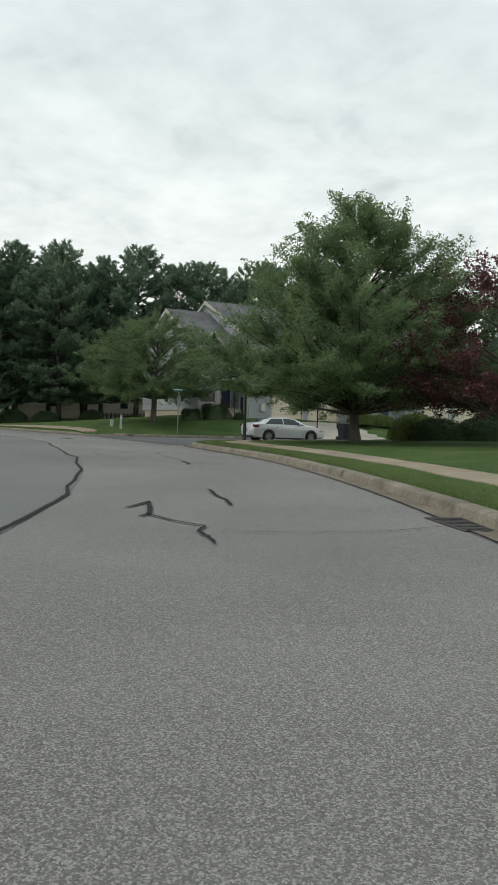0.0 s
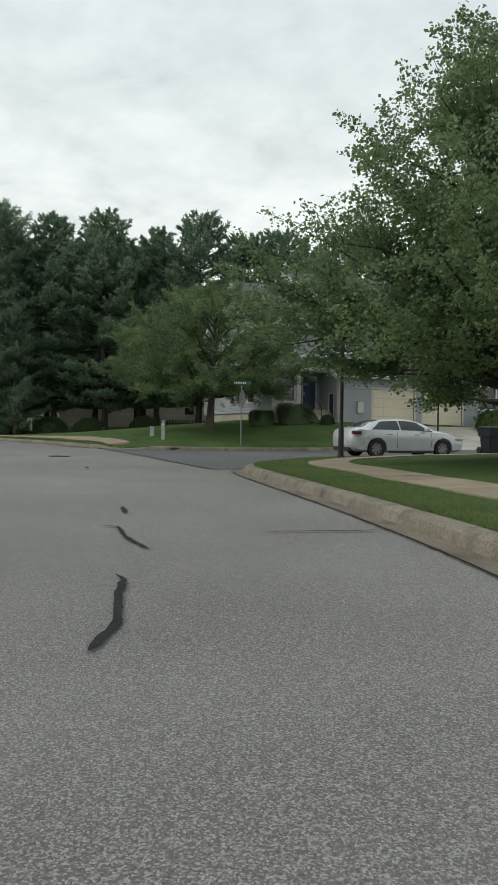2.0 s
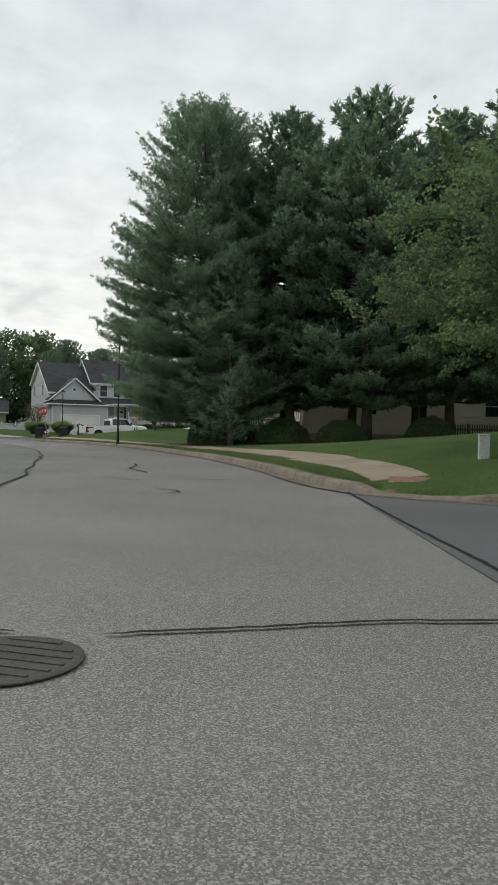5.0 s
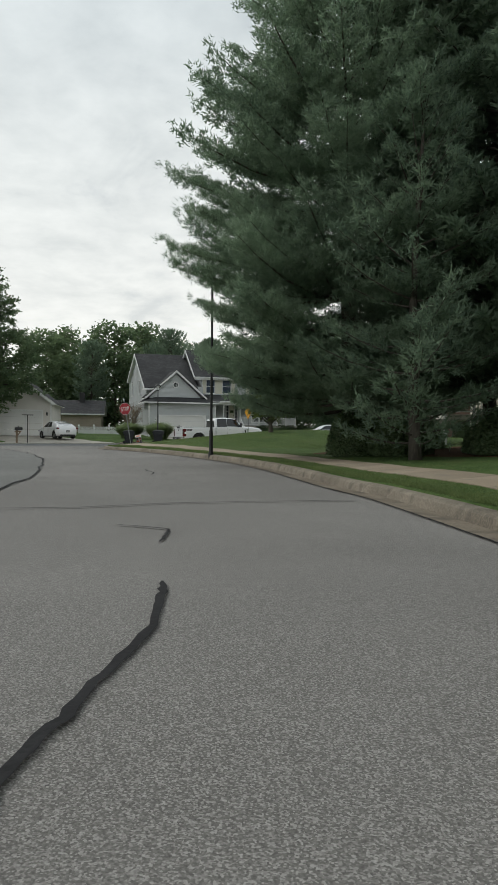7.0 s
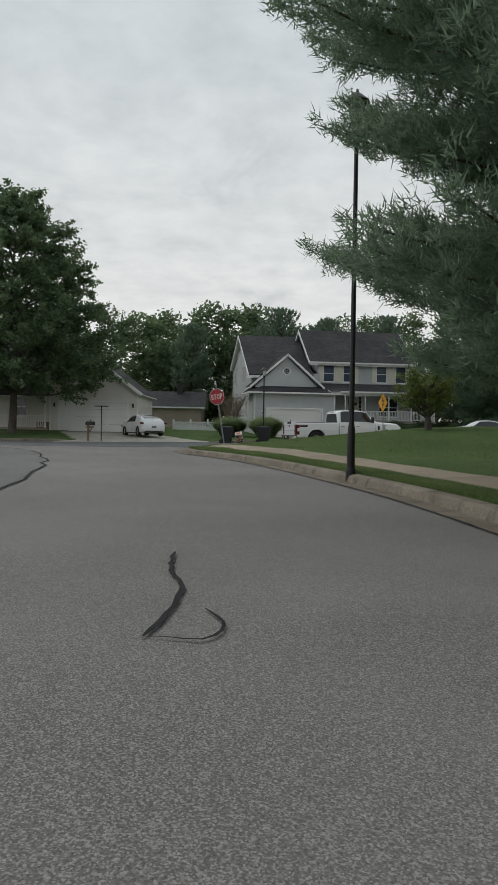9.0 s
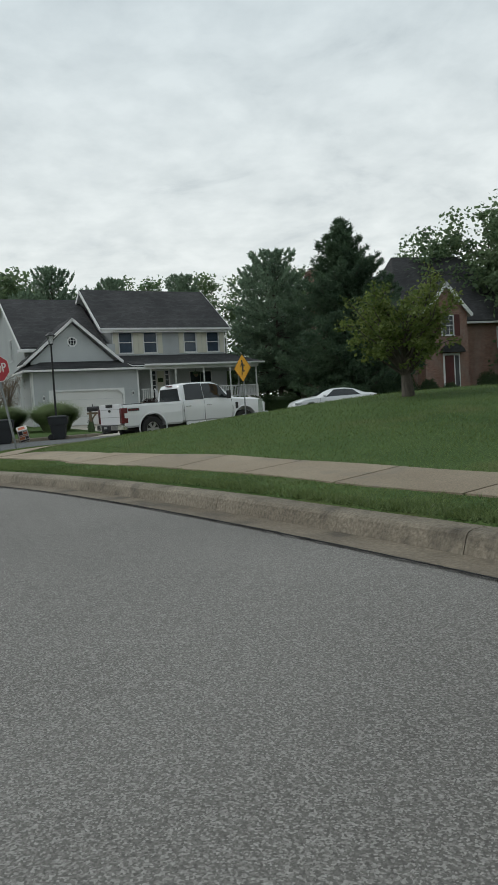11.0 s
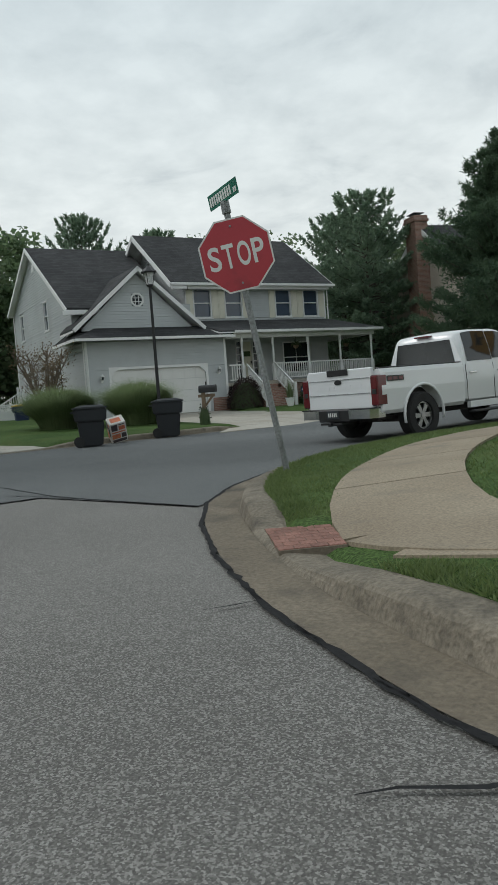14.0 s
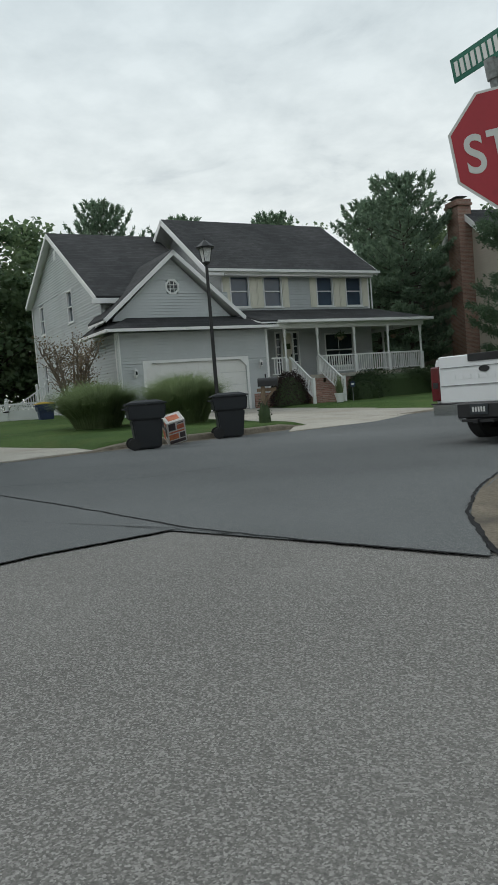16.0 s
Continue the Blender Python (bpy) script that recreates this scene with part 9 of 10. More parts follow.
def bare_shrub(x, y):
    """A crepe myrtle with upright bare stems and thin leaf."""
    rng = np.random.default_rng(77)
    T = thing("crepe_myrtle", x, y, ground_at(x, y), 0, "multi-stemmed crepe myrtle with thin brownish foliage", "shrub")
    tips = []
    M["palebark"] = surf("pale smooth bark", (0.13, 0.10, 0.078), (0.21, 0.17, 0.135), 3, 0.85, 0.4, 22, stretch=(1, 1, 0.25))
    for i in range(10):
        bm = bmesh.new()
        a = 2 * math.pi * i / 10 + rng.uniform(-0.3, 0.3)
        R = rng.uniform(0.5, 1.5)
        q = np.array([R * math.cos(a), R * math.sin(a), rng.uniform(2.35, 3.05) - 0.25 * R])
        pts = bent((0.08 * math.cos(a), 0.08 * math.sin(a), -0.1), q, rng, 6, -0.1, 0.04)
        add_tube(bm, pts, [0.065, 0.055, 0.048, 0.04, 0.03, 0.014], 6)
        for j in range(17):
            b = np.array(pts[rng.integers(2, 6)])
            t = b + rng.normal(size=3) * [0.3, 0.3, 0.15] + [0, 0, 0.38]
            add_tube(bm, bent(b, t, rng, 4), [0.024, 0.018, 0.013, 0.006], 4)
            tips.append(t)
        part("stem", bm, M["palebark"], T)
    tips = np.array(tips)
    c = np.repeat(tips, 13, 0) + rng.normal(scale=0.12, size=(len(tips) * 13, 3))
    M["leafbrown"] = leafy("thin brownish leaves", (0.075, 0.06, 0.035), (0.19, 0.14, 0.085), trans=0.4)
    fast_mesh("foliage", leaf_quads(c, 0.07, rng), 4, M["leafbrown"], T)


def slabs(name, i, cols, rows, mat, label):
    """A driveway of cast concrete bays."""
    (x0, y0), (x1, y1), w0, w1, z0, z1 = DRIVES[i]
    L = math.hypot(x1 - x0, y1 - y0)
    dx, dy = (x1 - x0) / L, (y1 - y0) / L
    nx, ny = -dy, dx
    T = thing(name, 0, 0, 0, label=label, category="driveway", kind="structure")
    def pt(t, s):
        w = w0 + (w1 - w0) * t + (0.9 * max(0, 1 - t / 0.12) ** 2 if t < 0.12 else 0)
        return (x0 + dx * L * t + nx * w * s, y0 + dy * L * t + ny * w * s, z0 + (z1 - z0) * max(t, 0))
    ts = [-0.035, 0.12] + [0.12 + 0.9 * (k + 1) / rows for k in range(rows)]
    for a, b in zip(ts, ts[1:]):
        for c in range(cols):
            s0, s1 = -1 + 2 * c / cols + 0.004, -1 + 2 * (c + 1) / cols - 0.004
            ring = [pt(a + 0.001, s0), pt(a + 0.001, s1), pt(b - 0.001, s1), pt(b - 0.001, s0)]
            bm = bmesh.new()
            t = [bm.verts.new(p) for p in ring]; l = [bm.verts.new((p[0], p[1], p[2] - 0.12)) for p in ring]
            bm.faces.new(t)
            for k in range(4):
                bm.faces.new((t[k], t[(k + 1) % 4], l[(k + 1) % 4], l[k]))
            part("slab", bm, mat, T)


def crack(pts, w, name="crack_filler", seed=0):
    """A hand-poured line of bitumen over a crack."""
    rng = np.random.default_rng(seed + len(pts))
    line = resample(np.array(pts, float), max(int(sum(math.dist(a, b) for a, b in zip(pts, pts[1:])) / 0.08), 3))
    line = line + rng.normal(scale=0.006, size=line.shape)
    t = np.gradient(line, axis=0); t /= np.linalg.norm(t, axis=1)[:, None] + 1e-9
    nrm = np.stack([t[:, 1], -t[:, 0]], 1)
    ww = (w * 0.62 * (0.72 + 0.3 * rng.random(len(line))))[:, None] * np.minimum(1, np.minimum(np.arange(len(line)), np.arange(len(line))[::-1]) * 0.5 + 0.25)[:, None]
    a, b = line + nrm * ww, line - nrm * ww
    z = road_z(line[:, 0], line[:, 1])
    v = np.concatenate([np.column_stack([a, z + 0.0165]), np.column_stack([b, z + 0.0165])])
    n = len(line)
    ob = mesh(name, v, [(i, i + 1, n + i + 1, n + i) for i in range(n - 1)], M["tar"])
    tagged(ob, "dark bitumen line over a road crack", "road crack", kind="structure")


def road_marks():
    crack([(2.95, 25.2), (3.0, 25.9), (3.25, 25.1), (3.35, 24.75), (3.3, 24.5)], 0.05, seed=1)
    crack([(3.3, 24.8), (3.7, 24.35), (4.1, 24.1), (4.1, 23.75), (4.25, 23.5), (4.4, 23.1)], 0.035, seed=2)
    crack([(3.3, 27.9), (3.6, 27.0), (3.8, 26.6), (4.0, 25.9)], 0.045, seed=3)
    crack([(-2.9, 38.8), (-2.3, 38.1), (-1.9, 37.1), (-1.2, 36.1), (-0.8, 35.8), (-0.7, 35.9), (-0.3, 35.0), (-0.4, 34.7), (-0.1, 34.5)], 0.022, seed=4)
    crack([(-0.8, 39.1), (-0.65, 38.8), (-0.5, 38.5)], 0.05, seed=5)
    crack([(-0.3, 37.5), (-0.1, 37.5), (0.2, 37.0), (0.6, 36.5), (0.7, 36.4)], 0.035, seed=6)
    crack([(0.9, 35.4), (1.0, 35.3), (1.2, 34.8), (1.4, 34.4), (1.5, 33.9)], 0.04, seed=7)
    crack([(-3.6, 39.7), (-2.6, 39.9), (-1.4, 40.6)], 0.012, seed=41)
    crack([(-2.3, 37.2), (-1.8, 37.3), (-1.4, 37.3)], 0.01, seed=42)
    crack([(3.55, 33.75), (3.9, 33.85), (4.3, 33.8)], 0.012, seed=43)
    crack([(1.2, 37.6), (1.7, 37.9), (2.6, 38.4)], 0.012, seed=8)
    crack([(4.3, 23.8), (5.0, 24.0), (5.8, 24.4), (6.4, 25.0)], 0.012, seed=9)
    crack([(5.4, 26.0), (5.9, 26.05), (6.4, 26.1)], 0.01, seed=10)
    crack([(0.6, 28.0), (1.1, 28.2), (2.0, 28.8), (2.8, 29.2)], 0.01, seed=11)
    crack([(-5.45, 46.9), (-5.25, 46.55), (-5.2, 46.5), (-5.0, 46.15)], 0.045, seed=12)
    crack([(-21.4, 65.2), (-20.6, 64.5), (-19.6, 63.2), (-18.0, 62.2)], 0.045, seed=14)
    crack([(-14.9, 59.0), (-14.4, 59.0), (-14.1, 58.8), (-14.0, 58.4)], 0.04, seed=15)
    crack([(-32.5, 73.5), (-31.9, 73.1), (-31.4, 72.9), (-30.95, 72.55), (-30.6, 72.2)], 0.03, seed=16)
    crack([(-30.6, 72.2), (-30.4, 72.42), (-30.55, 72.62), (-30.9, 72.72)], 0.018, seed=17)
    crack([(-24.0, 66.6), (-23.3, 66.8), (-22.7, 66.2)], 0.028, seed=19)
    crack([(-62.5, 90.6), (-60.2, 89.85), (-58.2, 89.12), (-57.0, 88.87), (-55.75, 88.7)], 0.024, seed=20)
    crack([(-58.2, 89.12), (-58.6, 88.1), (-58.95, 86.7), (-60.0, 84.6)], 0.02, seed=21)
    crack([(-63.3, 91.0), (-61.13, 92.04), (-60.03, 94.78), (-58.2, 98.0)], 0.014, seed=22)
    crack([(-53.77, 86.05), (-53.59, 86.28)], 0.016, seed=51)
    crack([(-52.5, 84.95), (-52.3, 85.06), (-52.08, 85.22)], 0.018, seed=52)
    crack([(-50.3, 83.5), (-49.64, 84.03), (-49.2, 84.35)], 0.01, seed=53)
    crack([(1.29, 37.67), (1.8, 37.95), (2.25, 38.11)], 0.022, seed=54)
    crack([(3.69, 33.36), (3.9, 33.45), (4.16, 33.53)], 0.022, seed=55)
    crack([(-9.0, 52.42), (-8.58, 52.92), (-8.1, 53.5), (-7.45, 54.05)], 0.034, seed=56)
    crack([(-14.3, 47.6), (-12.0, 49.8), (-9.9, 51.79), (-9.35, 52.2)], 0.034, seed=57)
    crack([(-27.6, 64.6), (-26.3, 66.2), (-25.61, 67.22), (-25.3, 68.49), (-24.76, 69.49), (-23.97, 70.7)], 0.036, seed=58)
    crack([(-17.6, 60.4), (-16.3, 60.26), (-14.36, 63.4)], 0.03, seed=59)
    crack([(-12.3, 60.9), (-9.8, 57.55), (-7.4, 54.45), (-5.0, 50.85), (-3.1, 48.2), (-2.56, 47.44), (-2.15, 47.5), (-1.95, 47.9)], 0.035, seed=23)
    for line, o, a, b, s in ((K1, -0.02, (8.4, 16), (-1.75, 49.8), 31), (K2, -0.02, (-11, 60.4), (-56.3, 90.4), 32)):
        seg = offset_line(cut(line, a, b), o)
        crack([tuple(p) for p in seg[::2]], 0.022, "joint_line", s)
    crack([tuple(p) for p in offset_line(cut(K2, (-51.5, 84.95), (-56.6, 92.4)), -0.03)[::2]], 0.026, "joint_line", 34)
    seg = cut(SEAM, (4.2, 12), (-60.5, 80.4))
    rng = np.random.default_rng(5)
    crack([tuple(p + rng.normal(scale=0.06, size=2)) for p in seg[::2]], 0.05, "seam_line", 33)
    T = thing("manhole_cover", -9.05, 51.9, float(road_z(-9.05, 51.9)) + 0.008, 20, "round cast iron manhole cover in the road", "manhole cover")
    bm = bmesh.new(); lathe(bm, [(0.335, 0.0), (0.335, 0.006), (0.32, 0.008)], 28); part("cover", bm, M["iron"], T)
    bm = bmesh.new()
    for i in range(-3, 4):
        w = math.sqrt(0.285**2 - (i * 0.085)**2)
        add_box(bm, -w, w, i * 0.085 - 0.012, i * 0.085 + 0.012, 0.0081, 0.013)
    part("tread", bm, M["iron"], T)
    # storm drain grate in the gutter
    T = thing("storm_drain", 6.64, 25.25, 0.002, -72, "iron storm drain grate in the concrete gutter", "drain")
    part("frame", box(-0.5, 0.5, -0.3, 0.18, 0.0, 0.014), M["iron"], T)
    for i in range(9):
        part("bar", box(-0.45 + i * 0.108, -0.40 + i * 0.108, -0.27, 0.15, 0.0145, 0.02), M["iron"], T)
    # a solid black block stands in for the shade inside the inlet's opening
    part("throat", box(-0.5, 0.5, 0.2, 0.39, 0.03, 0.11), M["plastic"], T)
    T = thing("storm_drain", -8.3, 60.95, float(road_z(-8.3, 60.95)), 17, "dark kerb inlet of a storm drain", "drain")
    # the inlet's shaded hollow, drawn as a black block
    part("throat", box(-0.6, 0.6, 0.02, 0.2, 0.03, 0.115), M["plastic"], T)
    # brick ramps at the dropped kerbs: kerb-side edge, pavement-side edge
    for a, b, c, d, za in (((-54.46, 87.68), (-54.0, 87.1), (-53.92, 87.62), (-53.55, 87.1), 0.052), ((-11.62, 61.0), (-10.72, 60.98), (-11.95, 61.75), (-11.25, 61.95), 0.07)):
        T = thing("tactile_ramp", 0, 0, 0, label="red brick paver ramp at the dropped kerb", category="ramp", kind="structure")
        a, b, c, d = (np.array(q) for q in (a, b, c, d))
        WALKS.extend([np.array([(a + b + c + d) / 4]), np.array([(c + d) / 2])])
        rows, cols = 7, 4
        lift = float(road_z(a[0], a[1]))
        zc = ground_at(*((c + d) / 2)) - lift + 0.026
        def bed(p, q, h=0.0):
            e, f = a + (b - a) * p, c + (d - c) * p
            g = e + (f - e) * q
            return (g[0], g[1], lift + za + (zc - za) * q + h)
        for i in range(rows):
            for j in range(-1, cols + 1):
                o = 0.5 / cols if i % 2 else 0.0
                p0, p1 = (i + 0.04) / rows, (i + 0.96) / rows
                q0, q1 = max((j + 0.03) / cols + o, 0), min((j + 0.97) / cols + o, 1)
                if q1 - q0 < 0.03:
                    continue
                bm = bmesh.new()
                up = [bm.verts.new(bed(p, q)) for p, q in ((p0, q0), (p1, q0), (p1, q1), (p0, q1))]
                lo = [bm.verts.new(bed(p, q, -0.06)) for p, q in ((p0, q0), (p1, q0), (p1, q1), (p0, q1))]
                bm.faces.new(up)
                for k in range(4):
                    bm.faces.new((up[k], up[(k + 1) % 4], lo[(k + 1) % 4], lo[k]))
                part("paver", bm, M["paver"], T)
        bm = bmesh.new()
        up = [bm.verts.new(bed(p, q, -0.006)) for p, q in ((-0.02, 0), (1.02, 0), (1.02, 1), (-0.02, 1))]
        lo = [bm.verts.new(bed(p, q, -0.12)) for p, q in ((-0.02, 0), (1.02, 0), (1.02, 1), (-0.02, 1))]
        bm.faces.new(up)
        for k in range(4):
            bm.faces.new((up[k], up[(k + 1) % 4], lo[(k + 1) % 4], lo[k]))
        part("bed", bm, M["gutter"], T)


stop_sign(); crossing_sign(); street_name_sign()
lantern_post(-65.6, 99.9, 4.1, "black lamp post with a lantern beside the drive", True)
lantern_post(-37.33, 80.06, 6.2, "tall slim black street lamp post on the verge", True, 0.049)
lantern_post(-0.16, 51.5, 5.2, "slim black street lamp post beside the corner", True, 0.055)
wheelie_bin(-65.3, 96.83, 138, "black wheeled rubbish bin standing in the gutter", k=0.97)
wheelie_bin(-64.95, 99.45, 132, "black wheeled rubbish bin beside a lamp post")
wheelie_bin(4.15, 61.2, 36, "dark wheeled rubbish bin at a driveway's foot", z=0.14)
M["binblue"] = surf("blue bin plastic", (0.02, 0.035, 0.09), (0.03, 0.05, 0.12), 2, 0.55, 0.1, 50)
M["binyellow"] = surf("yellow bin lid plastic", (0.50, 0.33, 0.03), (0.58, 0.40, 0.05), 2, 0.5, 0.1, 50)
wheelie_bin(-78.8, 105.95, 150, "dark blue recycling bin with a yellow lid beside the house", "binblue", "binyellow", 0.42, 0.9)
mailbox(-65.5, 101.9, 115, "black mailbox on a timber post beside the driveway")
shrub("climbing_plant", -65.52, 101.92, 0.2, 0.2, 0.7, "hedge", 170, 0.05, "thin leafy plant climbing round the mailbox post", 91)
mailbox(-68.7, 89.2, 118, "black mailbox on a timber post by the kerb")
T = thing("yard_post", -68.4, 89.9, ground_at(-68.4, 89.9), 62, "thin black post with a crossbar beside the mailbox", "post")
bm = bmesh.new(); add_tube(bm, [(0, 0, -0.2), (0, 0, 2.1)], 0.03, 8); part("post", bm, M["lampblack"], T)
part("crossbar", box(-0.4, 0.4, -0.03, 0.03, 2.1, 2.16, 0.008), M["lampblack"], T)
utility(); carton(); vinyl_fence(); garden_deck()
for i in range(3):
    slabs("driveway", i, (2, 2, 3)[i], (3, 4, 4)[i], M["drive"], "pale concrete driveway cast in bays")
road_marks()


def planting():
    M["leafdark"] = leafy("dark purple-brown leaves", (0.018, 0.013, 0.013), (0.05, 0.03, 0.028), trans=0.15)
    reed_clump(-70.9, 101.0, 1.65, 1.55, 1, "tall green clump of ornamental grass")
    reed_clump(-68.8, 102.6, 1.6, 1.65, 2, "tall green clump of ornamental grass beside the lamp post")
    bare_shrub(-75.4, 104.4)
    U, V = Vector((math.cos(radians(62)), math.sin(radians(62)))), Vector((-math.sin(radians(62)), math.cos(radians(62))))
    def B(u, v):
        return (-74.08 + U.x * u + V.x * v, 105.5 + U.y * u + V.y * v)
    shrub("hedge", *B(12.2, -1.0), 2.3, 0.55, 1.15, "hedge", 9000, 0.06, "clipped dark green hedge before the porch", 3, True, rz=62)
    shrub("shrub", *B(10.2, -1.5), 0.85, 0.6, 0.9, "hedge", 3500, 0.06, "rounded dark green bush beside the steps", 4, rz=62)
    shrub("shrub", *B(6.9, -0.9), 0.9, 0.7, 1.35, "leafdark", 5500, 0.06, "dark purple-brown rounded bush beside the steps", 5, rz=62)
    shrub("hedge", *B(16.5, 0.5), 1.6, 0.8, 1.2, "hedge", 6000, 0.07, "dark green bushes at the porch end", 6, True, rz=62)
    x, y = B(8.2, -2.5)
    T = thing("plant_pot", x, y, ground_at(x, y), 0, "white pot of tall green leaves beside the steps", "plant pot")
    bm = bmesh.new(); lathe(bm, [(0.13, 0.0), (0.2, 0.32), (0.22, 0.33), (0.22, 0.37), (0.18, 0.37), (0.16, 0.3)], 16); part("pot", bm, M["white"], T)
    rng = np.random.default_rng(9)
    n = 160
    a = rng.uniform(0, 2 * math.pi, n); q = rng.uniform(0, 0.28, n)
    p0 = np.stack([0.1 * np.cos(a), 0.1 * np.sin(a), np.full(n, 0.3)], 1)
    p1 = np.stack([q * np.cos(a), q * np.sin(a), 0.45 + rng.uniform(0.2, 0.75, n)], 1)
    w = np.stack([-np.sin(a), np.cos(a), np.zeros(n)], 1) * 0.016
    fast_mesh("leaves", np.stack([p0 - w, p0 + w, p1], 1).reshape(-1, 3), 3, M["reed"], T)
    x, y = B(9.15, -2.1)
    T = thing("yard_sign", x, y, ground_at(x, y), 62, "small blue octagonal sign on a stake", "sign")
    part("stake", box(-0.01, 0.01, -0.01, 0.01, -0.1, 0.62), M["galv"], T)
    bm = bmesh.new(); lathe(bm, [(0.14, 0), (0.14, 0.006)], 8); bmesh.ops.transform(bm, matrix=Matrix.Translation((0, -0.012, 0.68)) @ Matrix.Rotation(radians(90), 4, "X"), verts=bm.verts)
    face = part("face", bm, M["navy"], T)
    part("bars", box(-0.07, 0.07, -0.0215, -0.0185, 0.65, 0.71), M["signwhite"], face)
    # hanging baskets on the porch
    for u in (10.6, 13.6):
        x, y = B(u, 0.5)
        T = thing("hanging_basket", x, y, 3.3, 0, "hanging flower basket under the porch roof", "plant")
        bm = bmesh.new(); lathe(bm, [(0.06, -0.16), (0.14, -0.06), (0.15, 0.0)], 12); part("basket", bm, M["timber"], T)
        p = rng.normal(scale=0.13, size=(500, 3)) * [1, 1, 0.6] + [0, 0, 0.05]
        fast_mesh("foliage", leaf_quads(p, 0.05, rng), 4, M["hedge"], T)
        bm = bmesh.new(); add_tube(bm, [(0, 0, 0), (0, 0, 0.52)], 0.006, 4); part("chain", bm, M["lampblack"], T)
    # side street planting
    U2, V2 = Vector((math.cos(radians(36)), math.sin(radians(36)))), Vector((-math.sin(radians(36)), math.cos(radians(36))))
    def A(u, v):
        return (-6.6 + U2.x * u + V2.x * v, 69.4 + U2.y * u + V2.y * v)
    shrub("hedge", *A(-1.0, -1.1), 0.62, 0.5, 0.75, "hedge", 4500, 0.05, "clipped low box bush", 11, True, rz=36)
    shrub("hedge", *A(0.8, -1.2), 0.95, 0.55, 1.05, "hedge", 6500, 0.05, "clipped box hedge below the window", 12, True, rz=36)
    shrub("shrub", *A(2.2, -2.2), 0.4, 0.4, 0.5, "hedge", 2500, 0.05, "small round bush beside the steps", 13)
    for i, (x, y, rx, ry, h, m) in enumerate(((7.7, 52.6, 1.35, 1.1, 1.25, "bright"), (8.6, 52.0, 1.4, 1.1, 1.05, "hedge"), (10.8, 52.3, 1.6, 1.2, 1.15, "hedge"), (11.0, 53.4, 1.2, 1.0, 1.3, "bright"), (13.4, 52.4, 1.6, 1.3, 1.3, "hedge"), (15.6, 52.8, 1.7, 1.3, 1.35, "hedge"), (4.9, 74.4, 1.1, 0.9, 1.0, "bright"), (6.4, 75.6, 1.2, 1.0, 0.9, "bright"))):
        shrub("shrub", x, y, rx, ry, h, m, 8000, 0.07, "yellow-green low bush beside the lawn" if m == "bright" else "dark rounded bush at the back of the corner lawn", 20 + i)
    # undergrowth and mulch below the pines
    for i, (x, y, r, h) in enumerate(((-30.9, 80.0, 0.95, 1.5), (-29.4, 79.9, 0.9, 1.0), (-26.2, 80.2, 1.3, 1.2), (-23.4, 81.0, 1.2, 1.0), (-32.2, 84.6, 1.4, 1.3), (-20.0, 83.4, 1.2, 1.1))):
        shrub("shrub", x, y, r, r * 0.9, h, "wood", 8000, 0.075, "dark ivy undergrowth at the foot of the pines", 40 + i, group="undergrowth below the pines")
    for i, (u, v, r, h) in enumerate(((2.6, -2.9, 1.2, 1.9), (4.6, -2.7, 0.9, 1.6), (6.0, -3.2, 0.8, 1.3), (9.6, -2.4, 1.1, 2.0), (11.6, -1.6, 1.2, 1.9))):
        a = radians(50)
        x, y = -63.6 + u * math.cos(a) - v * math.sin(a), 125.5 + u * math.sin(a) + v * math.cos(a)
        shrub("shrub", x, y, r, r * 0.9, h, "hedge", 4000, 0.1, "dark rounded bush before the brick house", 60 + i, group="bushes before the brick house")
    # basketball hoop before the garages
    x, y = A(7.2, -4.6)
    T = thing("basketball_hoop", x, y, ground_at(x, y) + 0.05, 36, "portable basketball hoop on a black pole", "basketball hoop")
    bm = bmesh.new(); add_tube(bm, [(0, 0, 0), (0, 0, 3.2)], 0.045, 8); part("pole", bm, M["lampblack"], T)
    part("base", box(-0.4, 0.4, -0.1, 0.7, 0.0, 0.18, 0.03), M["lampblack"], T)
    part("backboard", box(-0.55, 0.55, -0.35, -0.31, 2.75, 3.5, 0.01), M["glass"], T)
    bm = bmesh.new(); add_tube(bm, [(0.22 * math.cos(k), -0.6 + 0.22 * math.sin(k), 2.95) for k in np.linspace(0, 2 * math.pi, 17)], 0.012, 5); part("ring", bm, M["redlight"], T)
    # mulch bed under the pines
    c = smooth_line([(-33.6, 81.0), (-30.0, 79.9), (-26.5, 78.9), (-22.0, 79.3), (-17.0, 80.5), (-11.5, 82.0)], 0.6)
    rows = [offset_line(c, -o) for o in (0.0, 0.5, 2.5, 5.0, 8.0)]
    n = len(c)
    v = []
    for i in range(n):
        for j, l in enumerate(rows):
            d = float(kerb_distance([l[i, 0]], [l[i, 1]])[0])
            v.append((l[i, 0], l[i, 1], float(lawn_z(l[i, 0], l[i, 1], d)) + (0.03 if j else -0.01)))
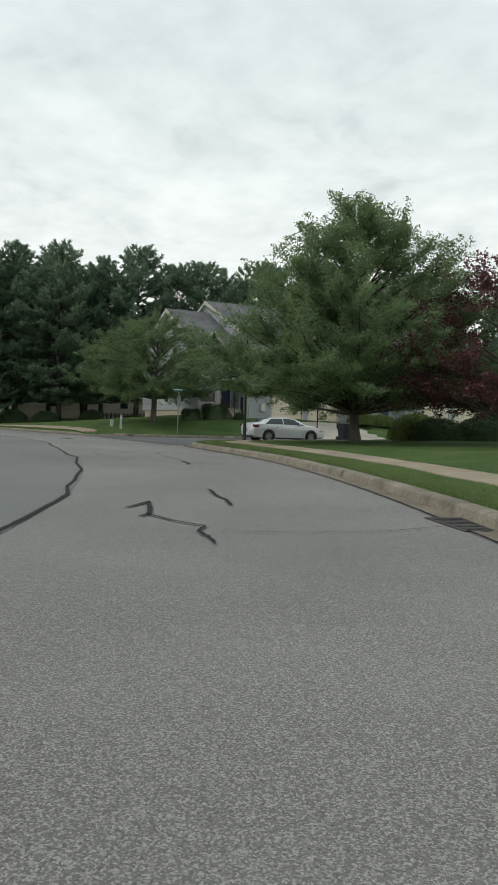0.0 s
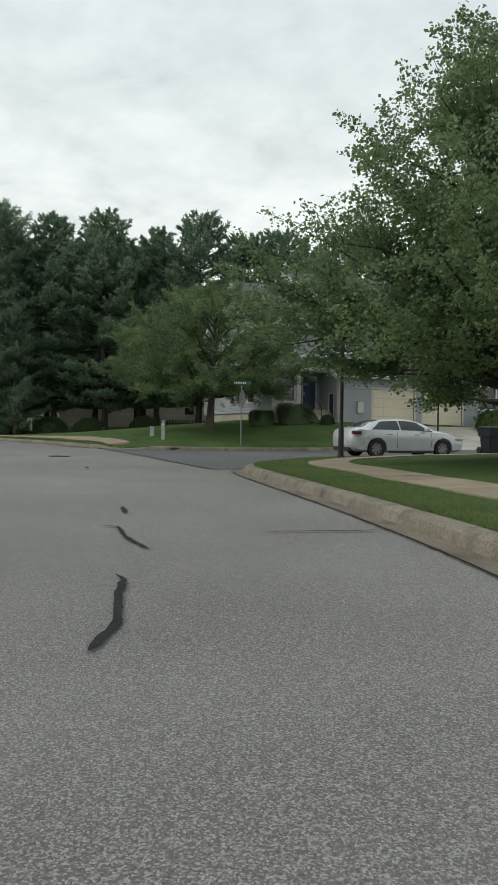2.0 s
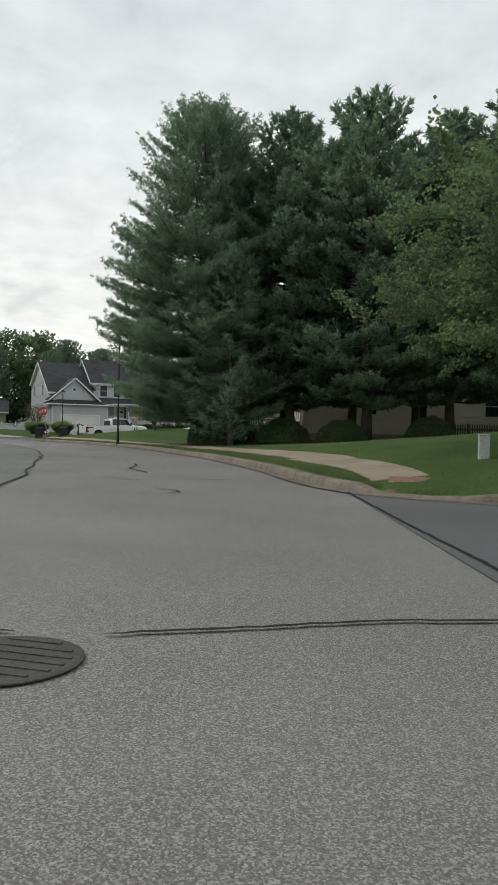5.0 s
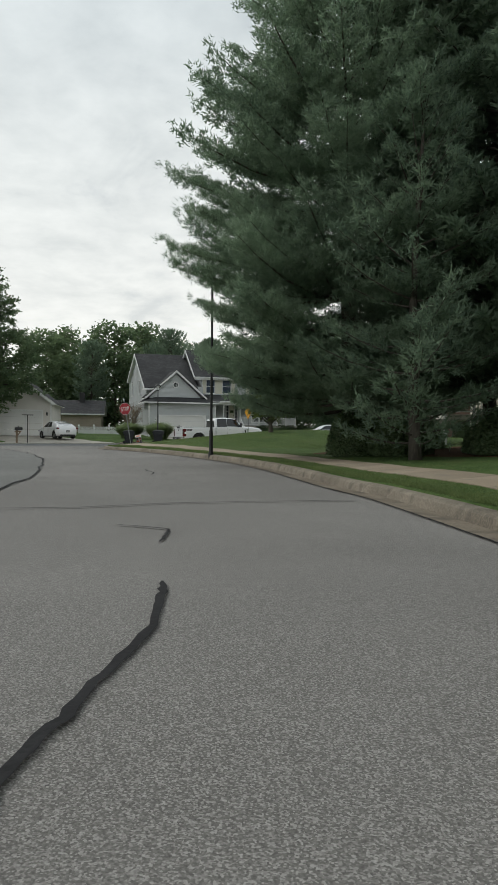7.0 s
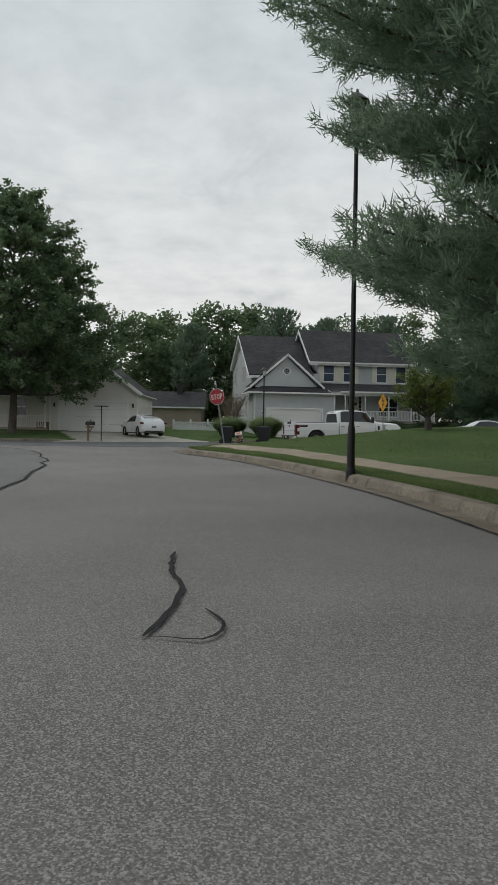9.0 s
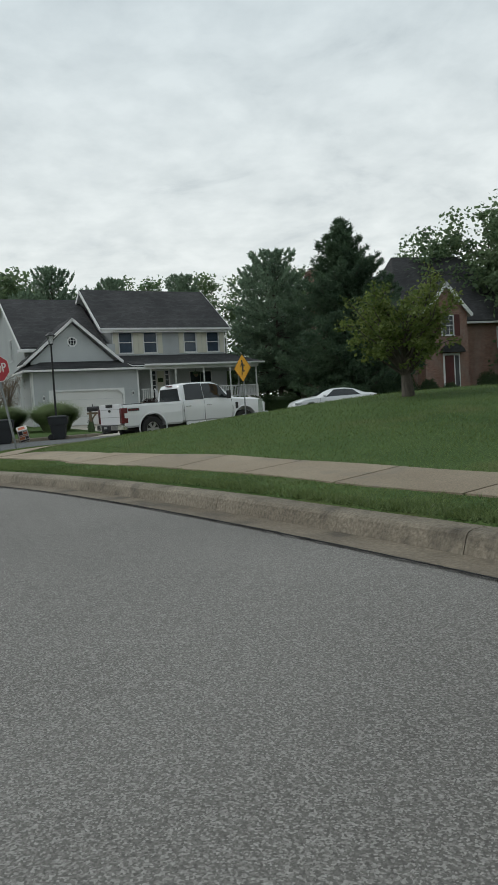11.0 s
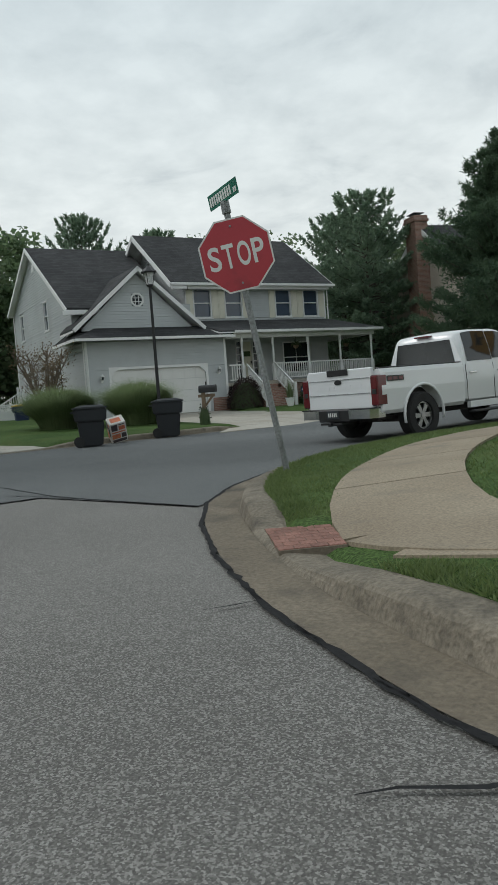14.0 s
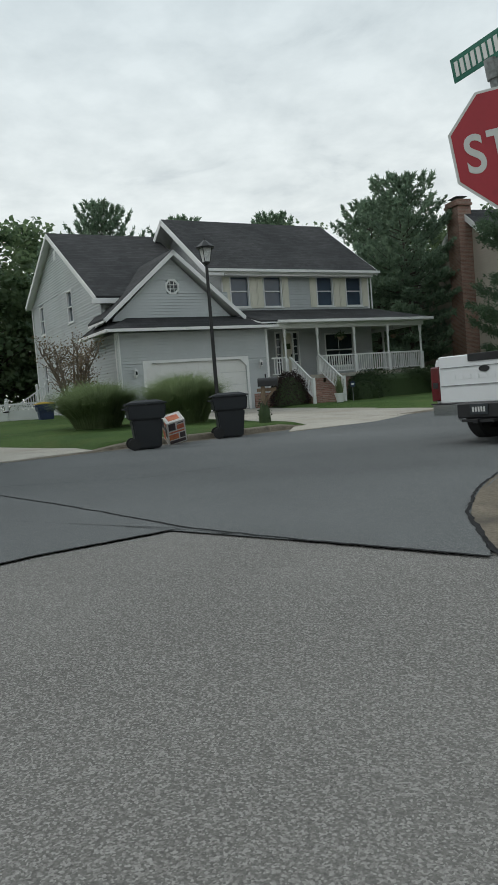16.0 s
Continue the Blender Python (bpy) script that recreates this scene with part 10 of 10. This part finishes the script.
    ob = mesh("mulch_bed", v, [(i * 5 + j, i * 5 + j + 1, i * 5 + j + 6, i * 5 + j + 5) for i in range(n - 1) for j in range(4)], M["mulch"])
    tagged(ob, "brown pine needle mulch below the trees", "mulch bed", kind="structure")


planting()


def grass_blades():
    """Blades of grass along the verges that the road passes close by."""
    rng = np.random.default_rng(99)
    n = 230000
    seg = np.vstack([cut(K1, (8.0, 19), (-1.5, 52))[::1], cut(K2, (-11.6, 60.5), (-55.5, 97))])
    k = rng.integers(0, len(seg) - 1, n)
    d = np.concatenate([rng.uniform(0.47, 0.75, n // 4), 0.47 + rng.gamma(1.4, 0.45, n - n // 4)])
    t = np.gradient(seg, axis=0); t /= np.linalg.norm(t, axis=1)[:, None]
    p = seg[k] + np.stack([t[k, 1], -t[k, 0]], 1) * d[:, None] + rng.uniform(-0.4, 0.4, (n, 1)) * t[k]
    # the mown mound on the corner by the stop sign, thinning away from the road
    q = np.column_stack([rng.uniform(-56, -36, 60000), 84 + rng.gamma(2.0, 3.0, 60000)])
    p = np.vstack([p, q])
    n = len(p)
    dist = kerb_distance(p[:, 0], p[:, 1])
    ok = dist > np.where(p[:, 0] > -5, 0.47, 0.54)
    W = np.vstack(WALKS)
    keep = drive_blend(p[:, 0], p[:, 1]) > 8
    for i in range(0, n, 20000):
        q = p[i:i + 20000]
        keep[i:i + 20000] &= (((q[:, None, 0] - W[None, :, 0])**2 + (q[:, None, 1] - W[None, :, 1])**2).min(1) > 0.5**2)
    p, dist = p[ok & keep], dist[ok & keep]
    n = len(p)
    z = lawn_z(p[:, 0], p[:, 1], dist) - 0.005
    h = rng.uniform(0.022, 0.048, n) * np.where(dist < 0.75, 1.25, 1.0)
    a = rng.uniform(0, 2 * math.pi, n)
    base = np.column_stack([p, z])
    w = np.stack([np.cos(a), np.sin(a), np.zeros(n)], 1) * 0.007
    tip = base + np.stack([rng.normal(scale=0.03, size=n), rng.normal(scale=0.03, size=n), h], 1)
    ob = fast_mesh("grass", np.stack([base - w, base + w, tip], 1).reshape(-1, 3), 3, M["blade"])
    tagged(ob, "blades of mown grass along the verges", "grass", kind="stuff")


grass_blades()
